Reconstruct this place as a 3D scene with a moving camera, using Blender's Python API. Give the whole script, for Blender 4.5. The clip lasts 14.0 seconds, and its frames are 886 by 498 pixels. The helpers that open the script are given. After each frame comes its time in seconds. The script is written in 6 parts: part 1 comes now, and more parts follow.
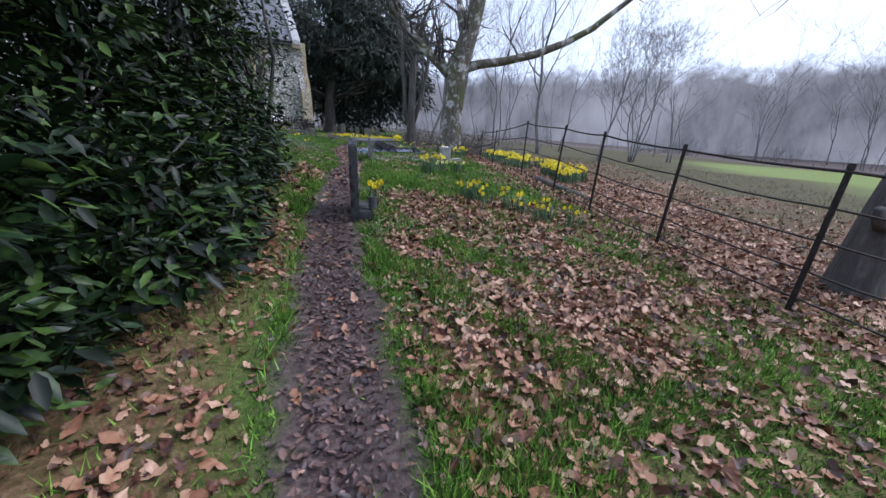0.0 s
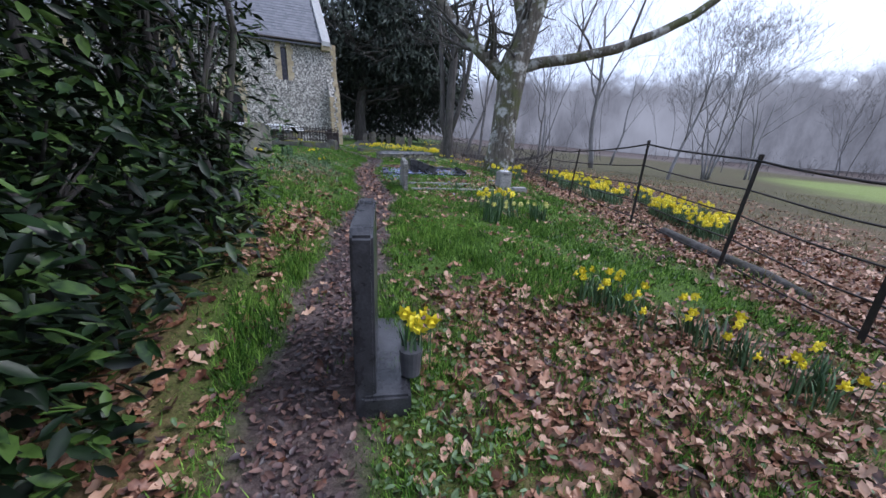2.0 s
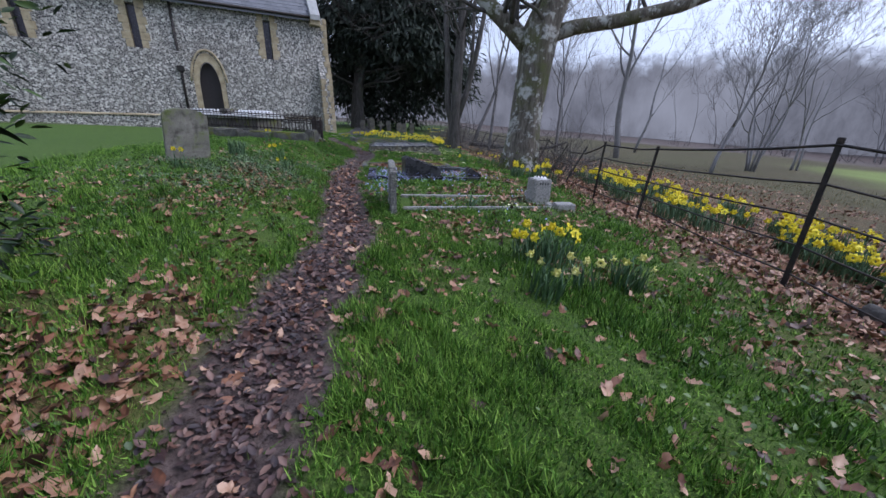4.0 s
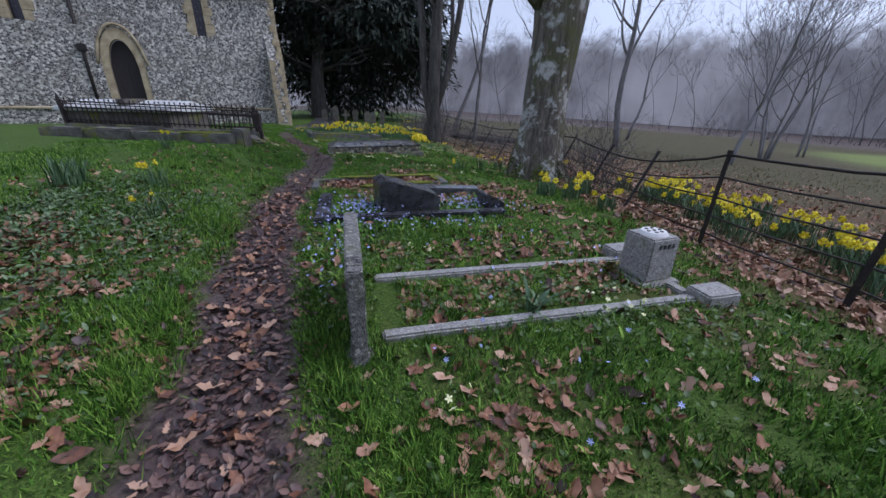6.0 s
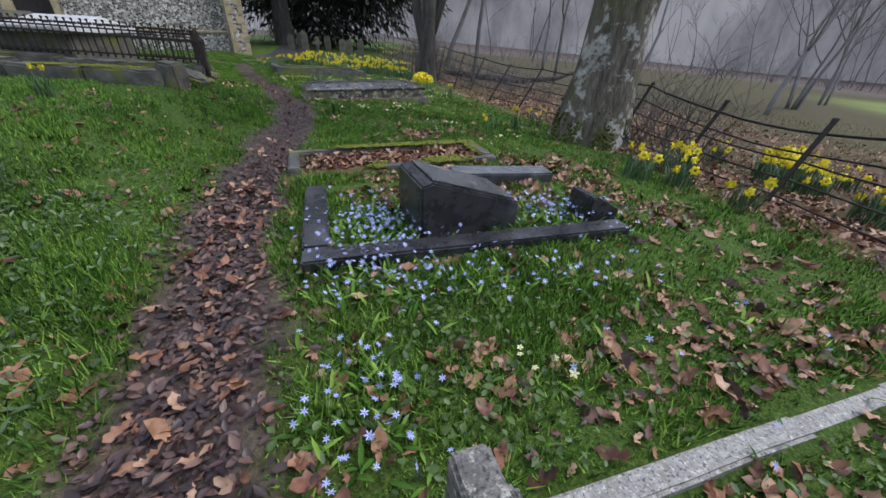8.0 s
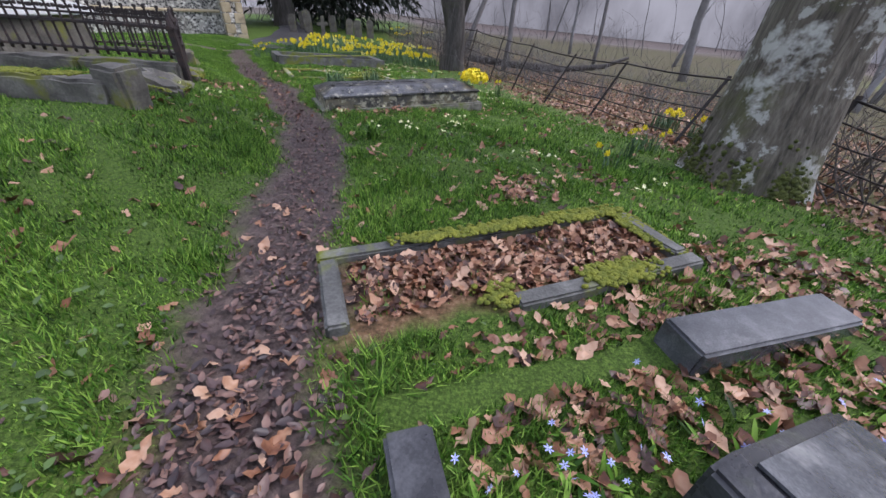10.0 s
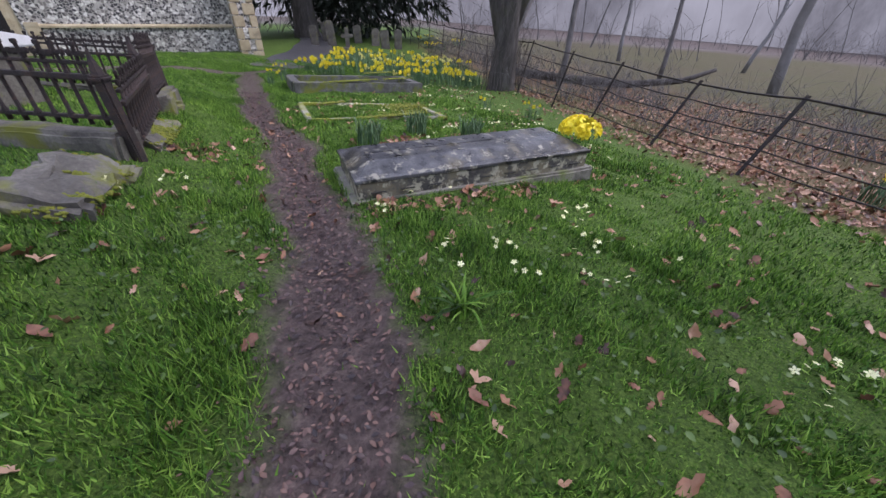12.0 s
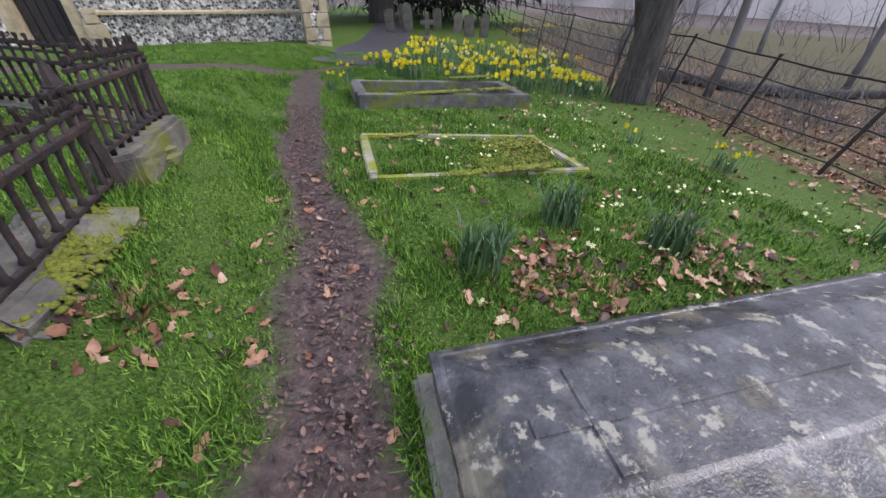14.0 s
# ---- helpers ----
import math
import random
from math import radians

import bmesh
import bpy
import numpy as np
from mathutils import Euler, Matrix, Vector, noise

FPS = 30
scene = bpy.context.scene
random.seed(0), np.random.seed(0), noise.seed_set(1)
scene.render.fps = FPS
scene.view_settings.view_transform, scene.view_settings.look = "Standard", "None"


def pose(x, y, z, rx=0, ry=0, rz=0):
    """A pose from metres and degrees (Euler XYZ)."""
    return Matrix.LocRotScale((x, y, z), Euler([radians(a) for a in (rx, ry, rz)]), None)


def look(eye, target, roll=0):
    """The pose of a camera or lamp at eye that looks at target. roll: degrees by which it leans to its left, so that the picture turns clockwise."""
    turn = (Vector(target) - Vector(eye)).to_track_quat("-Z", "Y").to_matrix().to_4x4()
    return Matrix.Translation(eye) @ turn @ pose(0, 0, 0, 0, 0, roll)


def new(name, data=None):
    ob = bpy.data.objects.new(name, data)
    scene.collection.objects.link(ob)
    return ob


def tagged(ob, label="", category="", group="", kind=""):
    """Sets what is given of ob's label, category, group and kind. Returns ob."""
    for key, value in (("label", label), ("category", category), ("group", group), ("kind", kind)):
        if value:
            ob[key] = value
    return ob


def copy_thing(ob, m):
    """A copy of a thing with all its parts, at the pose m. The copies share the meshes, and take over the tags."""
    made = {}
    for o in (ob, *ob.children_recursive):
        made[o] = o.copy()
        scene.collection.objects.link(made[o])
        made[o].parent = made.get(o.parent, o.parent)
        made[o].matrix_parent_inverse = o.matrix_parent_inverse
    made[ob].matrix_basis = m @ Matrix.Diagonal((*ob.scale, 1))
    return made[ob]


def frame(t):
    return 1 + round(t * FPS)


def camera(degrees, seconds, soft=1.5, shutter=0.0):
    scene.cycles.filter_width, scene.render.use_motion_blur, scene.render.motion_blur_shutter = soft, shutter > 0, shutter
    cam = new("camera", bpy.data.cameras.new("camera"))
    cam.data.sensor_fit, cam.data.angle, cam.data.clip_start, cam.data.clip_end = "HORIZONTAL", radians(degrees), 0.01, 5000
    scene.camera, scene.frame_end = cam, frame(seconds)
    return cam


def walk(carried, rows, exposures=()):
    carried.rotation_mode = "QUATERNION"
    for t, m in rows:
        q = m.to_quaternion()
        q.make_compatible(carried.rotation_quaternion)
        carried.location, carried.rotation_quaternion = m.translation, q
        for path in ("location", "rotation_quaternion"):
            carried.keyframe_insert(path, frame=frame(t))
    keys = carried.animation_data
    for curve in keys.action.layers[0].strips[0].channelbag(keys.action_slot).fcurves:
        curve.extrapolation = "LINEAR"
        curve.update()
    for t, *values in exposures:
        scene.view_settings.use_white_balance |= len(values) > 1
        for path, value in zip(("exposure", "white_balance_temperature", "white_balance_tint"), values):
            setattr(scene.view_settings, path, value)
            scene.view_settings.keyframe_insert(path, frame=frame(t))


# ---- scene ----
cam = camera(101.0, 14.0)
EXPOSURES = [(0.0, 0.36, 5800, 17), (2.0, 0.38, 5750, 18), (3.2, 0.30, 5750, 18), (5.5, -0.3, 5700, 20), (6.5, -0.08, 5850, 18), (8.0, 0.13, 6250, 14), (10.3, 0.53, 6200, 22), (13.0, 0.48, 6150, 25), (14.0, 0.62, 6300, 21)]
PATH = [
    (0.0, (0.000, 0.000, 1.220), (-0.041, 2.840, 0.254), 2.08),
    (0.5, (-0.158, 0.820, 1.240), (-0.263, 3.671, 0.313), 2.33),
    (1.0, (-0.269, 1.570, 1.252), (-0.440, 4.424, 0.345), 2.45),
    (1.5, (-0.496, 2.323, 1.351), (-0.717, 5.172, 0.437), 2.41),
    (2.0, (-0.695, 3.004, 1.399), (-0.959, 5.843, 0.467), 2.42),
    (2.5, (-0.905, 3.584, 1.406), (-1.198, 6.417, 0.463), 2.55),
    (3.0, (-1.097, 4.127, 1.435), (-1.394, 6.950, 0.464), 2.47),
    (3.2, (-1.216, 4.317, 1.482), (-1.501, 7.137, 0.502), 2.48),
    (3.7, (-0.980, 5.030, 1.440), (-1.300, 7.840, 0.420), 2.20),
    (5.3, (-1.395, 7.661, 1.428), (-1.486, 10.460, 0.351), 0.78),
    (5.5, (-1.474, 7.913, 1.408), (-1.565, 10.711, 0.330), 0.92),
    (6.0, (-1.659, 8.433, 1.474), (-1.748, 11.211, 0.347), 1.20),
    (6.5, (-1.826, 8.884, 1.464), (-1.886, 11.620, 0.235), 1.49),
    (7.0, (-2.015, 9.315, 1.485), (-2.006, 11.986, 0.118), 1.85),
    (7.5, (-2.160, 9.797, 1.476), (-2.086, 12.405, -0.005), 2.36),
    (8.0, (-2.422, 10.323, 1.415), (-2.313, 12.893, -0.128), 2.95),
    (8.2, (-2.528, 10.534, 1.423), (-2.412, 13.098, -0.130), 3.23),
    (10.3, (-3.343, 12.665, 1.413), (-3.242, 15.152, -0.262), 3.07),
    (10.5, (-3.404, 12.898, 1.429), (-3.306, 15.376, -0.259), 3.03),
    (11.0, (-3.552, 13.574, 1.480), (-3.479, 16.045, -0.219), 2.56),
    (11.5, (-3.763, 14.099, 1.553), (-3.738, 16.585, -0.125), 2.01),
    (12.0, (-3.906, 14.667, 1.507), (-3.960, 17.175, -0.138), 1.44),
    (12.5, (-4.054, 15.252, 1.524), (-4.209, 17.767, -0.103), 0.99),
    (13.0, (-4.221, 15.851, 1.536), (-4.491, 18.342, -0.114), 0.72),
    (13.5, (-4.489, 16.489, 1.546), (-4.867, 18.928, -0.158), 0.80),
    (14.0, (-4.745, 17.067, 1.510), (-5.225, 19.458, -0.238), 0.82),
]
walk(cam, [(t, look(eye, target, roll)) for t, eye, target, roll in PATH], exposures=EXPOSURES)

# ---------------- world and light: wet overcast day ----------------
world = bpy.data.worlds.new("overcast_sky")
scene.world = world
world.use_nodes = True
wn = world.node_tree
wn.nodes.clear()
w_out = wn.nodes.new("ShaderNodeOutputWorld")
w_bg = wn.nodes.new("ShaderNodeBackground")
w_sky = wn.nodes.new("ShaderNodeTexSky")
w_sky.sky_type = 'NISHITA'
w_sky.sun_disc = False
w_sky.sun_elevation = radians(42)
w_sky.sun_rotation = radians(70)
w_sky.dust_density = 4.0
w_mix = wn.nodes.new("ShaderNodeMix")
w_mix.data_type = 'RGBA'
w_mix.inputs[0].default_value = 0.80
w_mix.inputs[7].default_value = (9.6, 10.8, 12.6, 1)
w_tex = wn.nodes.new("ShaderNodeTexNoise")
w_tex.inputs["Scale"].default_value = 2.2
w_tex.inputs["Detail"].default_value = 5
w_ramp = wn.nodes.new("ShaderNodeMapRange")
w_ramp.inputs[1].default_value, w_ramp.inputs[2].default_value = 0.3, 0.7
w_ramp.inputs[3].default_value, w_ramp.inputs[4].default_value = 0.85, 1.1
w_mul = wn.nodes.new("ShaderNodeMix")
w_mul.data_type, w_mul.blend_type = 'RGBA', 'MULTIPLY'
w_mul.inputs[0].default_value = 1.0
wn.links.new(w_sky.outputs[0], w_mix.inputs[6])
wn.links.new(w_mix.outputs[2], w_mul.inputs[6])
wn.links.new(w_tex.outputs[0], w_ramp.inputs[0])
wn.links.new(w_ramp.outputs[0], w_mul.inputs[7])
wn.links.new(w_mul.outputs[2], w_bg.inputs[0])
w_bg.inputs[1].default_value = 0.094
wn.links.new(w_bg.outputs[0], w_out.inputs[0])
sun = new("sun", bpy.data.lights.new("sun", 'SUN'))
sun.data.energy = 1.9
sun.data.angle = radians(25)
sun.data.color = (1.0, 0.97, 0.93)
sun.matrix_world = look((20, 10, 25), (0, 8, 0))


# ---------------- materials ----------------
def surf(name, cols, scale=4.0, rough=0.8, bump=0.3, fine=60.0, island=0.0, metal=0.0, spots=None, rough_var=0.1, spec=0.5, obj_rand=0.0, stretch=(1, 1, 1)):
    """Noise-mixed colours with fine relief; spots: (colour, scale, low, high) patches laid on top."""
    m = bpy.data.materials.new(name)
    m.use_nodes = True
    t = m.node_tree
    b = t.nodes["Principled BSDF"]
    tc = t.nodes.new("ShaderNodeTexCoord")
    mp = t.nodes.new("ShaderNodeMapping")
    mp.inputs["Scale"].default_value = stretch
    t.links.new(tc.outputs["Object"], mp.inputs[0])
    n1 = t.nodes.new("ShaderNodeTexNoise")
    n1.inputs["Scale"].default_value = scale
    n1.inputs["Detail"].default_value = 6
    n1.inputs["Roughness"].default_value = 0.62
    t.links.new(mp.outputs[0], n1.inputs[0])
    n2 = t.nodes.new("ShaderNodeTexNoise")
    n2.inputs["Scale"].default_value = fine
    n2.inputs["Detail"].default_value = 3
    t.links.new(mp.outputs[0], n2.inputs[0])
    fac = t.nodes.new("ShaderNodeMath")
    fac.operation = 'MULTIPLY_ADD'
    fac.inputs[1].default_value = 0.35
    t.links.new(n2.outputs[0], fac.inputs[0])
    last = n1.outputs[0]
    if island or obj_rand:
        src = t.nodes.new("ShaderNodeNewGeometry").outputs["Random Per Island"] if island else t.nodes.new("ShaderNodeObjectInfo").outputs["Random"]
        mx = t.nodes.new("ShaderNodeMix")
        mx.inputs[0].default_value = island or obj_rand
        t.links.new(n1.outputs[0], mx.inputs[2])
        mp2 = t.nodes.new("ShaderNodeMapRange")
        mp2.inputs[3].default_value, mp2.inputs[4].default_value = 0.2, 0.8
        t.links.new(src, mp2.inputs[0])
        t.links.new(mp2.outputs[0], mx.inputs[3])
        last = mx.outputs[0]
    add = t.nodes.new("ShaderNodeMath")
    add.operation = 'SUBTRACT'
    add.inputs[1].default_value = 0.175
    t.links.new(last, fac.inputs[2])
    t.links.new(fac.outputs[0], add.inputs[0])
    r = t.nodes.new("ShaderNodeValToRGB")
    els = r.color_ramp.elements
    els[0].position, els[-1].position = 0.28, 0.72
    els[0].color, els[-1].color = (*cols[0], 1), (*cols[-1], 1)
    for k, c in enumerate(cols[1:-1]):
        e = els.new(0.28 + 0.44 * (k + 1) / (len(cols) - 1))
        e.color = (*c, 1)
    t.links.new(add.outputs[0], r.inputs[0])
    col = r.outputs[0]
    for c, sc, lo, hi in (spots or []):
        ns = t.nodes.new("ShaderNodeTexNoise")
        ns.inputs["Scale"].default_value = sc
        ns.inputs["Detail"].default_value = 5
        ns.inputs["Roughness"].default_value = 0.65
        t.links.new(tc.outputs["Object"], ns.inputs[0])
        mr = t.nodes.new("ShaderNodeMapRange")
        mr.inputs[1].default_value, mr.inputs[2].default_value = lo, hi
        t.links.new(ns.outputs[0], mr.inputs[0])
        mx = t.nodes.new("ShaderNodeMix")
        mx.data_type = 'RGBA'
        t.links.new(mr.outputs[0], mx.inputs[0])
        t.links.new(col, mx.inputs[6])
        mx.inputs[7].default_value = (*c, 1)
        col = mx.outputs[2]
    t.links.new(col, b.inputs["Base Color"])
    rr = t.nodes.new("ShaderNodeMapRange")
    rr.inputs[3].default_value, rr.inputs[4].default_value = max(rough - rough_var, 0.03), min(rough + rough_var, 1)
    t.links.new(n1.outputs[0], rr.inputs[0])
    t.links.new(rr.outputs[0], b.inputs["Roughness"])
    b.inputs["Metallic"].default_value = metal
    b.inputs["Specular IOR Level"].default_value = spec
    if bump:
        bp = t.nodes.new("ShaderNodeBump")
        bp.inputs["Strength"].default_value = bump
        bp.inputs["Distance"].default_value = 0.02
        t.links.new(fac.outputs[0], bp.inputs["Height"])
        t.links.new(bp.outputs[0], b.inputs["Normal"])
    return m


def flint_material():
    m = bpy.data.materials.new("knapped_flint")
    m.use_nodes = True
    t = m.node_tree
    b = t.nodes["Principled BSDF"]
    tc = t.nodes.new("ShaderNodeTexCoord")
    ns = t.nodes.new("ShaderNodeTexNoise")
    ns.inputs["Scale"].default_value = 6
    t.links.new(tc.outputs["Object"], ns.inputs[0])
    wob = t.nodes.new("ShaderNodeMix")
    wob.data_type, wob.blend_type = 'RGBA', 'LINEAR_LIGHT'
    wob.inputs[0].default_value = 0.05
    t.links.new(tc.outputs["Object"], wob.inputs[6])
    t.links.new(ns.outputs[1], wob.inputs[7])
    v = t.nodes.new("ShaderNodeTexVoronoi")
    v.inputs["Scale"].default_value = 14.5
    t.links.new(wob.outputs[2], v.inputs[0])
    ve = t.nodes.new("ShaderNodeTexVoronoi")
    ve.feature = 'DISTANCE_TO_EDGE'
    ve.inputs["Scale"].default_value = 14.5
    t.links.new(wob.outputs[2], ve.inputs[0])
    sep = t.nodes.new("ShaderNodeSeparateColor")
    t.links.new(v.outputs["Color"], sep.inputs[0])
    r = t.nodes.new("ShaderNodeValToRGB")
    r.color_ramp.interpolation = 'CONSTANT'
    els = r.color_ramp.elements
    els[0].color, els[0].position = (0.035, 0.035, 0.04, 1), 0
    els[1].color, els[1].position = (0.78, 0.76, 0.70, 1), 0.80
    for p, c in ((0.30, (0.075, 0.07, 0.068, 1)), (0.46, (0.22, 0.205, 0.185, 1)), (0.64, (0.50, 0.475, 0.43, 1))):
        els.new(p).color = c
    t.links.new(sep.outputs[0], r.inputs[0])
    mr = t.nodes.new("ShaderNodeMapRange")
    mr.inputs[1].default_value, mr.inputs[2].default_value = 0.04, 0.12
    t.links.new(ve.outputs["Distance"], mr.inputs[0])
    mx = t.nodes.new("ShaderNodeMix")
    mx.data_type = 'RGBA'
    mx.inputs[6].default_value = (0.47, 0.445, 0.40, 1)
    t.links.new(mr.outputs[0], mx.inputs[0])
    t.links.new(r.outputs[0], mx.inputs[7])
    st = t.nodes.new("ShaderNodeTexNoise")
    st.inputs["Scale"].default_value = 0.9
    st.inputs["Detail"].default_value = 5
    t.links.new(tc.outputs["Object"], st.inputs[0])
    sr = t.nodes.new("ShaderNodeMapRange")
    sr.inputs[1].default_value, sr.inputs[2].default_value = 0.42, 0.7
    sr.inputs[4].default_value = 0.30
    t.links.new(st.outputs[0], sr.inputs[0])
    mx2 = t.nodes.new("ShaderNodeMix")
    mx2.data_type = 'RGBA'
    t.links.new(sr.outputs[0], mx2.inputs[0])
    t.links.new(mx.outputs[2], mx2.inputs[6])
    mx2.inputs[7].default_value = (0.16, 0.15, 0.12, 1)
    t.links.new(mx2.outputs[2], b.inputs["Base Color"])
    b.inputs["Roughness"].default_value = 0.6
    bp = t.nodes.new("ShaderNodeBump")
    bp.inputs["Distance"].default_value = 0.03
    bp.inputs["Strength"].default_value = 0.7
    t.links.new(mr.outputs[0], bp.inputs["Height"])
    t.links.new(bp.outputs[0], b.inputs["Normal"])
    return m


def ground_material():
    """Turf, trodden mud and leaf mould, blended by the ground's own wear masks."""
    m = bpy.data.materials.new("churchyard_ground")
    m.use_nodes = True
    t = m.node_tree
    b = t.nodes["Principled BSDF"]
    tc = t.nodes.new("ShaderNodeTexCoord")

    def noise_tex(scale, detail=6, rough=0.6):
        n = t.nodes.new("ShaderNodeTexNoise")
        n.inputs["Scale"].default_value = scale
        n.inputs["Detail"].default_value = detail
        n.inputs["Roughness"].default_value = rough
        t.links.new(tc.outputs["Object"], n.inputs[0])
        return n.outputs[0]

    def ramp(src, cols, lo=0.3, hi=0.7):
        r = t.nodes.new("ShaderNodeValToRGB")
        els = r.color_ramp.elements
        els[0].position, els[-1].position = lo, hi
        els[0].color, els[-1].color = (*cols[0], 1), (*cols[-1], 1)
        for k, c in enumerate(cols[1:-1]):
            els.new(lo + (hi - lo) * (k + 1) / (len(cols) - 1)).color = (*c, 1)
        t.links.new(src, r.inputs[0])
        return r.outputs[0]

    def mix(f, a, c):
        mx = t.nodes.new("ShaderNodeMix")
        mx.data_type = 'RGBA'
        t.links.new(f, mx.inputs[0])
        t.links.new(a, mx.inputs[6])
        t.links.new(c, mx.inputs[7])
        return mx.outputs[2]

    big, mid, fine = noise_tex(0.5), noise_tex(7.0), noise_tex(45.0, 4)
    turf = mix(big, ramp(noise_tex(60.0, 6, 0.75), [(0.014, 0.022, 0.004), (0.058, 0.108, 0.016), (0.17, 0.255, 0.045)], 0.36, 0.64), ramp(noise_tex(95.0, 5, 0.8), [(0.012, 0.020, 0.004), (0.046, 0.094, 0.015), (0.135, 0.22, 0.038)], 0.36, 0.64))
    mud = mix(mid, ramp(noise_tex(30.0, 7, 0.72), [(0.018, 0.013, 0.013), (0.085, 0.060, 0.058)], 0.38, 0.62), ramp(noise_tex(13.0, 8, 0.75), [(0.032, 0.023, 0.022), (0.135, 0.098, 0.089), (0.26, 0.195, 0.172)], 0.36, 0.66))
    mould = ramp(noise_tex(26.0, 5), [(0.05, 0.028, 0.018), (0.16, 0.085, 0.05), (0.30, 0.18, 0.12)])
    field = mix(noise_tex(1.6), ramp(noise_tex(14.0, 7, 0.75), [(0.026, 0.018, 0.013), (0.085, 0.060, 0.040), (0.19, 0.135, 0.095)]), ramp(noise_tex(30.0, 6, 0.75), [(0.020, 0.024, 0.009), (0.062, 0.064, 0.025), (0.14, 0.13, 0.062)]))

    def mask(name):
        a = t.nodes.new("ShaderNodeAttribute")
        a.attribute_name = name
        return a.outputs["Fac"]

    col = mix(mask("meadow"), turf, field)
    col = mix(mask("mould"), col, mould)
    col = mix(mask("mud"), col, mud)
    meadow_green = ramp(mid, [(0.15, 0.20, 0.055), (0.22, 0.28, 0.08)])
    col = mix(mask("lush"), col, meadow_green)
    t.links.new(col, b.inputs["Base Color"])
    rg = t.nodes.new("ShaderNodeMapRange")
    t.links.new(mask("mud"), rg.inputs[0])
    rg.inputs[3].default_value, rg.inputs[4].default_value = 0.9, 0.4
    t.links.new(rg.outputs[0], b.inputs["Roughness"])
    bp = t.nodes.new("ShaderNodeBump")
    bp.inputs["Distance"].default_value = 0.03
    b.inputs["Specular IOR Level"].default_value = 0.25
    bp.inputs["Strength"].default_value = 0.8
    t.links.new(noise_tex(22.0, 7, 0.7), bp.inputs["Height"])
    t.links.new(bp.outputs[0], b.inputs["Normal"])
    return m


def mist_material():
    """Far woodland beyond the field: a plain, faintly glowing backdrop with the mist painted in."""
    m = bpy.data.materials.new("glowing_mist_backdrop")
    m.use_nodes = True
    t = m.node_tree
    t.nodes.clear()
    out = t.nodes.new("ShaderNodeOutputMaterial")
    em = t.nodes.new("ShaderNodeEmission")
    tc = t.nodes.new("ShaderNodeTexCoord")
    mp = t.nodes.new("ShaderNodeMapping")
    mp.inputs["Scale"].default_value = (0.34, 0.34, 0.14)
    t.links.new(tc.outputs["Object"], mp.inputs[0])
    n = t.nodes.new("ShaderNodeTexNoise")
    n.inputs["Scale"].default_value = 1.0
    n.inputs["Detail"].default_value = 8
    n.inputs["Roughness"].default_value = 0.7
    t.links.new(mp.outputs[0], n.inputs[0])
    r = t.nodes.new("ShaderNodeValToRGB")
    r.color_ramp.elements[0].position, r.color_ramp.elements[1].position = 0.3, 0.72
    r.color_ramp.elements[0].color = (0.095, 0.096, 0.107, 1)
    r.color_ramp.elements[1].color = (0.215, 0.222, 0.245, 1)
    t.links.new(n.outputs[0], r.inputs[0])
    # Pale fog drifts are mixed into the glow colour.
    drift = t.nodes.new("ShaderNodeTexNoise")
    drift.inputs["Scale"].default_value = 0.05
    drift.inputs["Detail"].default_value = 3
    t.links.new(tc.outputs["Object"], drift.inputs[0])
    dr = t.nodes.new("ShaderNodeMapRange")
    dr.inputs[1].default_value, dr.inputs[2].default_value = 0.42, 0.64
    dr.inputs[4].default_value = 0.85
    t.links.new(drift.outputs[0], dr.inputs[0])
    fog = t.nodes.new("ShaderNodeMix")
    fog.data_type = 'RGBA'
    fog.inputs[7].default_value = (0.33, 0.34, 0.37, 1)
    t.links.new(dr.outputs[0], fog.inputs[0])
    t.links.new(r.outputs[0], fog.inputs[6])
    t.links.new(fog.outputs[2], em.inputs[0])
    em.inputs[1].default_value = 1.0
    tr = t.nodes.new("ShaderNodeBsdfTransparent")
    ge = t.nodes.new("ShaderNodeSeparateXYZ")
    t.links.new(tc.outputs["Object"], ge.inputs[0])
    n2 = t.nodes.new("ShaderNodeTexNoise")
    n2.inputs["Scale"].default_value = 0.30
    n2.inputs["Detail"].default_value = 8
    n2.inputs["Roughness"].default_value = 0.7
    t.links.new(tc.outputs["Object"], n2.inputs[0])
    ad = t.nodes.new("ShaderNodeMath")
    ad.operation = 'MULTIPLY_ADD'
    ad.inputs[1].default_value = 9.0
    t.links.new(n2.outputs[0], ad.inputs[0])
    t.links.new(ge.outputs[2], ad.inputs[2])
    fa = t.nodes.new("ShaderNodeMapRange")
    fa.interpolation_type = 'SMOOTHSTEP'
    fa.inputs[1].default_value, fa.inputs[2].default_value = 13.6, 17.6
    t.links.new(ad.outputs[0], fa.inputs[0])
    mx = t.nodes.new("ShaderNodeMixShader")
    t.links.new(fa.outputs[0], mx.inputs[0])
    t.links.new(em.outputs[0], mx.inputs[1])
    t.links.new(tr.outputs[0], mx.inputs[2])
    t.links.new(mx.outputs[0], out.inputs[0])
    return m


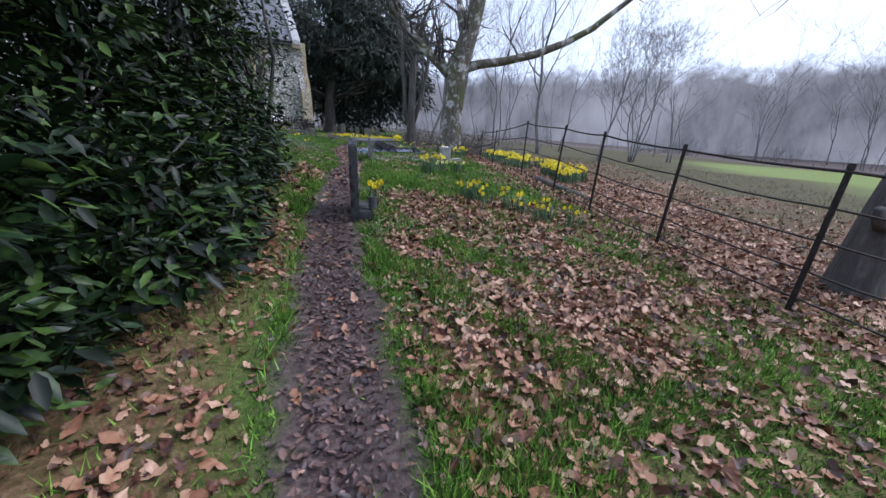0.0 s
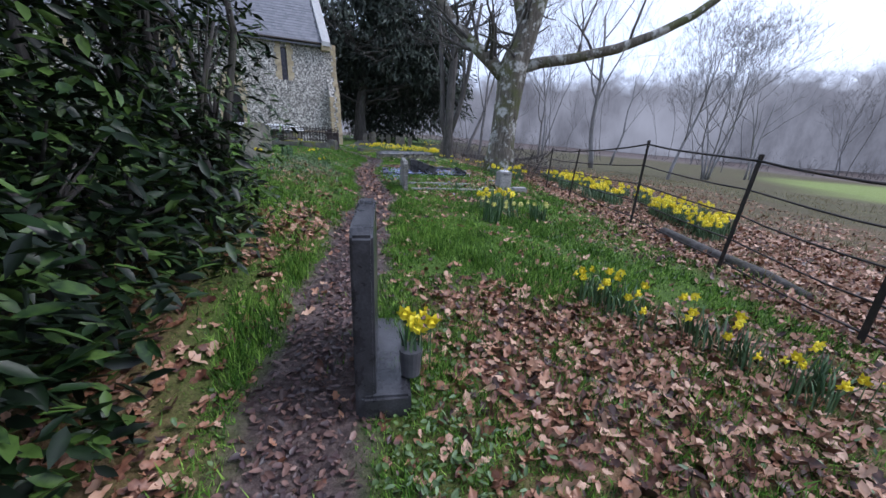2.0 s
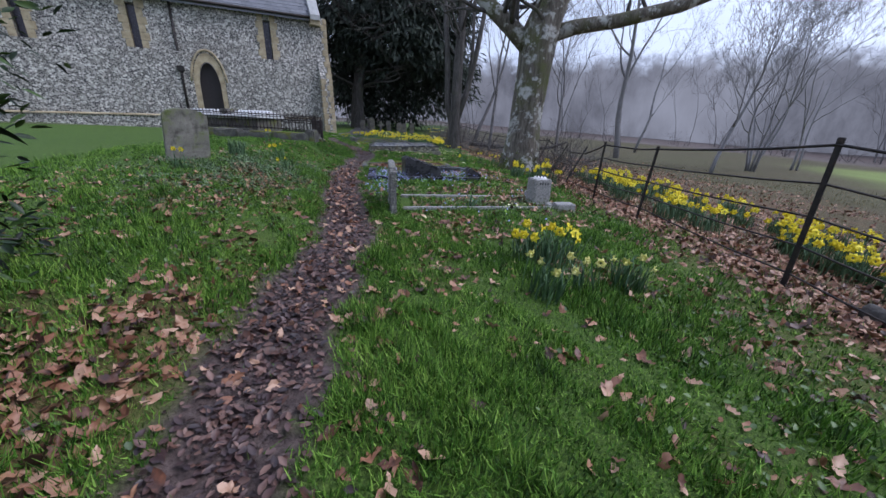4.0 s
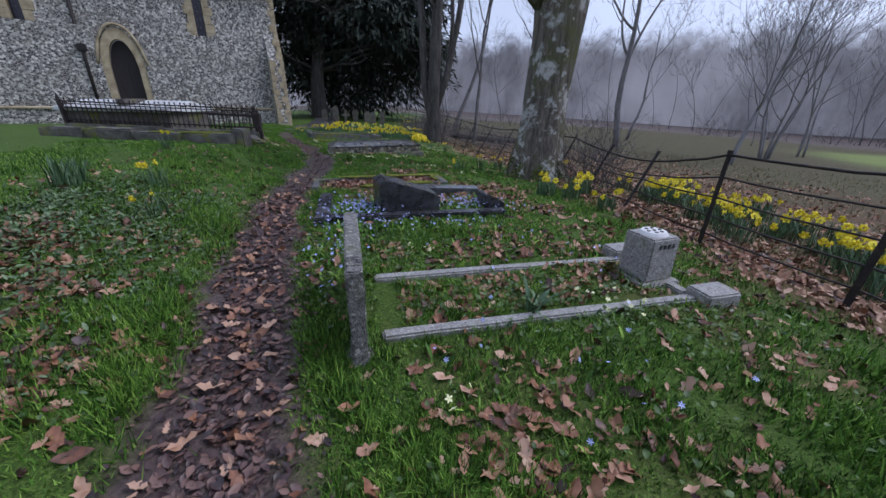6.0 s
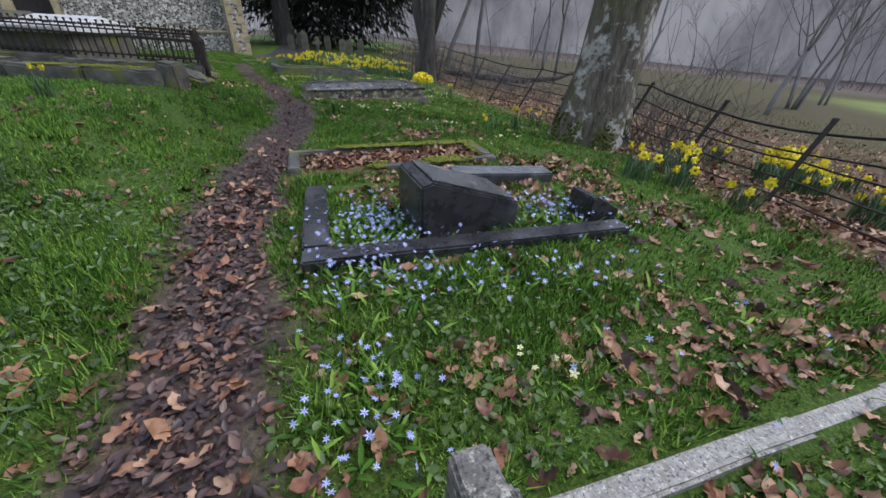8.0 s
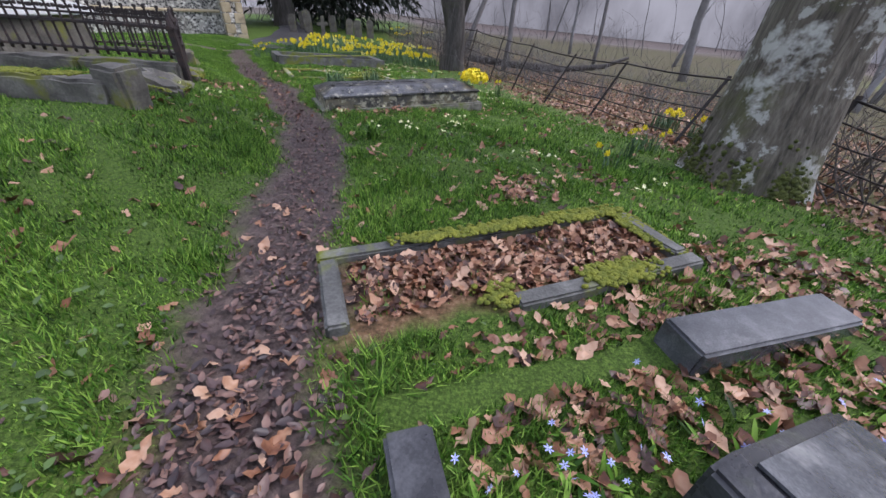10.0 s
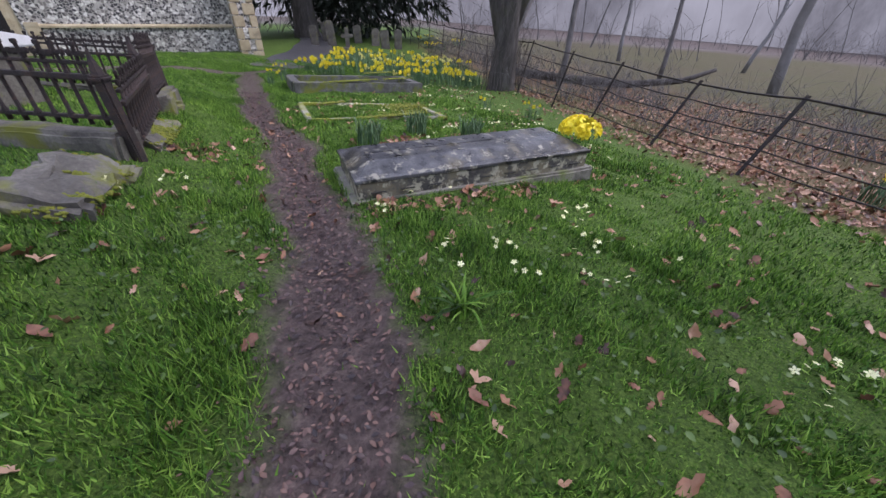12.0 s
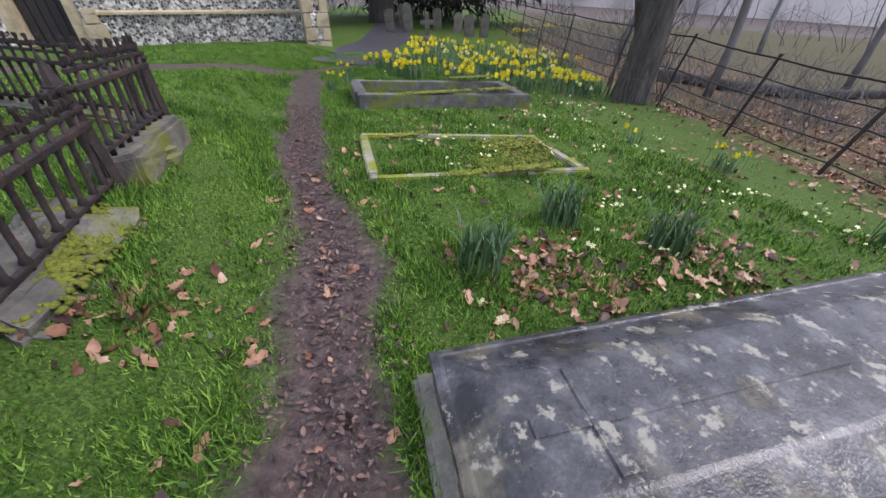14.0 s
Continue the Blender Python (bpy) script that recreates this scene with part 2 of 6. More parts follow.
M_FLINT = flint_material()
M_GROUND = ground_material()
M_MIST = mist_material()
M_DRESSED = surf("dressed_limestone", [(0.24, 0.19, 0.115), (0.40, 0.33, 0.21), (0.50, 0.43, 0.30)], 3, 0.85, 0.35, spots=[((0.15, 0.13, 0.10), 2.2, 0.55, 0.78)])
M_SLATE = surf("roof_slate", [(0.10, 0.105, 0.12), (0.17, 0.175, 0.195)], 5, 0.5, 0.2, obj_rand=0.5)
M_LEAD = surf("lead_coping", [(0.28, 0.28, 0.28), (0.42, 0.42, 0.41)], 4, 0.6, 0.2)
M_DARKWOOD = surf("dark_oak_door", [(0.018, 0.014, 0.016), (0.035, 0.028, 0.03)], 8, 0.6, 0.3, stretch=(6, 6, 0.6))
M_GLASS = surf("dark_leaded_glass", [(0.03, 0.028, 0.04), (0.07, 0.06, 0.085)], 12, 0.25, 0.2)
M_IRON = surf("rusty_black_iron", [(0.010, 0.009, 0.010), (0.022, 0.019, 0.019), (0.06, 0.04, 0.03)], 14, 0.6, 0.3, metal=0.3)
M_CASTIRON = surf("corroded_cast_iron", [(0.018, 0.014, 0.015), (0.04, 0.03, 0.03), (0.085, 0.05, 0.038)], 9, 0.7, 0.5, metal=0.2)
M_GRANITE = surf("grey_granite", [(0.17, 0.165, 0.16), (0.29, 0.285, 0.275), (0.42, 0.41, 0.39)], 30, 0.6, 0.4, 160, spots=[((0.07, 0.07, 0.068), 95, 0.55, 0.62), ((0.55, 0.54, 0.51), 70, 0.57, 0.63), ((0.15, 0.155, 0.10), 5, 0.56, 0.70)])
M_ROUGHGRANITE = surf("lichened_rough_granite", [(0.09, 0.085, 0.08), (0.19, 0.185, 0.175), (0.33, 0.32, 0.30)], 26, 0.75, 1.0, 110, spots=[((0.06, 0.06, 0.056), 80, 0.54, 0.62), ((0.48, 0.47, 0.42), 38, 0.56, 0.64), ((0.10, 0.11, 0.05), 4, 0.55, 0.7)])
M_DARKSTONE = surf("wet_dark_slate", [(0.012, 0.013, 0.016), (0.034, 0.034, 0.039), (0.085, 0.086, 0.095)], 5, 0.28, 0.2, 90, spots=[((0.07, 0.08, 0.05), 3.5, 0.62, 0.8)])
M_POLISHED = surf("polished_dark_granite", [(0.035, 0.038, 0.044), (0.075, 0.079, 0.088), (0.15, 0.154, 0.164)], 6, 0.22, 0.1, 140, spots=[((0.25, 0.25, 0.25), 4, 0.6, 0.75)], rough_var=0.15)
M_LEDGER = surf("wet_lichened_ledger", [(0.026, 0.027, 0.031), (0.066, 0.067, 0.074), (0.15, 0.15, 0.155)], 7, 0.30, 0.3, 90, spots=[((0.018, 0.018, 0.018), 2.3, 0.48, 0.60), ((0.13, 0.115, 0.08), 5, 0.53, 0.66), ((0.29, 0.275, 0.225), 12, 0.575, 0.64)], rough_var=0.16)
M_LEDGERSIDE = surf("lichened_ledger_side", [(0.03, 0.03, 0.03), (0.075, 0.072, 0.065), (0.15, 0.14, 0.115)], 9, 0.7, 0.6, 70, spots=[((0.17, 0.15, 0.10), 5, 0.46, 0.56), ((0.40, 0.38, 0.29), 14, 0.50, 0.58)])
M_CONCRETE = surf("weathered_plinth", [(0.11, 0.104, 0.088), (0.22, 0.21, 0.18), (0.35, 0.34, 0.30)], 6, 0.85, 0.6, 80, spots=[((0.12, 0.15, 0.04), 3, 0.50, 0.64), ((0.06, 0.055, 0.045), 5, 0.52, 0.66)])
M_MOSSKERB = surf("mossy_kerb", [(0.045, 0.045, 0.042), (0.10, 0.10, 0.095), (0.20, 0.20, 0.19)], 6, 0.7, 0.5, 70, spots=[((0.13, 0.15, 0.015), 2.6, 0.50, 0.62)])
M_MOSS = surf("bright_moss", [(0.062, 0.085, 0.01), (0.145, 0.165, 0.016), (0.235, 0.24, 0.03)], 12, 0.95, 1.0, 130)
M_DARKMOSS = surf("root_moss", [(0.028, 0.038, 0.008), (0.065, 0.080, 0.016), (0.12, 0.135, 0.03)], 14, 0.95, 1.0, 130)
M_WEED = surf("weed_leaf", [(0.030, 0.062, 0.020), (0.078, 0.135, 0.050), (0.16, 0.23, 0.11)], 3, 0.5, 0.0, 30, island=0.85)
M_PALEKERB = surf("pale_limestone_kerb", [(0.17, 0.165, 0.14), (0.28, 0.27, 0.24), (0.40, 0.39, 0.35)], 7, 0.8, 0.4, 70, spots=[((0.19, 0.21, 0.02), 3.2, 0.44, 0.55), ((0.07, 0.07, 0.06), 2.1, 0.58, 0.7)])
# Wet pale stone, whitened further: the sky's reflection is put into the colour.
M_TOMBWHITE = surf("sky_sheen_tomb_slab", [(0.60, 0.61, 0.62), (0.78, 0.79, 0.80)], 3, 0.18, 0.1, 60, spots=[((0.2, 0.2, 0.18), 2, 0.62, 0.8)])
M_OLDSTONE = surf("old_grey_stone", [(0.055, 0.052, 0.046), (0.115, 0.106, 0.092), (0.20, 0.19, 0.165)], 4, 0.85, 0.6, 50, spots=[((0.14, 0.15, 0.02), 2.6, 0.52, 0.66)])
M_BARK = surf("oak_bark", [(0.040, 0.034, 0.027), (0.105, 0.092, 0.072), (0.19, 0.17, 0.14)], 7, 0.9, 1.0, 28, spots=[((0.085, 0.095, 0.03), 1.1, 0.48, 0.64), ((0.42, 0.42, 0.39), 1.7, 0.53, 0.60), ((0.36, 0.36, 0.33), 5.0, 0.58, 0.64)], stretch=(1.6, 1.6, 0.22))
M_BARKDARK = surf("wet_dark_bark", [(0.032, 0.028, 0.026), (0.066, 0.060, 0.055), (0.125, 0.116, 0.108)], 6, 0.9, 0.9, 30, spots=[((0.06, 0.07, 0.025), 1.3, 0.55, 0.75)], stretch=(1.5, 1.5, 0.3))
M_TWIG = surf("bare_twigs", [(0.055, 0.048, 0.044), (0.11, 0.098, 0.09)], 5, 0.9, 0.0)
# Distance haze is put into these two bark colours, the second paler still.
M_HAZEWOOD = surf("haze_greyed_wood", [(0.10, 0.094, 0.092), (0.19, 0.18, 0.178)], 3, 0.95, 0.0)
M_MISTWOOD = surf("haze_paled_wood", [(0.17, 0.165, 0.168), (0.28, 0.275, 0.28)], 3, 0.95, 0.0)
M_LAUREL = surf("laurel_leaf", [(0.004, 0.008, 0.004), (0.008, 0.018, 0.007), (0.014, 0.034, 0.010), (0.06, 0.11, 0.022)], 3, 0.42, 0.0, 30, island=0.9, spec=0.28)
# Needle greens lightened, putting some of the mist into the colour.
M_YEW = surf("yew_needles", [(0.014, 0.021, 0.016), (0.030, 0.043, 0.030), (0.052, 0.070, 0.048)], 2, 0.7, 0.0, 30, island=0.7)
M_IVY = surf("ivy_leaf", [(0.032, 0.065, 0.014), (0.085, 0.15, 0.032)], 3, 0.5, 0.0, 30, island=0.8)
M_GRASS = surf("grass_blades", [(0.012, 0.034, 0.006), (0.070, 0.175, 0.018), (0.26, 0.42, 0.07)], 0.9, 0.55, 0.0, 4, island=0.68, spec=0.2)
M_DEADLEAF = surf("fallen_leaf", [(0.045, 0.021, 0.016), (0.14, 0.056, 0.032), (0.27, 0.122, 0.068), (0.35, 0.185, 0.105), (0.47, 0.295, 0.20)], 3, 0.5, 0.15, 30, island=0.85)
M_ROTLEAF = surf("trodden_leaf", [(0.030, 0.019, 0.021), (0.080, 0.046, 0.045), (0.20, 0.115, 0.09)], 3, 0.45, 0.1, 30, island=0.85)
M_DRYGRASS = surf("dry_meadow_grass", [(0.09, 0.085, 0.035), (0.20, 0.175, 0.085), (0.30, 0.26, 0.15)], 0.8, 0.8, 0.0, 3, island=0.6)
M_DAFLEAF = surf("daffodil_leaf", [(0.030, 0.072, 0.030), (0.070, 0.140, 0.060), (0.13, 0.21, 0.105)], 3, 0.5, 0.0, 30, island=0.7)
M_DAF = surf("daffodil_petal", [(0.82, 0.66, 0.02), (0.90, 0.78, 0.04)], 9, 0.55, 0.0, 40, obj_rand=0.5)
M_DAFPALE = surf("pale_daffodil_petal", [(0.74, 0.70, 0.18), (0.84, 0.80, 0.36)], 9, 0.55, 0.0, 40, obj_rand=0.5)
M_SCILLA = surf("blue_squill_petal", [(0.27, 0.31, 0.66), (0.50, 0.55, 0.86)], 9, 0.6, 0.0, 40, island=0.7)
M_PRIM = surf("primrose_petal", [(0.66, 0.66, 0.30), (0.82, 0.82, 0.52)], 9, 0.6, 0.0, 40, island=0.7)
M_MUDROAD = surf("wet_tarmac", [(0.05, 0.05, 0.055), (0.10, 0.10, 0.11)], 4, 0.35, 0.3, 60)
M_LETTER = surf("lead_letter", [(0.03, 0.03, 0.03), (0.05, 0.05, 0.05)], 9, 0.5, 0.0)
M_CERAMIC = surf("white_pierced_vase_lid", [(0.62, 0.62, 0.62), (0.75, 0.75, 0.74)], 8, 0.35, 0.0)
M_POT = surf("dark_grey_pot", [(0.05, 0.05, 0.058), (0.10, 0.10, 0.11)], 12, 0.5, 0.2)


# ---------------- mesh helpers ----------------
def mesh_of(name, verts, faces):
    me = bpy.data.meshes.new(name)
    me.from_pydata(verts if isinstance(verts, list) else np.asarray(verts).tolist(), [], faces if isinstance(faces, list) else np.asarray(faces).tolist())
    me.update()
    return me


def tri_mesh(name, V, F):
    """A mesh of many triangles, set in bulk."""
    V, F = np.ascontiguousarray(V, np.float32), np.ascontiguousarray(F, np.int32)
    me = bpy.data.meshes.new(name)
    me.vertices.add(len(V))
    me.vertices.foreach_set("co", V.ravel())
    me.loops.add(F.size)
    me.loops.foreach_set("vertex_index", F.ravel())
    me.polygons.add(len(F))
    me.polygons.foreach_set("loop_start", np.arange(0, F.size, 3, dtype=np.int32))
    me.update(calc_edges=True)
    return me


def smooth(me):
    me.polygons.foreach_set("use_smooth", [True] * len(me.polygons))
    return me


def from_bm(name, bm):
    me = bpy.data.meshes.new(name)
    bmesh.ops.recalc_face_normals(bm, faces=bm.faces)
    bm.to_mesh(me)
    bm.free()
    return me


def part(name, me, material, parent=None, label=""):
    if isinstance(me, bmesh.types.BMesh):
        me = from_bm(name, me)
    ob = new(name, me)
    if material and not me.materials:
        me.materials.append(material)
    if parent is not None:
        ob.parent = parent
    return tagged(ob, label) if label else ob


def thing(name, at, label, category, group="", turn=0.0, kind=""):
    ob = new(name)
    ob.matrix_basis = pose(*at, 0, 0, turn)
    ob.empty_display_size = 0.1
    return tagged(ob, label, category, group, kind)


def rough_box(size, at=(0, 0, 0), bevel=0.012, wobble=0.0, cuts=0, taper=1.0, seed=1):
    """A block with worn edges, standing on its base at the point given."""
    bm = bmesh.new()
    bmesh.ops.create_cube(bm, size=1)
    for v in bm.verts:
        k = taper if v.co.z > 0 else 1
        v.co = Vector((v.co.x * size[0] * k, v.co.y * size[1] * k, (v.co.z + 0.5) * size[2]))
    if cuts:
        bmesh.ops.subdivide_edges(bm, edges=bm.edges[:], cuts=cuts, use_grid_fill=True)
    if bevel:
        es = [e for e in bm.edges if len(e.link_faces) == 2 and e.calc_face_angle(0) > 0.6]
        bmesh.ops.bevel(bm, geom=es, offset=bevel, segments=2, affect='EDGES', clamp_overlap=True)
    if wobble:
        for v in bm.verts:
            v.co += noise.noise_vector(v.co * 7 + Vector((seed, seed * 2, 0))) * wobble
    bmesh.ops.translate(bm, verts=bm.verts, vec=at)
    return bm


def join_bm(a, b):
    tmp = bpy.data.meshes.new("tmp")
    b.to_mesh(tmp)
    b.free()
    a.from_mesh(tmp)
    bpy.data.meshes.remove(tmp)
    return a


def prism(outline, depth, axis='y', bevel=0.0):
    """Extrude an outline of (a, z) pairs to a depth, along y or x."""
    bm = bmesh.new()
    vs = [bm.verts.new((a, 0, z) if axis == 'y' else (0, a, z)) for a, z in outline]
    f = bm.faces.new(vs)
    r = bmesh.ops.extrude_face_region(bm, geom=[f])
    d = Vector((0, depth, 0) if axis == 'y' else (depth, 0, 0))
    bmesh.ops.translate(bm, verts=[v for v in r["geom"] if isinstance(v, bmesh.types.BMVert)], vec=d)
    if bevel:
        es = [e for e in bm.edges if len(e.link_faces) == 2 and e.calc_face_angle(0) > 0.6]
        bmesh.ops.bevel(bm, geom=es, offset=bevel, segments=2, affect='EDGES', clamp_overlap=True)
    return bm


def tubes(lines, sides=6):
    """Tapered tubes: every line is a list of (point, radius)."""
    V, F = [], []
    for line in lines:
        n = len(line)
        base = len(V)
        ps = [Vector(p) for p, _ in line]
        k = sides if line[0][1] > 0.012 else (4 if line[0][1] > 0.005 else 3)
        for i in range(n):
            d = (ps[min(i + 1, n - 1)] - ps[max(i - 1, 0)])
            d = d.normalized() if d.length > 1e-6 else Vector((0, 0, 1))
            a = d.orthogonal() if abs(d.z) < 0.9 else d.cross(Vector((0, 1, 0)))
            if abs(d.z) < 0.9:
                a = d.cross(Vector((0, 0, 1)))
            a.normalize()
            b = d.cross(a)
            for j in range(k):
                w = 2 * math.pi * j / k
                V.append(ps[i] + (a * math.cos(w) + b * math.sin(w)) * line[i][1])
        for i in range(n - 1):
            for j in range(k):
                F.append((base + i * k + j, base + i * k + (j + 1) % k, base + (i + 1) * k + (j + 1) % k, base + (i + 1) * k + j))
        F.append(tuple(base + j for j in range(k))[::-1])
        F.append(tuple(base + (n - 1) * k + j for j in range(k)))
    return [tuple(v) for v in V], F


def turns(yaw, pitch, roll):
    """Rotation matrices, one for each row: yaw about z, after pitch about x and roll about y."""
    cy, sy, cp, sp, cr, sr = np.cos(yaw), np.sin(yaw), np.cos(pitch), np.sin(pitch), np.cos(roll), np.sin(roll)
    o, z = np.ones_like(cy), np.zeros_like(cy)
    Z = np.stack([np.stack([cy, -sy, z], -1), np.stack([sy, cy, z], -1), np.stack([z, z, o], -1)], 1)
    X = np.stack([np.stack([o, z, z], -1), np.stack([z, cp, -sp], -1), np.stack([z, sp, cp], -1)], 1)
    Y = np.stack([np.stack([cr, z, sr], -1), np.stack([z, o, z], -1), np.stack([-sr, z, cr], -1)], 1)
    return Z @ X @ Y


def scatter(tv, tf, P, R, S):
    """Copies of a small shape, joined: vertices and faces."""
    tv, tf = np.asarray(tv, float), np.asarray(tf, int)
    V = np.einsum('nij,nkj->nki', R, tv[None] * S[:, None, None]) + P[:, None]
    F = tf[None] + (np.arange(len(P)) * len(tv))[:, None, None]
    return V.reshape(-1, 3), F.reshape(-1, tf.shape[1])


# ---------------- the lie of the land ----------------
PATH_Y = [-8, -3, 0, 1, 1.9, 4.1, 7.4, 8.8, 9.7, 10.9, 11.6, 12.7, 14.7, 16, 17.1, 18, 18.9, 20, 21.5, 22.9, 24.5]
PATH_X = [2.2, 0.8, 0.0, -0.35, -0.65, -1.38, -2.15, -2.3, -2.65, -3.15, -3.4, -3.8, -4.15, -4.45, -4.95, -5.42, -5.88, -6.7, -7.5, -8.3, -9.0]
FENCE_Y = [-6, 0.2, 1.6, 2.9, 4.4, 5.68, 7.04, 8.76, 10.83, 12.1, 13.38, 14.5, 15.7, 17.1, 18.85, 20, 21.6, 23.1, 24.6, 26, 28, 30, 32, 34, 36]
FENCE_X = [5.6, 3.75, 3.35, 2.95, 2.58, 2.18, 1.95, 1.65, 1.17, 0.90, 0.64, 0.46, 0.24, -0.08, -0.57, -1.08, -1.45, -1.8, -2.35, -3.0, -3.9, -4.5, -5.1, -5.7, -6.3]


def path_x(y):
    return np.interp(y, PATH_Y, PATH_X)


def fence_x(y):
    return np.interp(y, FENCE_Y, FENCE_X)


def wave(x, y, s, k=0.0):
    """Smooth made noise in -1..1 for arrays."""
    return (np.sin(x * s + 1.3 * np.sin(y * s * 0.7 + k) + k) + np.sin(y * s * 1.13 + 1.7 * np.sin(x * s * 0.6 + 2 * k) + 3 * k) + np.sin((x + y) * s * 1.9 + k * 5)) / 3


def land(x, y):
    x, y = np.asarray(x, float), np.asarray(y, float)
    p = np.interp(y, [-20, 0, 1, 3.3, 4, 5.8, 7, 9.8, 11, 16, 18, 20.7, 22, 30, 60], [-0.5, -0.14, -0.1, -0.05, 0.0, 0.16, 0.23, 0.24, 0.27, 0.29, 0.21, 0.17, 0.11, 0.08, 0.0])
    s = x - path_x(y)
    z = p + np.interp(y, [4, 8, 20, 25], [0.2, 0.28, 0.28, 0.14]) * np.clip(-s - 0.35, 0, 1.2) - np.interp(y, [0, 8, 10, 13, 16], [0.06, 0.06, 0.075, 0.075, 0.06]) * np.clip(s - np.interp(y, [0, 8, 10, 13, 16], [1.2, 1.5, 2.6, 2.6, 1.4]), 0, 6) - 0.035 * np.clip(s - 7.2, 0, 45)
    far = np.hypot(x, y - 10)
    near = np.clip((45 - far) / 20, 0, 1)
    rut = np.exp(-(s / 0.22) ** 2) * np.clip((24 - y) / 3, 0, 1)
    return z + near * (0.018 * wave(x, y, 1.7) + 0.008 * wave(x, y, 6.1, 2.0)) - 0.035 * rut


def gz(x, y):
    return float(land(x, y))


def mud_mask(x, y):
    s = np.abs(x - path_x(y)) + 0.09 * wave(x, y, 5.0, 1.0) + 0.05 * wave(x, y, 17.0, 3.0)
    w = np.interp(y, [0, 5, 8, 12, 16, 20, 23], [0.33, 0.34, 0.33, 0.28, 0.31, 0.28, 0.3])
    m = np.clip((w + 0.05 - s) / 0.10, 0, 1) * np.clip((24.6 - y) / 0.5, 0, 1)
    return np.maximum(m, cross_path(x, y))


def cross_path(x, y):
    """The wider track that crosses in front of the church and runs on past its corner."""
    yc = np.interp(x, [-22, -13, -10.7, -9.0, -8.2, -7.6], [19.0, 21.6, 22.8, 24.2, 25.6, 27.2])
    d = np.abs(y - yc) * 0.8
    a = np.clip((0.42 + 0.1 * wave(x, y, 2.6, 4.0) - d) / 0.15, 0, 1) * (x < -7.8)
    return a


def litter(x, y):
    """How thick the fallen leaves lie, 0 to 1."""
    x, y = np.asarray(x, float), np.asarray(y, float)
    s, f = x - path_x(y), x - fence_x(y)
    patch = np.clip(0.5 + 1.1 * wave(x, y, 1.9, 0.4) + 0.5 * wave(x, y, 4.7, 2.2), 0, 1)
    d = 0.05 + 0.05 * patch
    a = np.clip((6.1 - y) / 0.6, 0, 1) * np.clip((s - 0.25) / 0.4, 0, 1)
    d = np.maximum(d, a * (0.38 + 0.60 * patch))
    mound = np.exp(-(((x - 0.05) / 0.95) ** 2 + ((y - 4.9) / 0.95) ** 2) ** 2)
    d = np.maximum(d, 0.95 * mound)
    d = np.maximum(d, np.clip(1 - np.abs(f - 0.25) / 0.95, 0, 1) * (0.55 + 0.4 * patch) * np.clip((22 - y) / 3, 0, 1))
    d = np.maximum(d, ((f > 0) & (f < 7)) * (0.22 + 0.42 * patch) * np.clip((9 - f) / 5, 0, 1))
    d = np.maximum(d, ((f > -0.2) & (f < 2.6)) * (0.70 + 0.3 * patch) * np.clip((13 - y) / 3, 0, 1))
    on = np.exp(-(s / 0.3) ** 2)
    d = np.maximum(d, on * np.interp(y, [0, 5, 7, 9, 12.5, 14, 15, 16.5, 18, 24], [0.22, 0.3, 0.5, 0.8, 0.8, 0.45, 0.08, 0.07, 0.16, 0.08]))
    side = np.exp(-((s + 0.7) / 0.5) ** 2) * np.clip((9.5 - y) / 2, 0, 1)
    d = np.maximum(d, side * (0.15 + 0.5 * patch))
    d = np.maximum(d, np.clip((13.2 - y) / 2, 0, 1) * np.clip((y - 6) / 1, 0, 1) * (s > 0.3) * (f < 0) * 0.28 * patch)
    return d


# ---------------- ground: one sheet to the horizon ----------------
def spread(lo, hi, step, far, grow=1.22):
    mid = list(np.arange(lo, hi + 1e-6, step))
    out, d = [], step
    a = lo
    while a > -far:
        d *= grow
        a -= d
        out.insert(0, a)
    d, a = step, hi
    while a < far:
        d *= grow
        a += d
        mid.append(a)
    return np.array(out + mid)


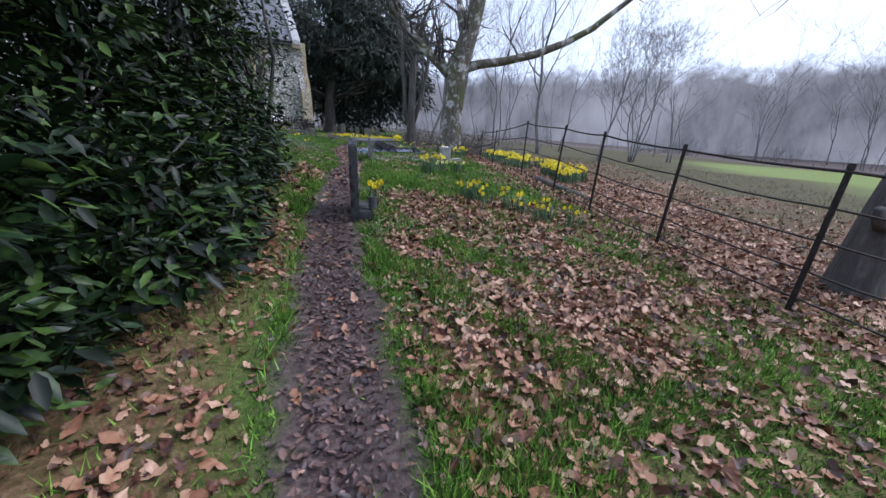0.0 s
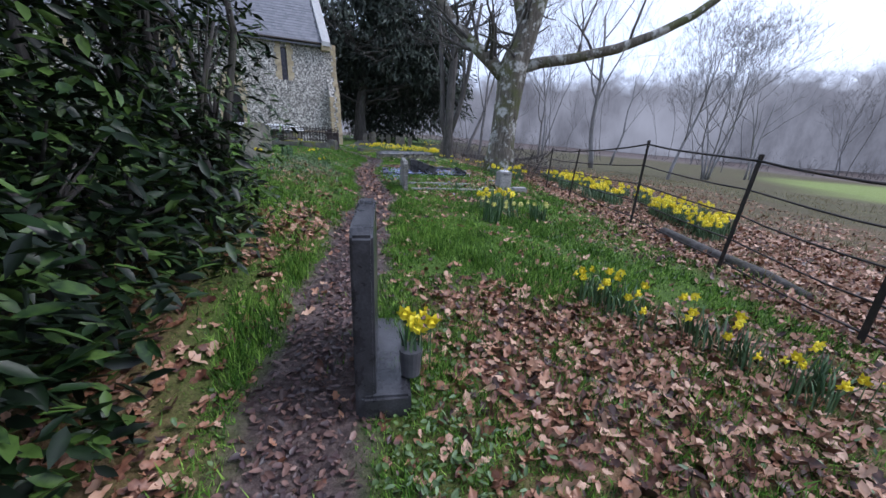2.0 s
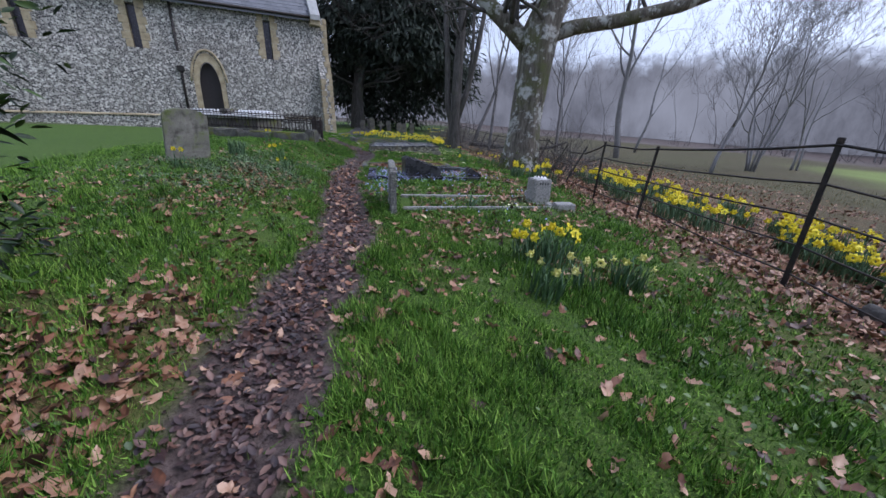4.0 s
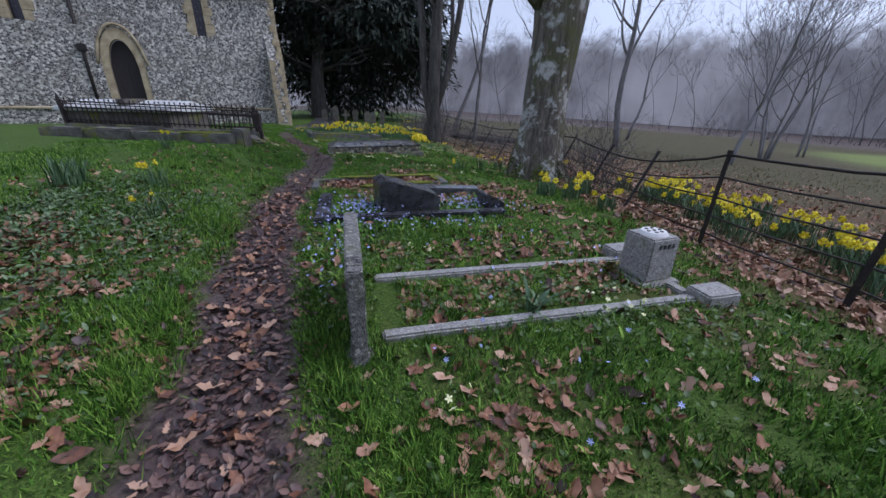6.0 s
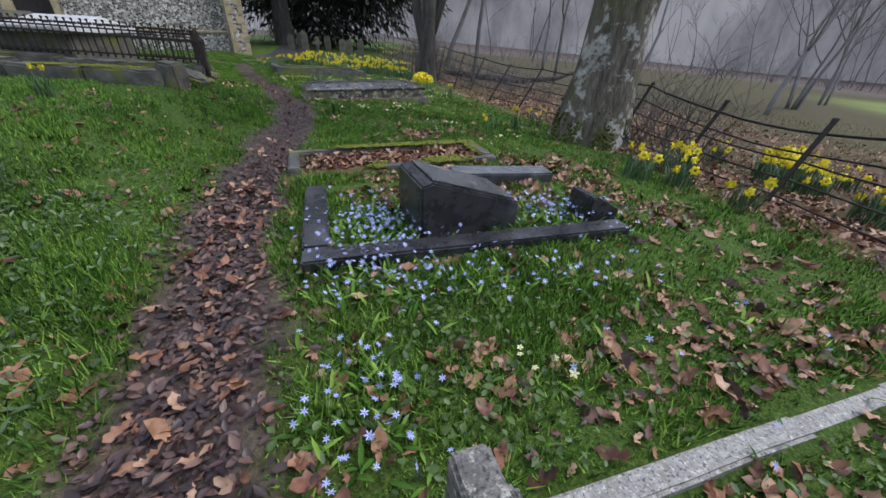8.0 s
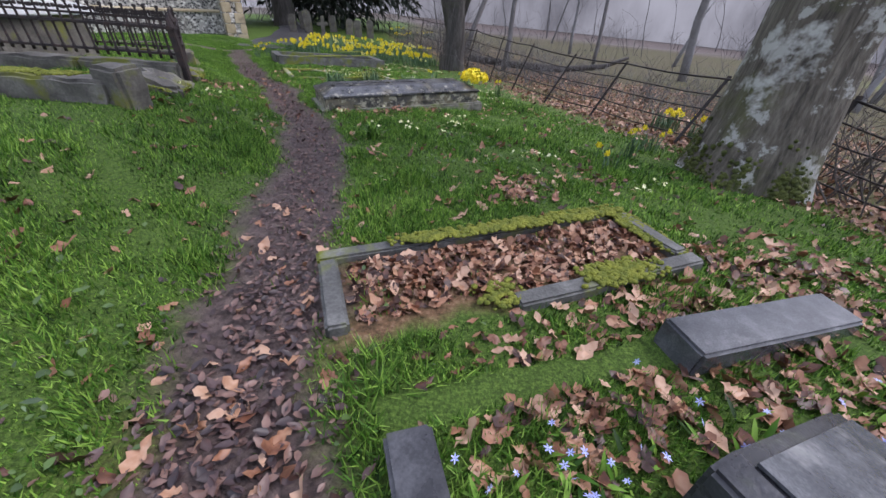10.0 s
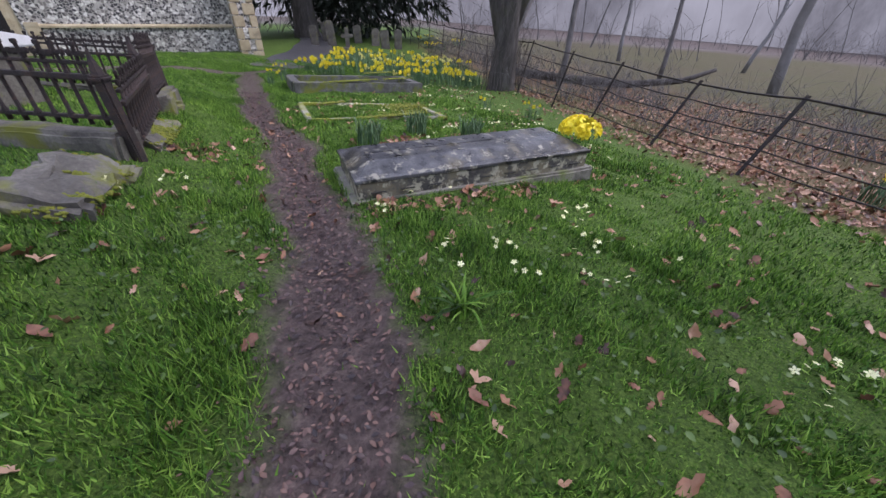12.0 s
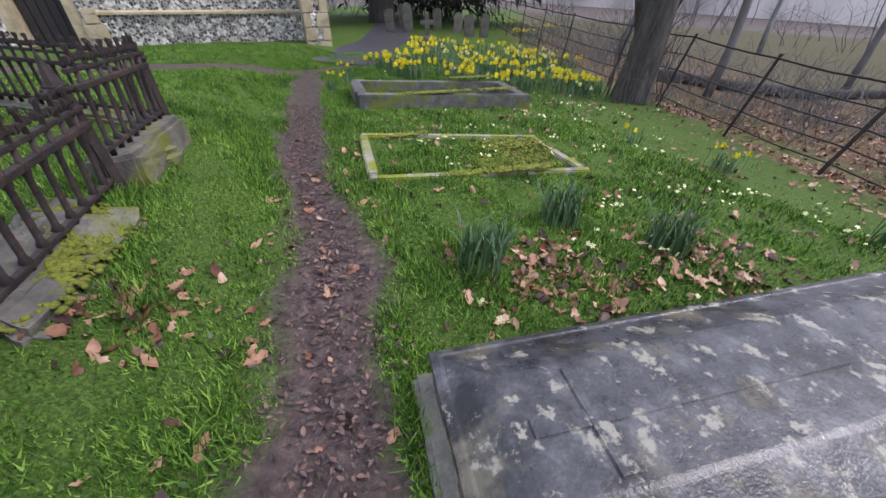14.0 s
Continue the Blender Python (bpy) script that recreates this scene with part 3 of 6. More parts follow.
def build_ground():
    xs, ys = spread(-13, 8, 0.11, 420), spread(-2, 27, 0.11, 420)
    X, Y = np.meshgrid(xs, ys)
    Z = land(X, Y)
    nx, ny = len(xs), len(ys)
    V = np.stack([X.ravel(), Y.ravel(), Z.ravel()], -1)
    i = (np.arange(ny - 1)[:, None] * nx + np.arange(nx - 1)[None]).ravel()
    me = smooth(mesh_of("ground", V, np.stack([i, i + 1, i + nx + 1, i + nx], -1)))
    x, y = X.ravel(), Y.ravel()
    f = x - fence_x(y)
    meadow = np.clip((f + 0.2) / 1.6, 0, 1) * (0.93 + 0.07 * wave(x, y, 0.5))
    lush = 0.85 * np.clip((x - 13.8 - 0.28 * (y - 18) + 1.5 * wave(x, y, 0.3)) / 3, 0, 1) * np.clip((44 - np.hypot(x, y - 10)) / 5, 0, 1) * np.clip((35 - y) / 3, 0, 1)
    mould = np.clip(litter(x, y) * 1.25 - 0.12, 0, 1) * np.clip((40 - np.hypot(x, y)) / 10, 0, 1)
    under = np.clip((-np.interp(y, [3.8, 5.5], [0.40, 0.85]) - (x - path_x(y))) / 0.4, 0, 1) * np.clip((7.2 - y) / 0.6, 0, 1) * np.clip((x + 16) / 3, 0, 1)
    a = radians(19)
    gu, gv = (x + 3.62) * math.cos(a) + (y - 13.28) * math.sin(a), -(x + 3.62) * math.sin(a) + (y - 13.28) * math.cos(a)
    mould = np.where((gu > 0.05) & (gu < 1.9) & (gv > 0.05) & (gv < 0.64), 0.9, mould)
    wood_floor = np.clip((np.hypot(x, y - 10) - 40 + 4 * wave(x, y, 0.2)) / 6, 0, 1) * np.clip(1 - lush * 2, 0, 1)
    for name, val in (("meadow", meadow), ("lush", lush), ("mould", np.maximum(mould, 0.75 * under)), ("mud", np.maximum(mud_mask(x, y), 0.9 * wood_floor))):
        at = me.attributes.new(name, 'FLOAT', 'POINT')
        at.data.foreach_set("value", np.ascontiguousarray(np.clip(val, 0, 1), dtype=np.float32))
    ob = part("ground", me, M_GROUND)
    tagged(ob, "churchyard turf with a muddy trodden path and leaf mould", "ground", kind="structure")


build_ground()


def build_tarmac():
    """Wet made track running on behind the church corner."""
    pts = [(-8.9, 25.4), (-9.0, 27.5), (-9.3, 30.0), (-10.1, 33.0), (-11.6, 37), (-14, 42)]
    ys = np.linspace(25.4, 42, 40)
    V, F = [], []
    for k, y in enumerate(ys):
        x = float(np.interp(y, [p[1] for p in pts], [p[0] for p in pts]))
        w = 0.72 + 0.06 * math.sin(y * 2.1)
        for dx in (-w, -w * 0.4, w * 0.4, w):
            V.append((x + dx, y, gz(x + dx, y) + (0.012 if abs(dx) > 0.5 else 0.03)))
        if k:
            for j in range(3):
                b = (k - 1) * 4 + j
                F.append((b, b + 1, b + 5, b + 4))
    ob = part("road", smooth(mesh_of("road", V, F)), M_MUDROAD)
    tagged(ob, "wet dark tarmac track past the church corner", "track", kind="structure")


build_tarmac()


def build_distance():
    """A glowing ring painted as misty hills and woodland far beyond the field."""
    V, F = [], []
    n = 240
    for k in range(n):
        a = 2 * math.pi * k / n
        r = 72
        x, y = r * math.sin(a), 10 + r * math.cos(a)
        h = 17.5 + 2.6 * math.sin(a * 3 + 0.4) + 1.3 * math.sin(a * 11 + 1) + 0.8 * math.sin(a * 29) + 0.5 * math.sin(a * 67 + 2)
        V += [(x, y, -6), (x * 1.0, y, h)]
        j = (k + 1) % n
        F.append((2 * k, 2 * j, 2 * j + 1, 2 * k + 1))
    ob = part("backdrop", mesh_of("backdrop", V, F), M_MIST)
    tagged(ob, "glowing grey backdrop painted as misty winter woodland on the far hillside", "backdrop", kind="structure")


build_distance()

# ---------------- church ----------------
CH = Vector((-10.37, 28.215, 0))
CU = Vector((-0.82, -0.57, 0)).normalized()
CN = Vector((0.571, -0.821, 0))
CH_TURN = Matrix(((CU.x, -CN.x, 0, CH.x), (CU.y, -CN.y, 0, CH.y), (0, 0, 1, 0), (0, 0, 0, 1)))


def cells(u0, u1, z0, z1, holes):
    """Rectangles of a wall face with rectangular holes left out."""
    us = sorted({u0, u1, *[h[0] for h in holes], *[h[1] for h in holes]})
    zs = sorted({z0, z1, *[h[2] for h in holes], *[h[3] for h in holes]})
    for a, b in zip(us, us[1:]):
        for c, d in zip(zs, zs[1:]):
            if not any(h[0] <= a and b <= h[1] and h[2] <= c and d <= h[3] for h in holes):
                yield a, b, c, d


def box_faces(bm, u0, u1, v0, v1, z0, z1):
    vs = [bm.verts.new((u, v, z)) for z in (z0, z1) for u, v in ((u0, v0), (u1, v0), (u1, v1), (u0, v1))]
    for f in ((3, 2, 1, 0), (4, 5, 6, 7), (0, 1, 5, 4), (1, 2, 6, 5), (2, 3, 7, 6), (3, 0, 4, 7)):
        bm.faces.new([vs[k] for k in f])


def arch_outline(half, spring, top, n=9):
    """Pointed arch outline from the foot of one jamb to the other, as (u, z)."""
    pts = [(-half, 0.0), (-half, spring)]
    for k in range(1, n):
        a = k / n
        pts.append((-half * math.cos(a * math.pi / 2) ** 0.9, spring + (top - spring) * math.sin(a * math.pi / 2) ** 1.1))
    pts.append((0, top))
    return pts + [(-u, z) for u, z in reversed(pts[:-1])]


def build_church():
    holes = [(5.5, 6.9, -0.5, 3.9), (3.03, 3.37, 3.55, 5.75), (8.7, 9.04, 3.75, 5.75), (12.6, 12.94, 3.75, 5.75)]
    church = new("church")
    church.matrix_basis = CH_TURN
    tagged(church, "old flint church wall with limestone quoins and slate roof", "church")

    # upper wall, then the thicker foot below the string course
    bm = bmesh.new()
    for a, b, c, d in cells(0.5, 20, 3.05, 6.2, [h for h in holes if h[3] > 3.05]):
        box_faces(bm, a, b, 0.06, 0.75, c, d)
    for a, b, c, d in cells(0.5, 20, 0.95, 3.05, [h for h in holes if h[2] < 3.05]):
        box_faces(bm, a, b, 0.0, 0.75, c, d)
    for a, b, c, d in cells(0.5, 20, -0.6, 0.95, [h for h in holes if h[2] < 0.9]):
        box_faces(bm, a, b, -0.09, 0.75, c, d)
    part("wall_south", bm, M_FLINT, church, "knapped flint rubble wall")
    bm = bmesh.new()
    box_faces(bm, 0.52, 1.25, 0.75, 8.0, -0.6, 6.2)
    vs = [bm.verts.new(p) for p in ((0.6, 0.1, 6.2), (0.6, 8.0, 6.2), (0.6, 4.05, 10.6), (1.25, 0.1, 6.2), (1.25, 8.0, 6.2), (1.25, 4.05, 10.6))]
    for f in ((0, 1, 2), (5, 4, 3), (0, 2, 5, 3), (2, 1, 4, 5), (1, 0, 3, 4)):
        bm.faces.new([vs[k] for k in f])
    part("wall_east", bm, M_FLINT, church, "flint gable wall")

    # string course and plinth course
    for z0, z1, out in ((2.98, 3.12, -0.05), (0.9, 1.04, -0.15)):
        for a, b in ((0.5, 5.4), (7.0, 20)):
            bm = prism([(out, z0), (out, z0 + 0.05), (0.05 if out > -0.1 else -0.01, z1), (0.2, z1), (0.2, z0)], b - a, 'x')
            bmesh.ops.translate(bm, verts=bm.verts, vec=(a, 0, 0))
            part("string_course", bm, M_OLDSTONE if z0 > 2 else M_DRESSED, church, "weathered limestone ledge")

    # slit windows with dressed surrounds
    for h in holes[1:]:
        w = part("window", rough_box((0.34, 0.02, h[3] - h[2] - 0.02), ((h[0] + h[1]) / 2, 0.36, h[2] + 0.01), 0), M_GLASS, church, "narrow dark lancet light")
        z = h[2] - 0.16
        k = 0
        while z < h[3] + 0.1:
            hh = 0.33
            for sgn in (-1, 1):
                wid = 0.26 if k % 2 else 0.36
                u = (h[0] if sgn < 0 else h[1]) + sgn * wid / 2
                part("jamb_stone", rough_box((wid, 0.36, hh - 0.012), (u, 0.20, z), 0.01), M_DRESSED, w)
            z += hh
            k += 1
        part("window_sill", prism([(-0.02, h[2] - 0.16), (0.03, h[2] - 0.02), (0.36, h[2] + 0.02), (0.36, h[2] - 0.16)], 0.6, 'x'), M_DRESSED, w).matrix_basis = Matrix.Translation((h[0] - 0.13, 0, 0))

    # arched doorway
    outer, inner = arch_outline(0.72, 2.15, 3.72), arch_outline(0.47, 2.1, 3.32)
    bm = bmesh.new()
    lo = [[bm.verts.new((u + 6.2, v, z + 0.2)) for u, z in ring] for v, ring in ((-0.06, outer), (-0.06, inner), (0.34, inner), (0.7, outer))]
    for p, q in ((0, 1), (1, 2)):
        for i in range(len(outer) - 1):
            bm.faces.new((lo[p][i], lo[p][i + 1], lo[q][i + 1], lo[q][i]))
    part("door_surround", bm, M_DRESSED, church, "pointed limestone door arch")
    mid = len(outer) // 2
    for lo_i, hi_i in ((1, mid), (mid, len(outer) - 2)):
        bm = bmesh.new()
        a = [bm.verts.new((u + 6.2, 0.02, z + 0.2)) for u, z in outer[lo_i:hi_i + 1]]
        corner = bm.verts.new((6.2 + (-0.72 if lo_i == 1 else 0.72), 0.02, 4.2))
        top = bm.verts.new((6.2, 0.02, 4.2))
        fan = corner
        for i in range(len(a) - 1):
            bm.faces.new((a[i], a[i + 1], fan))
        bm.faces.new((a[-1], top, corner) if lo_i == 1 else (a[0], corner, top))
        part("spandrel", bm, M_FLINT, church)
    bm = prism([(u + 6.2, z + 0.2) for u, z in arch_outline(0.46, 2.1, 3.3)], 0.06)
    bmesh.ops.translate(bm, verts=bm.verts, vec=(0, 0.3, 0))
    door = part("door", bm, M_DARKWOOD, church, "dark boarded oak door")
    for k in range(5):
        part("board", rough_box((0.16, 0.03, 2.3), (5.84 + 0.18 * k, 0.29, 0.25), 0.006), M_DARKWOOD, door)
    part("hood_mould", smooth(mesh_of("hood", *tubes([[((u + 6.2, -0.08, z + 0.2), 0.06) for u, z in arch_outline(0.8, 2.15, 3.85)[2:-2]]], 6))), M_DRESSED, church)
    # dark rain pipe beside the door
    pipe = part("downpipe", smooth(mesh_of("pipe", *tubes([[((7.35, -0.12, 0.3), 0.06), ((7.35, -0.12, 3.0), 0.06), ((7.35, 0.0, 3.4), 0.06), ((7.35, 0.0, 6.1), 0.06)]], 8))), M_IRON, church, "black iron downpipe")
    part("pipe_shoe", rough_box((0.3, 0.22, 0.25), (7.35, -0.12, 3.0), 0.03), M_IRON, pipe)

    # corner buttress: stepped, with sloped weatherings and quoins
    butt = part("buttress", prism([(-0.85, -0.6), (-0.85, 0.9), (-0.72, 1.0), (-0.62, 2.95), (-0.55, 3.1), (0.05, 4.3), (0.05, 6.2), (0.5, 6.2), (0.5, -0.6)], 0.62, 'x'), M_FLINT, church, "sloping flint buttress with stone edges")
    butt.matrix_basis = Matrix.Translation((0.10, 0, 0))
    side = part("buttress", prism([(-0.8, -0.6), (-0.8, 0.9), (-0.66, 1.0), (-0.56, 2.95), (0.0, 4.3), (0.3, 4.3), (0.3, -0.6)], 0.62), M_FLINT, church, "flint side buttress")
    side.matrix_basis = Matrix.Translation((0.78, 0.15, 0))
    z, k = -0.3, 0
    while z < 6.0:
        out = float(np.interp(z, [0.9, 1.0, 2.95, 3.1, 4.3], [-0.87, -0.74, -0.64, -0.56, 0.03]))
        w = (0.20, 0.32)[k % 2]
        part("quoin", rough_box((w, 0.34, 0.29), (-0.01 + w / 2, out + 0.16, z), 0.015, 0.006, seed=k), M_DRESSED, butt)
        if z < 2.9:
            w2 = (0.28, 0.18)[k % 2]
            part("quoin", rough_box((w2, 0.3, 0.29), (0.63 - w2 / 2, out + 0.14, z), 0.015, 0.006, seed=k + 40), M_DRESSED, butt)
        z += 0.31
        k += 1
    # quoins where an older part of the wall steps out by the door
    z, k = -0.2, 0
    while z < 1.0:
        part("quoin", rough_box(((0.42, 0.28)[k % 2], 0.2, 0.29), (5.3, -0.05, z), 0.012), M_DRESSED, church)
        z += 0.31
        k += 1

    # roof: boarding, slates in courses, gutter and gable coping
    s = math.atan2(4.4, 4.0)
    roof = part("roof", prism([(-0.25, 6.12), (4.05, 10.75), (8.3, 6.12), (8.3, 5.95), (4.05, 10.55), (-0.25, 5.95)], 19.2, 'x'), M_SLATE, church, "grey slate roof")
    roof.matrix_basis = Matrix.Translation((0.95, 0, 0))
    slate = from_bm("slate", rough_box((0.255, 0.36, 0.012), (0, 0, 0), 0))
    slate.materials.append(M_SLATE)
    rng = random.Random(4)
    rows, cols = 14, 21
    for r in range(rows):
        for c in range(cols):
            u = 0.62 + c * 0.262 + (0.131 if r % 2 else 0)
            v = 0.24 * r
            o = new("slate", slate)
            o.parent = roof
            o.matrix_basis = Matrix.Translation((u - 0.45, -0.18 + v * math.cos(s), 6.22 + v * math.sin(s) * 1.05 + rng.uniform(-0.004, 0.004))) @ Matrix.Rotation(s - 0.03, 4, 'X')
    bm = bmesh.new()
    for r in range(26):
        for c in range(72):
            if r < rows and c < cols:
                continue
            u = 0.62 + c * 0.262 + (0.131 if r % 2 else 0)
            v = 0.24 * r
            if u > 19.4:
                continue
            box = bmesh.new()
            vs = [box.verts.new((x * 0.127, y * 0.18, 0)) for x, y in ((-1, -1), (1, -1), (1, 1), (-1, 1))]
            box.faces.new(vs)
            mt = Matrix.Translation((u - 0.45, -0.18 + v * math.cos(s), 6.235 + v * math.sin(s) * 1.05)) @ Matrix.Rotation(s - 0.03, 4, 'X')
            bmesh.ops.transform(box, matrix=mt, verts=box.verts)
            join_bm(bm, box)
    rest = part("slates", bm, M_SLATE, roof)
    tagged(rest, kind="stuff")
    part("gutter", smooth(mesh_of("gutter", *tubes([[((1.0, -0.3, 6.12), 0.07), ((19, -0.3, 6.12), 0.07)]], 8))), M_IRON, church, "black gutter")
    part("gable_coping", prism([(-0.45, 6.0), (-0.45, 6.25), (4.05, 11.15), (8.5, 6.25), (8.5, 6.0), (4.05, 10.8)], 0.5, 'x'), M_LEAD, church, "pale stone gable coping").matrix_basis = Matrix.Translation((0.5, 0, 0))
    part("kneeler", rough_box((0.55, 0.5, 0.45), (0.75, -0.1, 5.75), 0.03), M_DRESSED, church)


build_church()


# ---------------- fence ----------------
def build_fence():
    fence = thing("iron_fence", (0, 0, 0), "old black iron estate fence, leaning outward along the field", "fence")
    rng = random.Random(7)
    heights = (1.26, 0.97, 0.70, 0.44, 0.2)
    lines = [[] for _ in heights]
    for k, y in enumerate(FENCE_Y):
        x = FENCE_X[k]
        lean = float(np.interp(y, [4.5, 8, 12.1, 13.4, 17.5, 20, 24, 30], [7, 4, 3, 26, 30, 30, 14, 4])) + rng.uniform(-2, 2)
        g = gz(x, y) - float(np.interp(y, [3, 5, 8, 10], [0.05, 0.1, 0.1, 0]))
        tall = float(np.interp(y, [8.8, 10.8, 12.1, 13.4, 15, 20, 25], [1.0, 0.75, 0.73, 0.66, 0.68, 0.76, 0.9]))
        m = pose(x, y, g, rng.uniform(-2, 2), lean, 16) @ Matrix.Diagonal((1, 1, tall, 1))
        bm = rough_box((0.014, 0.045, 1.5), (0, 0, -0.2), 0.003)
        join_bm(bm, rough_box((0.02, 0.05, 0.05), (0, 0, 1.27), 0.004))
        o = part("post", bm, M_IRON, fence)
        o.matrix_basis = m
        for i, h in enumerate(heights):
            p = m @ Vector((0, 0, h))
            sag = -0.10 if (13 < y < 15.5 and i < 2) else 0
            lines[i].append((p + Vector((0, 0, sag)), 0.013 if i == 0 else 0.009))
    for ln in lines:
        pts = []
        for (a, r), (b, _) in zip(ln, ln[1:]):
            for q in (0, 0.25, 0.5, 0.75):
                pts.append((a.lerp(b, q) - Vector((0, 0, 0.02 * math.sin(math.pi * q) + rng.uniform(-0.006, 0.006))), r))
        pts.append(ln[-1])
        part("rail", smooth(mesh_of("rail", *tubes([pts], 6))), M_IRON, fence)


build_fence()


# ---------------- graves ----------------
def headstone_by_bend():
    """Tall dark headstone standing edge-on to the path, with ledge and flower pot."""
    base = gz(-1.25, 4.8)
    h = thing("headstone", (-1.27, 4.79, base), "tall dark slate headstone with a pale chamfered top", "headstone", turn=105)
    bm = prism([(-0.38, -0.15), (-0.38, 0.89), (-0.33, 0.93), (0.33, 0.93), (0.38, 0.89), (0.38, -0.15)], 0.10, 'y', 0.012)
    bmesh.ops.translate(bm, verts=bm.verts, vec=(0, -0.05, 0))
    part("slab", bm, M_DARKSTONE, h)
    part("foot", rough_box((0.80, 0.24, 0.14), (0, -0.10, -0.05), 0.015), M_DARKSTONE, h, "low dark base ledge")
    p = thing("flower_pot", (-0.99, 4.62, gz(-0.99, 4.62) + 0.10), "small dark stone pot of daffodils by the headstone", "pot")
    bm = bmesh.new()
    bmesh.ops.create_cone(bm, segments=16, radius1=0.05, radius2=0.062, depth=0.15, cap_ends=True)
    bmesh.ops.translate(bm, verts=bm.verts, vec=(0, 0, 0.085))
    part("pot", bm, M_POT, p)


headstone_by_bend()


def kerb_set(name, origin, turn, length, width, height, material, label, kerb=0.12, sides="fblr", seed=1, lift=0.0):
    """A grave kerb: four long stones round a bed; origin is the near left corner."""
    a = radians(turn)
    o = Vector((origin[0], origin[1], 0))
    ua, ub = Vector((math.cos(a), math.sin(a), 0)), Vector((-math.sin(a), math.cos(a), 0))
    mid = o + ua * length / 2 + ub * width / 2
    t = thing(name, (mid.x, mid.y, gz(mid.x, mid.y)), label, "grave kerb", turn=turn)
    for key, size, at in (("f", (length, kerb), (0, -width / 2 + kerb / 2)), ("b", (length, kerb), (0, width / 2 - kerb / 2)),
                          ("l", (kerb, width - 2 * kerb - 0.01), (-length / 2 + kerb / 2, 0)), ("r", (kerb, width - 2 * kerb - 0.01), (length / 2 - kerb / 2, 0))):
        if key in sides:
            bm = rough_box((size[0], size[1], height + 0.22), (0, 0, 0), 0.012, 0.006, 6, seed=seed + ord(key))
            p = part("kerb_stone", bm, material, t)
            w = mid + ua * at[0] + ub * at[1]
            e1, e2 = (ua, size[0]) if size[0] > size[1] else (ub, size[1])
            g1, g2 = w - e1 * e2 / 2, w + e1 * e2 / 2
            slope = math.atan2(gz(g2.x, g2.y) - gz(g1.x, g1.y), e2)
            mrot = Matrix.Rotation(-slope, 4, 'Y') if size[0] > size[1] else Matrix.Rotation(slope, 4, 'X')
            p.matrix_basis = Matrix.Translation((at[0], at[1], (gz(g1.x, g1.y) + gz(g2.x, g2.y)) / 2 - t.location.z - 0.22 + lift)) @ mrot
    return t


def granite_grave():
    a = radians(16.5)
    t = thing("headstone", (-2.2, 10.33, gz(-2.2, 10.33)), "rough-edged grey granite headstone with stepped shoulders", "headstone", turn=16.5)
    bm = prism([(-0.46, -0.15), (-0.46, 0.50), (-0.41, 0.51), (-0.40, 0.545), (0.30, 0.56), (0.31, 0.52), (0.40, 0.51), (0.41, -0.15)], 0.08, 'x', 0.008)
    bmesh.ops.subdivide_edges(bm, edges=[e for e in bm.edges if e.calc_length() > 0.1], cuts=5, use_grid_fill=True)
    for v in bm.verts:
        if v.co.z < 0.5:
            v.co += noise.noise_vector(v.co * 11) * 0.012
    bmesh.ops.translate(bm, verts=bm.verts, vec=(-0.07, 0, 0))
    part("slab", bm, M_ROUGHGRANITE, t)
    part("base", rough_box((0.13, 0.84, 0.10), (-0.03, 0.0, -0.09), 0.015, 0.008, 4), M_ROUGHGRANITE, t, "low granite base in the grass")
    k = kerb_set("grave_kerb", (-2.02, 10.06), 16.5, 2.15, 0.76, 0.035, M_GRANITE, "grey granite grave kerb with corner blocks, ivy bed within", 0.085, "fbr", 3)
    for lx, ly in ((1.16, -0.37), (1.06, 0.42)):
        w = k.matrix_basis @ Vector((lx, ly, 0))
        b = part("corner_block", rough_box((0.27, 0.19, 0.3), (0, 0, 0), 0.012), M_GRANITE, k, "square granite corner block")
        b.matrix_basis = Matrix.Translation((lx, ly, gz(w.x, w.y) - k.location.z - 0.20))
    w = Vector((-0.20, 11.02))
    z = gz(w.x, w.y)
    u = thing("memorial_vase", (w.x, w.y, z), "square grey granite memorial flower vase with pierced lid", "vase", turn=22)
    part("foot", rough_box((0.35, 0.35, 0.06), (0, 0, -0.03), 0.008), M_GRANITE, u)
    body = part("body", rough_box((0.26, 0.26, 0.33), (0, 0, 0.03), 0.012, 0.002, 2, 0.985), M_GRANITE, u)
    bm = bmesh.new()
    bmesh.ops.create_cone(bm, segments=28, radius1=0.10, radius2=0.085, depth=0.022, cap_ends=True)
    bmesh.ops.translate(bm, verts=bm.verts, vec=(0, 0, 0.372))
    lid = part("lid", bm, M_CERAMIC, u, "pale pierced metal lid")
    hole = bmesh.new()
    bmesh.ops.create_cone(hole, segments=10, radius1=0.013, radius2=0.013, depth=0.004, cap_ends=True)
    hm = from_bm("hole", hole)
    hm.materials.append(M_LETTER)
    for i in range(7):
        o = new("hole", hm)
        o.parent = lid
        an = i * math.pi / 3
        o.matrix_basis = Matrix.Translation((0 if i == 6 else 0.052 * math.cos(an), 0 if i == 6 else 0.052 * math.sin(an), 0.386))
    for i in range(4):
        o = part("letter_bar", rough_box((0.022, 0.004, 0.034), (-0.06 + 0.04 * i, -0.134, 0.285), 0.002), M_LETTER, body)


granite_grave()


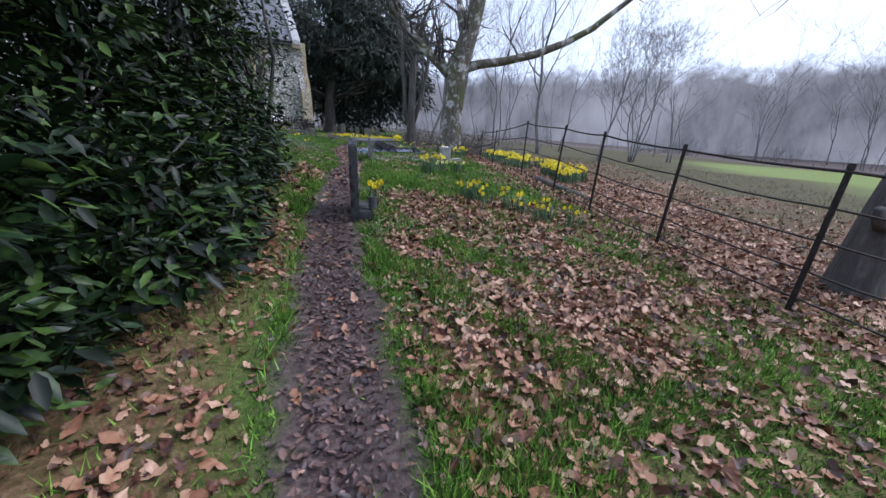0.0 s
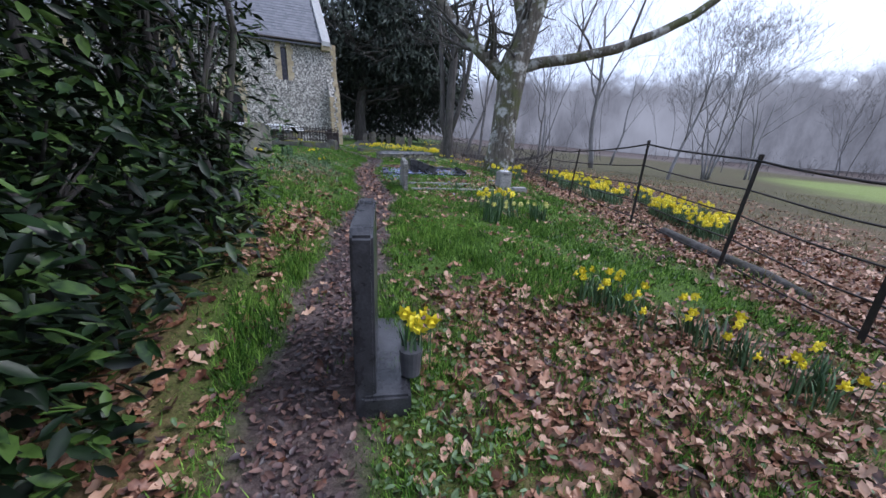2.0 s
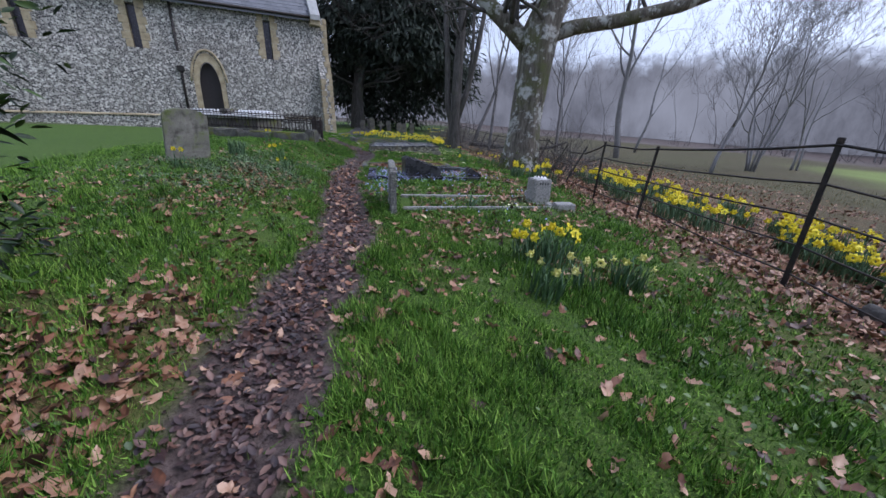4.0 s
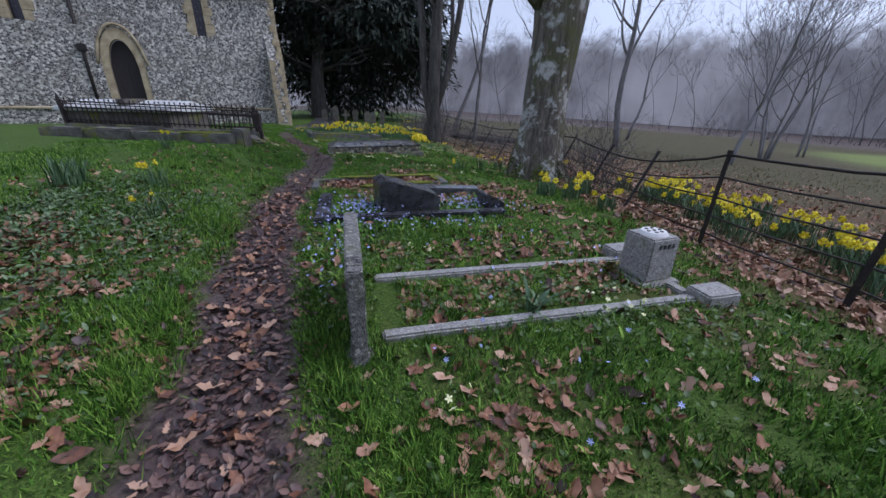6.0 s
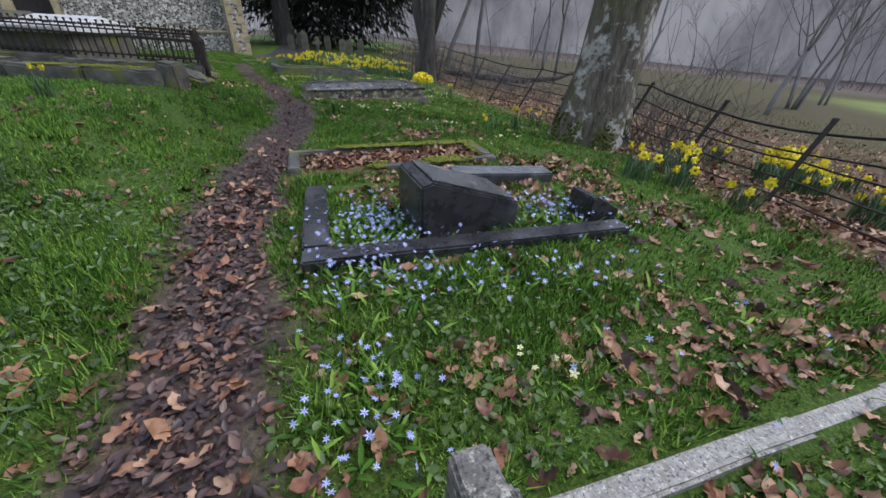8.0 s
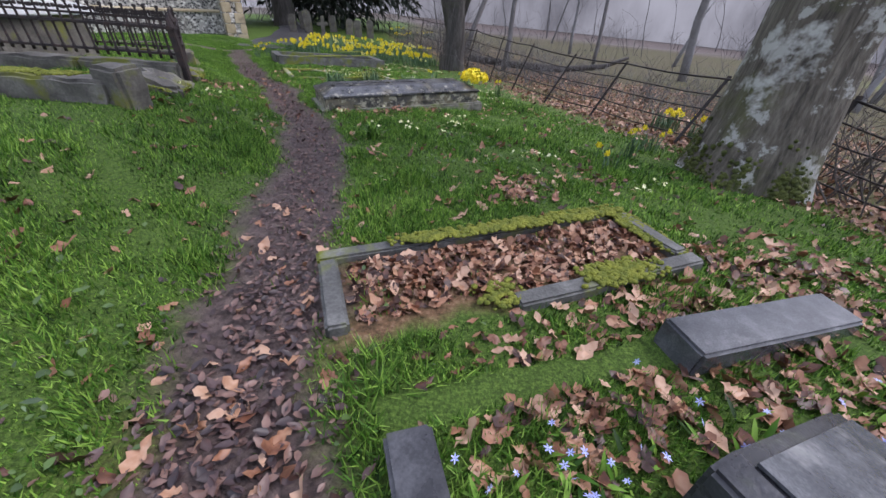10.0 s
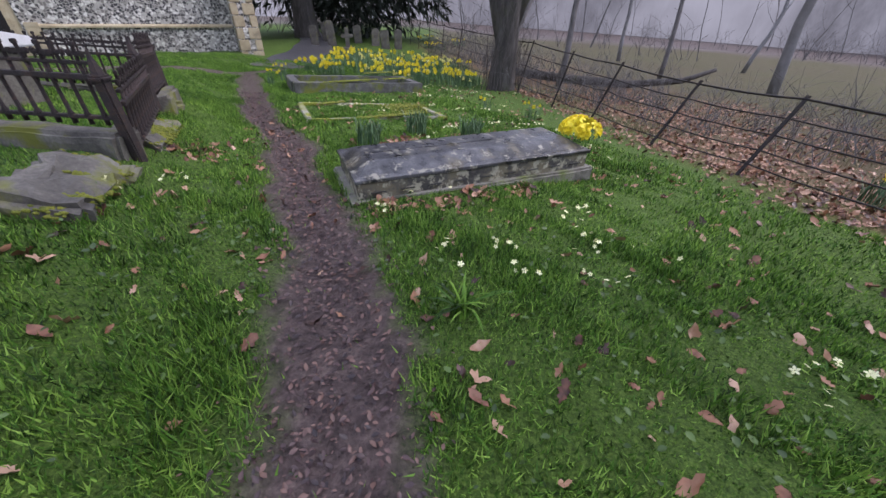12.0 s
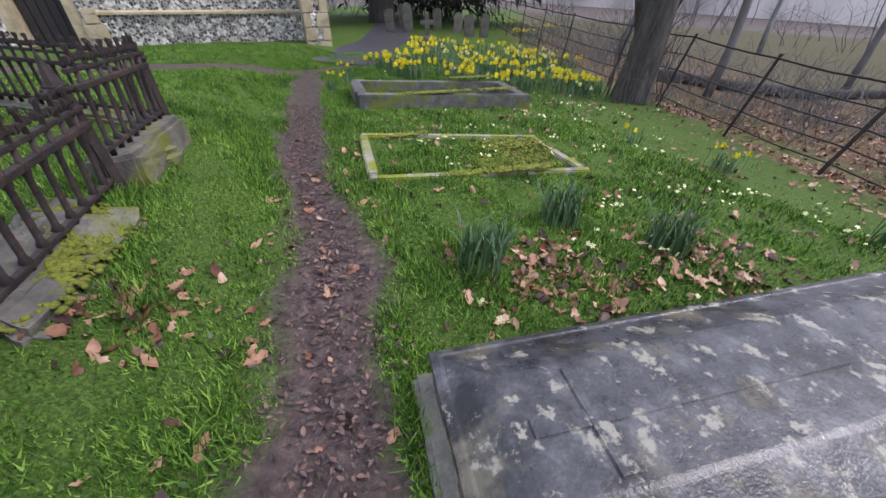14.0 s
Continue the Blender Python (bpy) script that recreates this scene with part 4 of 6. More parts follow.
def dark_grave():
    k = kerb_set("grave_kerb", (-3.09, 11.92), 15.5, 2.1, 1.22, 0.075, M_DARKSTONE, "dark slate grave kerb, sunken and filled with blue squills", 0.15, "fl", 5)
    back = part("kerb_stone", rough_box((0.95, 0.20, 0.30), (0, 0, 0), 0.012, 0.003, 4, seed=8), M_POLISHED, k, "wet polished back kerb")
    back.matrix_basis = Matrix.Translation((0.58, 0.53, -0.20)) @ Matrix.Rotation(radians(3), 4, 'X') @ Matrix.Rotation(radians(3), 4, 'Y')
    bm = prism([(-0.33, -0.1), (-0.33, 0.30), (-0.26, 0.32), (0.36, 0.12), (0.36, -0.1)], 0.46, 'y', 0.012)
    t = thing("book_memorial", (-2.17, 12.42, gz(-2.17, 12.6) + 0.06), "dark slate sloping book-shaped memorial on the grave", "memorial", turn=22)
    part("block", bm, M_DARKSTONE, t)
    s = prism([(-0.25, 0.315), (-0.25, 0.325), (0.34, 0.134), (0.34, 0.124)], 0.38, 'y')
    bmesh.ops.translate(s, verts=s.verts, vec=(0, 0.04, 0.006))
    part("page", s, M_POLISHED, t, "smooth sloping inscription face")
    t = thing("name_tablet", (-1.2, 12.66, gz(-1.2, 12.66) + 0.02), "small dark tilted slate tablet at the grave's foot", "tablet", turn=20)
    part("tablet", prism([(-0.12, 0), (-0.12, 0.19), (-0.08, 0.2), (0.14, 0.08), (0.14, 0)], 0.24, 'y', 0.008), M_DARKSTONE, t)


dark_grave()


def moss_lumps(parent, spots, seed):
    """Patches of moss on a kerb, each of many low cushions: (x, y, z, length, width)."""
    rng = random.Random(seed)
    for x, y, z, l, w in spots:
        bm = bmesh.new()
        for _ in range(int(300 * max(l, w) / 0.5)):
            c = bmesh.new()
            bmesh.ops.create_icosphere(c, subdivisions=1, radius=1)
            r = rng.uniform(0.008, 0.021)
            px, py = max(-0.6, min(0.6, rng.gauss(0, 0.30))) * l, max(-0.55, min(0.55, rng.gauss(0, 0.30))) * w
            for v in c.verts:
                k = 1 + 0.3 * noise.noise(v.co * 2.2 + Vector((px * 30, py * 30, x)))
                v.co = Vector((v.co.x * r * k + px, v.co.y * r * k + py, max(v.co.z, -0.4) * r * 0.62 * k))
            join_bm(bm, c)
        o = part("moss", smooth(from_bm("moss", bm)), M_MOSS, parent, "bright yellow-green moss cushion")
        tagged(o, kind="stuff")
        o.matrix_basis = Matrix.Translation((x, y, z))


def mossy_grave():
    k = kerb_set("grave_kerb", (-3.62, 13.28), 19, 1.95, 0.69, 0.055, M_MOSSKERB, "low mossy grave kerb filled with brown leaves", 0.095, "blr", 9)
    # the front stone has sunk; only its far end still shows
    f = part("kerb_stone", rough_box((1.12, 0.10, 0.27), (0, 0, 0), 0.012, 0.006, 6, seed=41), M_MOSSKERB, k)
    w = k.matrix_basis @ Vector((0.42, -0.30, 0))
    f.matrix_basis = Matrix.Translation((0.42, -0.30, gz(w.x, w.y) - k.location.z - 0.21)) @ Matrix.Rotation(radians(-1.0), 4, 'Y')
    moss_lumps(k, [(0.1, 0.29, 0.06, 0.6, 0.10), (-0.35, 0.29, 0.06, 0.4, 0.09), (0.6, 0.29, 0.055, 0.6, 0.12), (0.91, 0.12, 0.05, 0.13, 0.45), (0.92, -0.05, 0.045, 0.13, 0.35), (0.50, -0.29, 0.06, 0.36, 0.16), (0.38, -0.28, 0.055, 0.3, 0.15), (-0.2, -0.24, 0.03, 0.2, 0.16)], 2)


mossy_grave()


def ledger_tomb():
    t = thing("ledger_tomb", (-3.78, 18.03, 0.20), "low grey granite ledger tomb with coped, lichen-spotted top", "tomb", turn=25)
    part("plinth", rough_box((2.37, 0.87, 0.25), (0, 0, -0.2), 0.02, 0.01, 6), M_CONCRETE, t, "weathered pale base slab")
    part("side", rough_box((2.22, 0.76, 0.14), (0, 0, 0.045), 0.006, 0.003, 4), M_LEDGERSIDE, t, "dark lichened sides")
    bm = bmesh.new()
    ring = lambda l, w, z: [bm.verts.new((sx * l / 2, sy * w / 2, z)) for sx, sy in ((-1, -1), (1, -1), (1, 1), (-1, 1))]
    rings = [ring(2.22, 0.76, 0.183), ring(2.25, 0.79, 0.19), ring(2.25, 0.79, 0.215), ring(2.19, 0.73, 0.23), ring(2.17, 0.71, 0.227), ring(1.95, 0.42, 0.290), ring(1.90, 0.38, 0.295)]
    for p, q in zip(rings, rings[1:]):
        for i in range(4):
            bm.faces.new((p[i], p[(i + 1) % 4], q[(i + 1) % 4], q[i]))
    bm.faces.new(rings[-1])
    bmesh.ops.bevel(bm, geom=[e for e in bm.edges if len(e.link_faces) == 2], offset=0.003, segments=1, affect='EDGES')
    part("coped_top", bm, M_LEDGER, t, "wet sloping granite top with raised cross")
    c = part("cross", rough_box((1.15, 0.06, 0.012), (-0.33, 0, 0.289), 0.004), M_LEDGER, t)
    part("cross_arm", rough_box((0.06, 0.34, 0.014), (-0.70, 0, 0.2885), 0.004), M_LEDGER, t)
    for i in range(9):
        part("letter_bar", rough_box((0.12, 0.028, 0.004), (-0.95 + 0.24 * i, -0.3815, 0.10), 0), M_LETTER, t).matrix_basis = Matrix.Identity(4)


ledger_tomb()
k = kerb_set("grave_kerb", (-5.88, 19.62), 26.5, 2.08, 1.22, 0.045, M_PALEKERB, "pale limestone grave kerb with yellow moss and turf inside", 0.09, "fblr", 12)
moss_lumps(k, [(0.35, -0.57, 0.05, 0.6, 0.1), (-0.2, -0.57, 0.05, 0.4, 0.09), (0.2, -0.3, 0.015, 1.0, 0.35), (-0.6, 0.56, 0.05, 0.5, 0.1), (0.5, 0.1, 0.015, 0.7, 0.4)], 5)
k = kerb_set("grave_kerb", (-6.95, 21.95), 29, 2.65, 1.1, 0.20, M_MOSSKERB, "raised old stone grave kerb with mossy top", 0.16, "fblr", 15)
moss_lumps(k, [(-0.2, -0.47, 0.225, 0.9, 0.13), (0.8, -0.47, 0.22, 0.5, 0.12), (0.7, 0.45, 0.22, 0.6, 0.12)], 6)


def far_headstones():
    rng = random.Random(3)
    spots = [(-9.75, 31.7, 1.0, 0.42, 0), (-9.3, 32.6, 1.15, 0.5, 1), (-9.85, 33.6, 1.05, 0.45, 0), (-7.9, 29.8, 0.75, 0.35, 2), (-7.55, 33.3, 0.8, 0.5, 1), (-6.95, 32.4, 0.95, 0.5, 0), (-6.45, 32.7, 0.9, 0.45, 1), (-8.6, 34.5, 1.0, 0.5, 0)]
    for x, y, h, w, kind in spots:
        h, w = 0.85 * h, 0.72 * w
        t = thing("headstone", (x, y, gz(x, y)), "weathered grey headstone beyond the daffodil bed", "headstone", "far headstones", turn=20 + rng.uniform(-12, 12))
        if kind == 2:
            part("base", rough_box((0.5, 0.5, 0.25), (0, 0, -0.05), 0.02), M_OLDSTONE, t)
            part("shaft", rough_box((0.16, 0.16, h), (0, 0, 0.2), 0.02, taper=0.8), M_OLDSTONE, t)
            part("arm", rough_box((0.42, 0.12, 0.13), (0, 0, h * 0.78), 0.02), M_OLDSTONE, t)
        else:
            n = 8
            top = [(w / 2 * math.cos(a), h - 0.16 + (0.16 if kind else 0.05) * math.sin(a)) for a in np.linspace(0, math.pi, n)]
            bm = prism([(w / 2, -0.15)] + top + [(-w / 2, -0.15)], 0.09, 'y', 0.01)
            o = part("slab", bm, M_OLDSTONE, t)
            o.matrix_basis = pose(0, 0, 0, rng.uniform(-6, 6), rng.uniform(-5, 5), 0)


far_headstones()


def leaning_headstone():
    x, y = -5.75, 11.05
    t = thing("headstone", (x, y, gz(x, y)), "pale weathered headstone standing alone in the weeds", "headstone", turn=48)
    top = [(0.30 * math.cos(a), 0.66 + 0.13 * math.sin(a)) for a in np.linspace(0, math.pi, 10)]
    bm = prism([(0.30, -0.2)] + top + [(-0.30, -0.2)], 0.11, 'y', 0.012)
    part("slab", bm, M_CONCRETE, t).matrix_basis = pose(0, 0, 0, 3, 4, 0)


leaning_headstone()


# ---------------- railed tomb ----------------
KR, KL = Vector((-5.86, 15.66, 0)), Vector((-10.5, 16.3, 0))            # outer stone kerb, front
NR, NL, FR = Vector((-6.3, 17.3, 0)), Vector((-11.2, 17.5, 0)), Vector((-7.72, 19.72, 0))
FL = NL + (FR - NR)


def finial_mesh():
    """Small cast cross with swollen ends on a neck ring."""
    fin = bmesh.new()
    for size, at in (((0.022, 0.02, 0.12), (0, 0, 0)), ((0.085, 0.02, 0.024), (0, 0, 0.052)), ((0.040, 0.022, 0.030), (0, 0, 0.105)), ((0.030, 0.022, 0.040), (-0.044, 0, 0.044)), ((0.030, 0.022, 0.040), (0.044, 0, 0.044)), ((0.040, 0.036, 0.018), (0, 0, 0.004))):
        join_bm(fin, rough_box(size, at, 0.005))
    me = from_bm("finial", fin)
    me.materials.append(M_CASTIRON)
    return me


def bar_mesh():
    """Cast bar with a swelling foot, collar and waist; one unit high."""
    me = smooth(mesh_of("bar", *tubes([[((0, 0, 0), 0.017), ((0, 0, 0.10), 0.017), ((0, 0, 0.16), 0.024), ((0, 0, 0.22), 0.014), ((0, 0, 0.72), 0.013), ((0, 0, 0.80), 0.022), ((0, 0, 0.86), 0.013), ((0, 0, 1.0), 0.013)]], 6)))
    me.materials.append(M_CASTIRON)
    return me


def railed_tomb():
    enc = thing("grave_railing", (NR.x, NR.y, 0), "rusty cast-iron grave railing with cross finials, sagging on its kerb", "railing")
    M = Matrix.Translation((-NR.x, -NR.y, 0))
    bar, fin = bar_mesh(), finial_mesh()

    def side_frame(p, q):
        d = q - p
        g0, g1 = gz(p.x, p.y), gz(q.x, q.y)
        return Matrix.Translation((p.x, p.y, g0)) @ Matrix.Rotation(math.atan2(d.y, d.x), 4, 'Z') @ Matrix.Rotation(-math.atan2(g1 - g0, d.length), 4, 'Y'), d.length

    # railing panels: from, to, lean, foot above the ground, height
    mid = NR.lerp(FR, 0.56)
    for p, q, lean, lift, high in ((NR, NL, 2, 0.26, 0.40), (NR, mid, -5, 0.03, 0.45), (mid, FR, -2, 0.17, 0.47), (FR, FL, 0, 0.14, 0.45), (NL, FL, 0, 0.2, 0.4)):
        fm, L = side_frame(p, q)
        lm = fm @ Matrix.Translation((0, 0, lift)) @ Matrix.Rotation(radians(-lean), 4, 'X')
        for z, r in ((0.04, 0.016), (high - 0.09, 0.019), (high, 0.014)):
            o = part("rail", rough_box((L - 0.05, r * 2.2, r * 1.6), (L / 2, 0, z), 0.004), M_CASTIRON, enc)
            o.matrix_basis = M @ lm
        k = int(L / 0.125)
        for i in range(1, k):
            u = L * i / k
            o = new("bar", bar)
            o.parent = enc
            o.matrix_basis = M @ lm @ Matrix.Translation((u, 0, 0)) @ Matrix.Diagonal((1, 1, high, 1))
            o = new("finial", fin)
            o.parent = enc
            o.matrix_basis = M @ lm @ Matrix.Translation((u, 0, high)) @ Matrix.Rotation(radians(7 * math.sin(i * 3.7)), 4, 'Y')
    for p, up in ((NR, 0.62), (NL, 0.78), (mid, 0.62), (FR, 0.66), (FL, 0.66)):
        bm = rough_box((0.075, 0.075, up), (0, 0, -0.05), 0.01)
        join_bm(bm, rough_box((0.11, 0.11, 0.045), (0, 0, up - 0.06), 0.015))
        cone = bmesh.new()
        bmesh.ops.create_cone(cone, segments=8, radius1=0.042, radius2=0.004, depth=0.16, cap_ends=True)
        bmesh.ops.translate(cone, verts=cone.verts, vec=(0, 0, up + 0.06))
        join_bm(bm, cone)
        o = part("corner_post", bm, M_CASTIRON, enc, "taller iron post with spike")
        o.matrix_basis = M @ Matrix.Translation((p.x, p.y, gz(p.x, p.y))) @ Matrix.Rotation(radians(3), 4, 'X')

    # stone kerb: front run ends in a squat corner stone; the path side has slipped
    kerb = thing("tomb_kerb", (KR.x, KR.y, gz(KR.x, KR.y)), "weathered stone kerb round the railed tomb, moss on top", "kerb")
    KM = Matrix.Translation((-KR.x, -KR.y, -gz(KR.x, KR.y)))
    for p, q, high, n, deep, seed in ((KR, KL, 0.21, 4, 0.30, 1), (NL, FL, 0.2, 3, 0.26, 4), (FR, FL, 0.14, 4, 0.26, 3), (NR.lerp(FR, 0.58), FR, 0.18, 1, 0.28, 6), (NR, NL, 0.24, 4, 0.24, 7)):
        fm, L = side_frame(p, q)
        for i in range(n):
            o = part("kerb_stone", rough_box((L / n - 0.03, deep, high + 0.28), ((i + 0.5) * L / n, 0, -0.28), 0.03, 0.025, 6, seed=seed * 10 + i), M_OLDSTONE, kerb)
            o.matrix_basis = KM @ fm @ Matrix.Translation((0, 0, -0.02 * ((i * 7 + seed) % 3))) @ Matrix.Rotation(radians(2 * math.sin(i * 2.3 + seed)), 4, 'X')
    o = part("corner_stone", rough_box((0.30, 0.24, 0.52), (0, 0, -0.22), 0.03, 0.018, 5, seed=3), M_OLDSTONE, kerb, "squat grey corner stone")
    o.matrix_basis = Matrix.Rotation(radians(-12), 4, 'Z')
    moss_lumps(kerb, [(-1.0, 0.15, 0.20, 0.5, 0.22), (-1.7, 0.22, 0.19, 0.4, 0.2), (-0.55, 0.1, 0.20, 0.25, 0.2)], 11)
    # slabs slipped outward from under the railing
    for x, y, sx, sy, sz, turn, tilt, moss in ((-6.16, 16.60, 0.85, 0.44, 0.16, 112, 22, 1), (-6.74, 18.0, 1.0, 0.44, 0.14, 117, 22, 1), (-7.35, 19.15, 0.30, 0.24, 0.16, 100, 6, 0)):
        t = thing("fallen_stone", (x, y, gz(x, y)), "mossy grey kerb slab slipped from under the railing", "stone", "loose stones")
        t.matrix_basis = pose(x, y, gz(x, y) + 0.02, tilt, 3, turn)
        part("slab", rough_box((sx, sy, sz + 0.14), (0, 0, -0.24), 0.05, 0.07, 7, seed=int(x * -10)), M_OLDSTONE, t)
        if moss:
            moss_lumps(t, [(0.1, -0.08, 0.035, 0.55, 0.25), (-0.2, -0.1, 0.03, 0.5, 0.2), (0.3, 0.05, 0.035, 0.3, 0.25)], 12)

    turn = math.degrees(math.atan2((NL - NR).y, (NL - NR).x)) + 180
    t = thing("chest_tomb", (-10.0, 18.3, gz(-10.0, 18.3)), "broad pale chest tomb, its wet top slab whitened for sky sheen", "tomb", turn=turn)
    part("chest", rough_box((2.8, 1.4, 0.60), (0, 0, -0.05), 0.02, 0.004, 3), M_OLDSTONE, t)
    slab = prism([(-0.8, 0.54), (-0.8, 0.63), (0, 0.80), (0.8, 0.63), (0.8, 0.54)], 3.0, 'x', 0.015)
    bmesh.ops.translate(slab, verts=slab.verts, vec=(-1.5, 0, 0))
    part("top_slab", slab, M_TOMBWHITE, t, "wet pale coped top slab, whitened for sky sheen")
    part("raised_block", rough_box((0.22, 0.7, 0.14), (0.2, -0.35, 0.69), 0.02), M_OLDSTONE, t)


railed_tomb()


# ---------------- trees ----------------
def grow(rng, start, direction, length, radius, depth, out, up=0.12, wander=0.22, split=3, min_r=0.004, shrink=0.62):
    """Adds a branch and its side branches to out, as lines of (point, radius)."""
    n = max(3, int(length / 0.45) + 2) if depth > 0 else 3
    n = min(n, 9)
    p, d = Vector(start), Vector(direction).normalized()
    line = [(p.copy(), radius)]
    kids = []
    for i in range(1, n):
        d = (d + Vector((rng.uniform(-1, 1), rng.uniform(-1, 1), rng.uniform(-1, 1))) * wander + Vector((0, 0, up))).normalized()
        p = p + d * (length / (n - 1))
        r = radius * (1 - 0.72 * i / (n - 1))
        line.append((p.copy(), max(r, min_r * 0.6)))
        kids.append((p.copy(), d.copy(), r))
    out.append((depth, line))
    if depth <= 0:
        return
    for j in range(split):
        q, dd, r = kids[min(len(kids) - 1, int(len(kids) * (0.3 + 0.7 * (j + rng.random()) / split)))]
        side = Vector((rng.uniform(-1, 1), rng.uniform(-1, 1), rng.uniform(-0.3, 0.8))).normalized()
        grow(rng, q, dd * 0.75 + side * 0.8, length * rng.uniform(shrink - 0.12, shrink + 0.1), max(r * 0.62, min_r), depth - 1, out, up, wander * 1.1, split, min_r, shrink)


def tree_thing(name, at, label, lines, bark, twig, category="tree", group="", sides=7, trunk_depth=99):
    t = thing(name, at, label, category, group)
    o = Vector(at)
    rel = [(d, [(p - o, r) for p, r in ln]) for d, ln in lines]
    for d, ln in rel:
        if d >= trunk_depth:
            part("stem" if sum(q >= trunk_depth for q, _ in rel) > 1 else "trunk", smooth(mesh_of("trunk", *tubes([ln], 12))), bark, t)
        elif d == trunk_depth - 1:
            part("limb", smooth(mesh_of("limb", *tubes([ln], sides))), bark, t)
    twigs = [ln for d, ln in rel if d < trunk_depth - 1]
    if twigs:
        tagged(part("twigs", mesh_of("twigs", *tubes(twigs, 3)), twig, t), kind="stuff")
    return t


def trunk_mesh(pts, flare, seed, sides=26):
    """A trunk with root flare and fluted bark; pts are (point, radius)."""
    V, F = [], []
    steps = 26
    hs = np.linspace(0, len(pts) - 1, steps)
    for i, h in enumerate(hs):
        k = min(int(h), len(pts) - 2)
        f = h - k
        c = Vector(pts[k][0]).lerp(Vector(pts[k + 1][0]), f)
        r = pts[k][1] * (1 - f) + pts[k + 1][1] * f
        for j in range(sides):
            a = 2 * math.pi * j / sides
            low = math.exp(-max(c.z - pts[0][0][2], 0) / 0.45)
            rr = r * (1 + flare * low * (0.6 + 0.5 * math.sin(a * 5 + seed)) + 0.05 * math.sin(a * 7 + c.z * 1.2 + seed) + 0.06 * noise.noise(Vector((math.cos(a) * 2, math.sin(a) * 2, c.z * 1.5 + seed))))
            V.append((c.x + rr * math.cos(a), c.y + rr * math.sin(a), c.z))
    for i in range(steps - 1):
        for j in range(sides):
            F.append((i * sides + j, i * sides + (j + 1) % sides, (i + 1) * sides + (j + 1) % sides, (i + 1) * sides + j))
    F.append(tuple((steps - 1) * sides + j for j in range(sides)))
    return smooth(mesh_of("trunk", V, F))


def great_oak():
    rng = random.Random(21)
    bx, by = -0.15, 15.75
    g = gz(bx, by) - 0.12
    t = thing("oak_tree", (bx, by, g), "big bare oak with pale lichen on its fluted trunk", "tree")
    rel = lambda x, z, y=0.0: (x + 0.13 - bx, y + 0.07 * (z - g), z - g)
    part("trunk", trunk_mesh([((0, 0, 0), 0.46), (rel(-0.2, 1.3), 0.385), (rel(-0.08, 2.6), 0.41), (rel(-0.03, 3.4), 0.45), (rel(0.25, 4.3), 0.36), (rel(0.6, 5.6), 0.30), (rel(0.9, 7.4), 0.24)], 0.42, 2.0), M_BARK, t)
    limbs = [
        [(rel(-0.2, 3.0), 0.24), (rel(-0.75, 3.5), 0.21), (rel(-1.3, 3.95), 0.18), (rel(-1.95, 4.6, 0.3), 0.16), (rel(-2.6, 5.5, 0.5), 0.13), (rel(-3.0, 7.2, 0.9), 0.10)],
        [(rel(0.2, 3.35), 0.20), (rel(0.8, 3.52), 0.17), (rel(1.7, 3.6, -0.3), 0.155), (rel(2.9, 3.86, -0.5), 0.14), (rel(3.9, 4.25, -0.6), 0.125), (rel(4.8, 4.72, -0.7), 0.11), (rel(6.1, 5.75, -0.7), 0.085), (rel(7.3, 7.0, -0.6), 0.06)],
        [(rel(0.25, 4.2), 0.2), (rel(0.0, 5.4, 0.6), 0.17), (rel(-0.3, 7.0, 1.2), 0.13), (rel(-0.2, 9, 1.6), 0.08)],
        [(rel(0.7, 5.8), 0.19), (rel(1.5, 7.0, -0.6), 0.15), (rel(2.4, 8.8, -1.1), 0.09)],
        [(rel(0.9, 7.3), 0.23), (rel(1.0, 9.0, 0.2), 0.17), (rel(1.3, 11.5, 0.5), 0.08)],
    ]
    for ln in limbs:
        part("limb", smooth(mesh_of("limb", *tubes([ln], 12))), M_BARK, t)
    out = []
    for ln in limbs:
        for i in range(1, len(ln)):
            for _ in range(6):
                p = Vector(ln[i - 1][0]).lerp(Vector(ln[i][0]), rng.random())
                d = Vector((rng.uniform(-1, 1), rng.uniform(-1, 1), rng.uniform(-0.2, 1)))
                if p.z < 5.2 and p.x > 0.6:
                    if rng.random() < 0.8:
                        continue
                    d.z = abs(d.z) + 0.3
                grow(rng, p, d, rng.uniform(1.2, 2.6), ln[i][1] * 0.36, 3, out, 0.06, 0.25, 3, 0.004)
    br = [l for _, l in out if l[0][1] >= 0.012]
    tw = [l for _, l in out if l[0][1] < 0.012]
    tagged(part("branches", smooth(mesh_of("branches", *tubes(br, 6))), M_BARKDARK, t), kind="stuff")
    tagged(part("twigs", mesh_of("twigs", *tubes(tw, 3)), M_TWIG, t), kind="stuff")
    ball = bmesh.new()
    bmesh.ops.create_icosphere(ball, subdivisions=1, radius=1)
    bv, bf = [tuple(v.co) for v in ball.verts], [tuple(v.index for v in f.verts) for f in ball.faces]
    ball.free()
    rm = np.random.default_rng(33)
    n = 5200
    a, z = rm.uniform(0, 6.28, n), np.abs(rm.normal(0, 0.20, n))
    keep = rm.random(n) < np.clip(0.55 + 0.6 * np.sin(a * 3 + 1.0) - 0.5 * (z - 0.15), 0.15, 1)
    a, z = a[keep], z[keep]
    r = (0.46 - 0.05 * z) * (1 + 0.42 * np.exp(-z / 0.45) * (0.6 + 0.5 * np.sin(a * 5 + 2.0))) - 0.012
    V, F = scatter(bv, bf, np.stack([r * np.cos(a), r * np.sin(a) + 0.07 * z, z], -1), turns(a, a * 3, a * 5), rm.uniform(0.010, 0.030, len(a)))
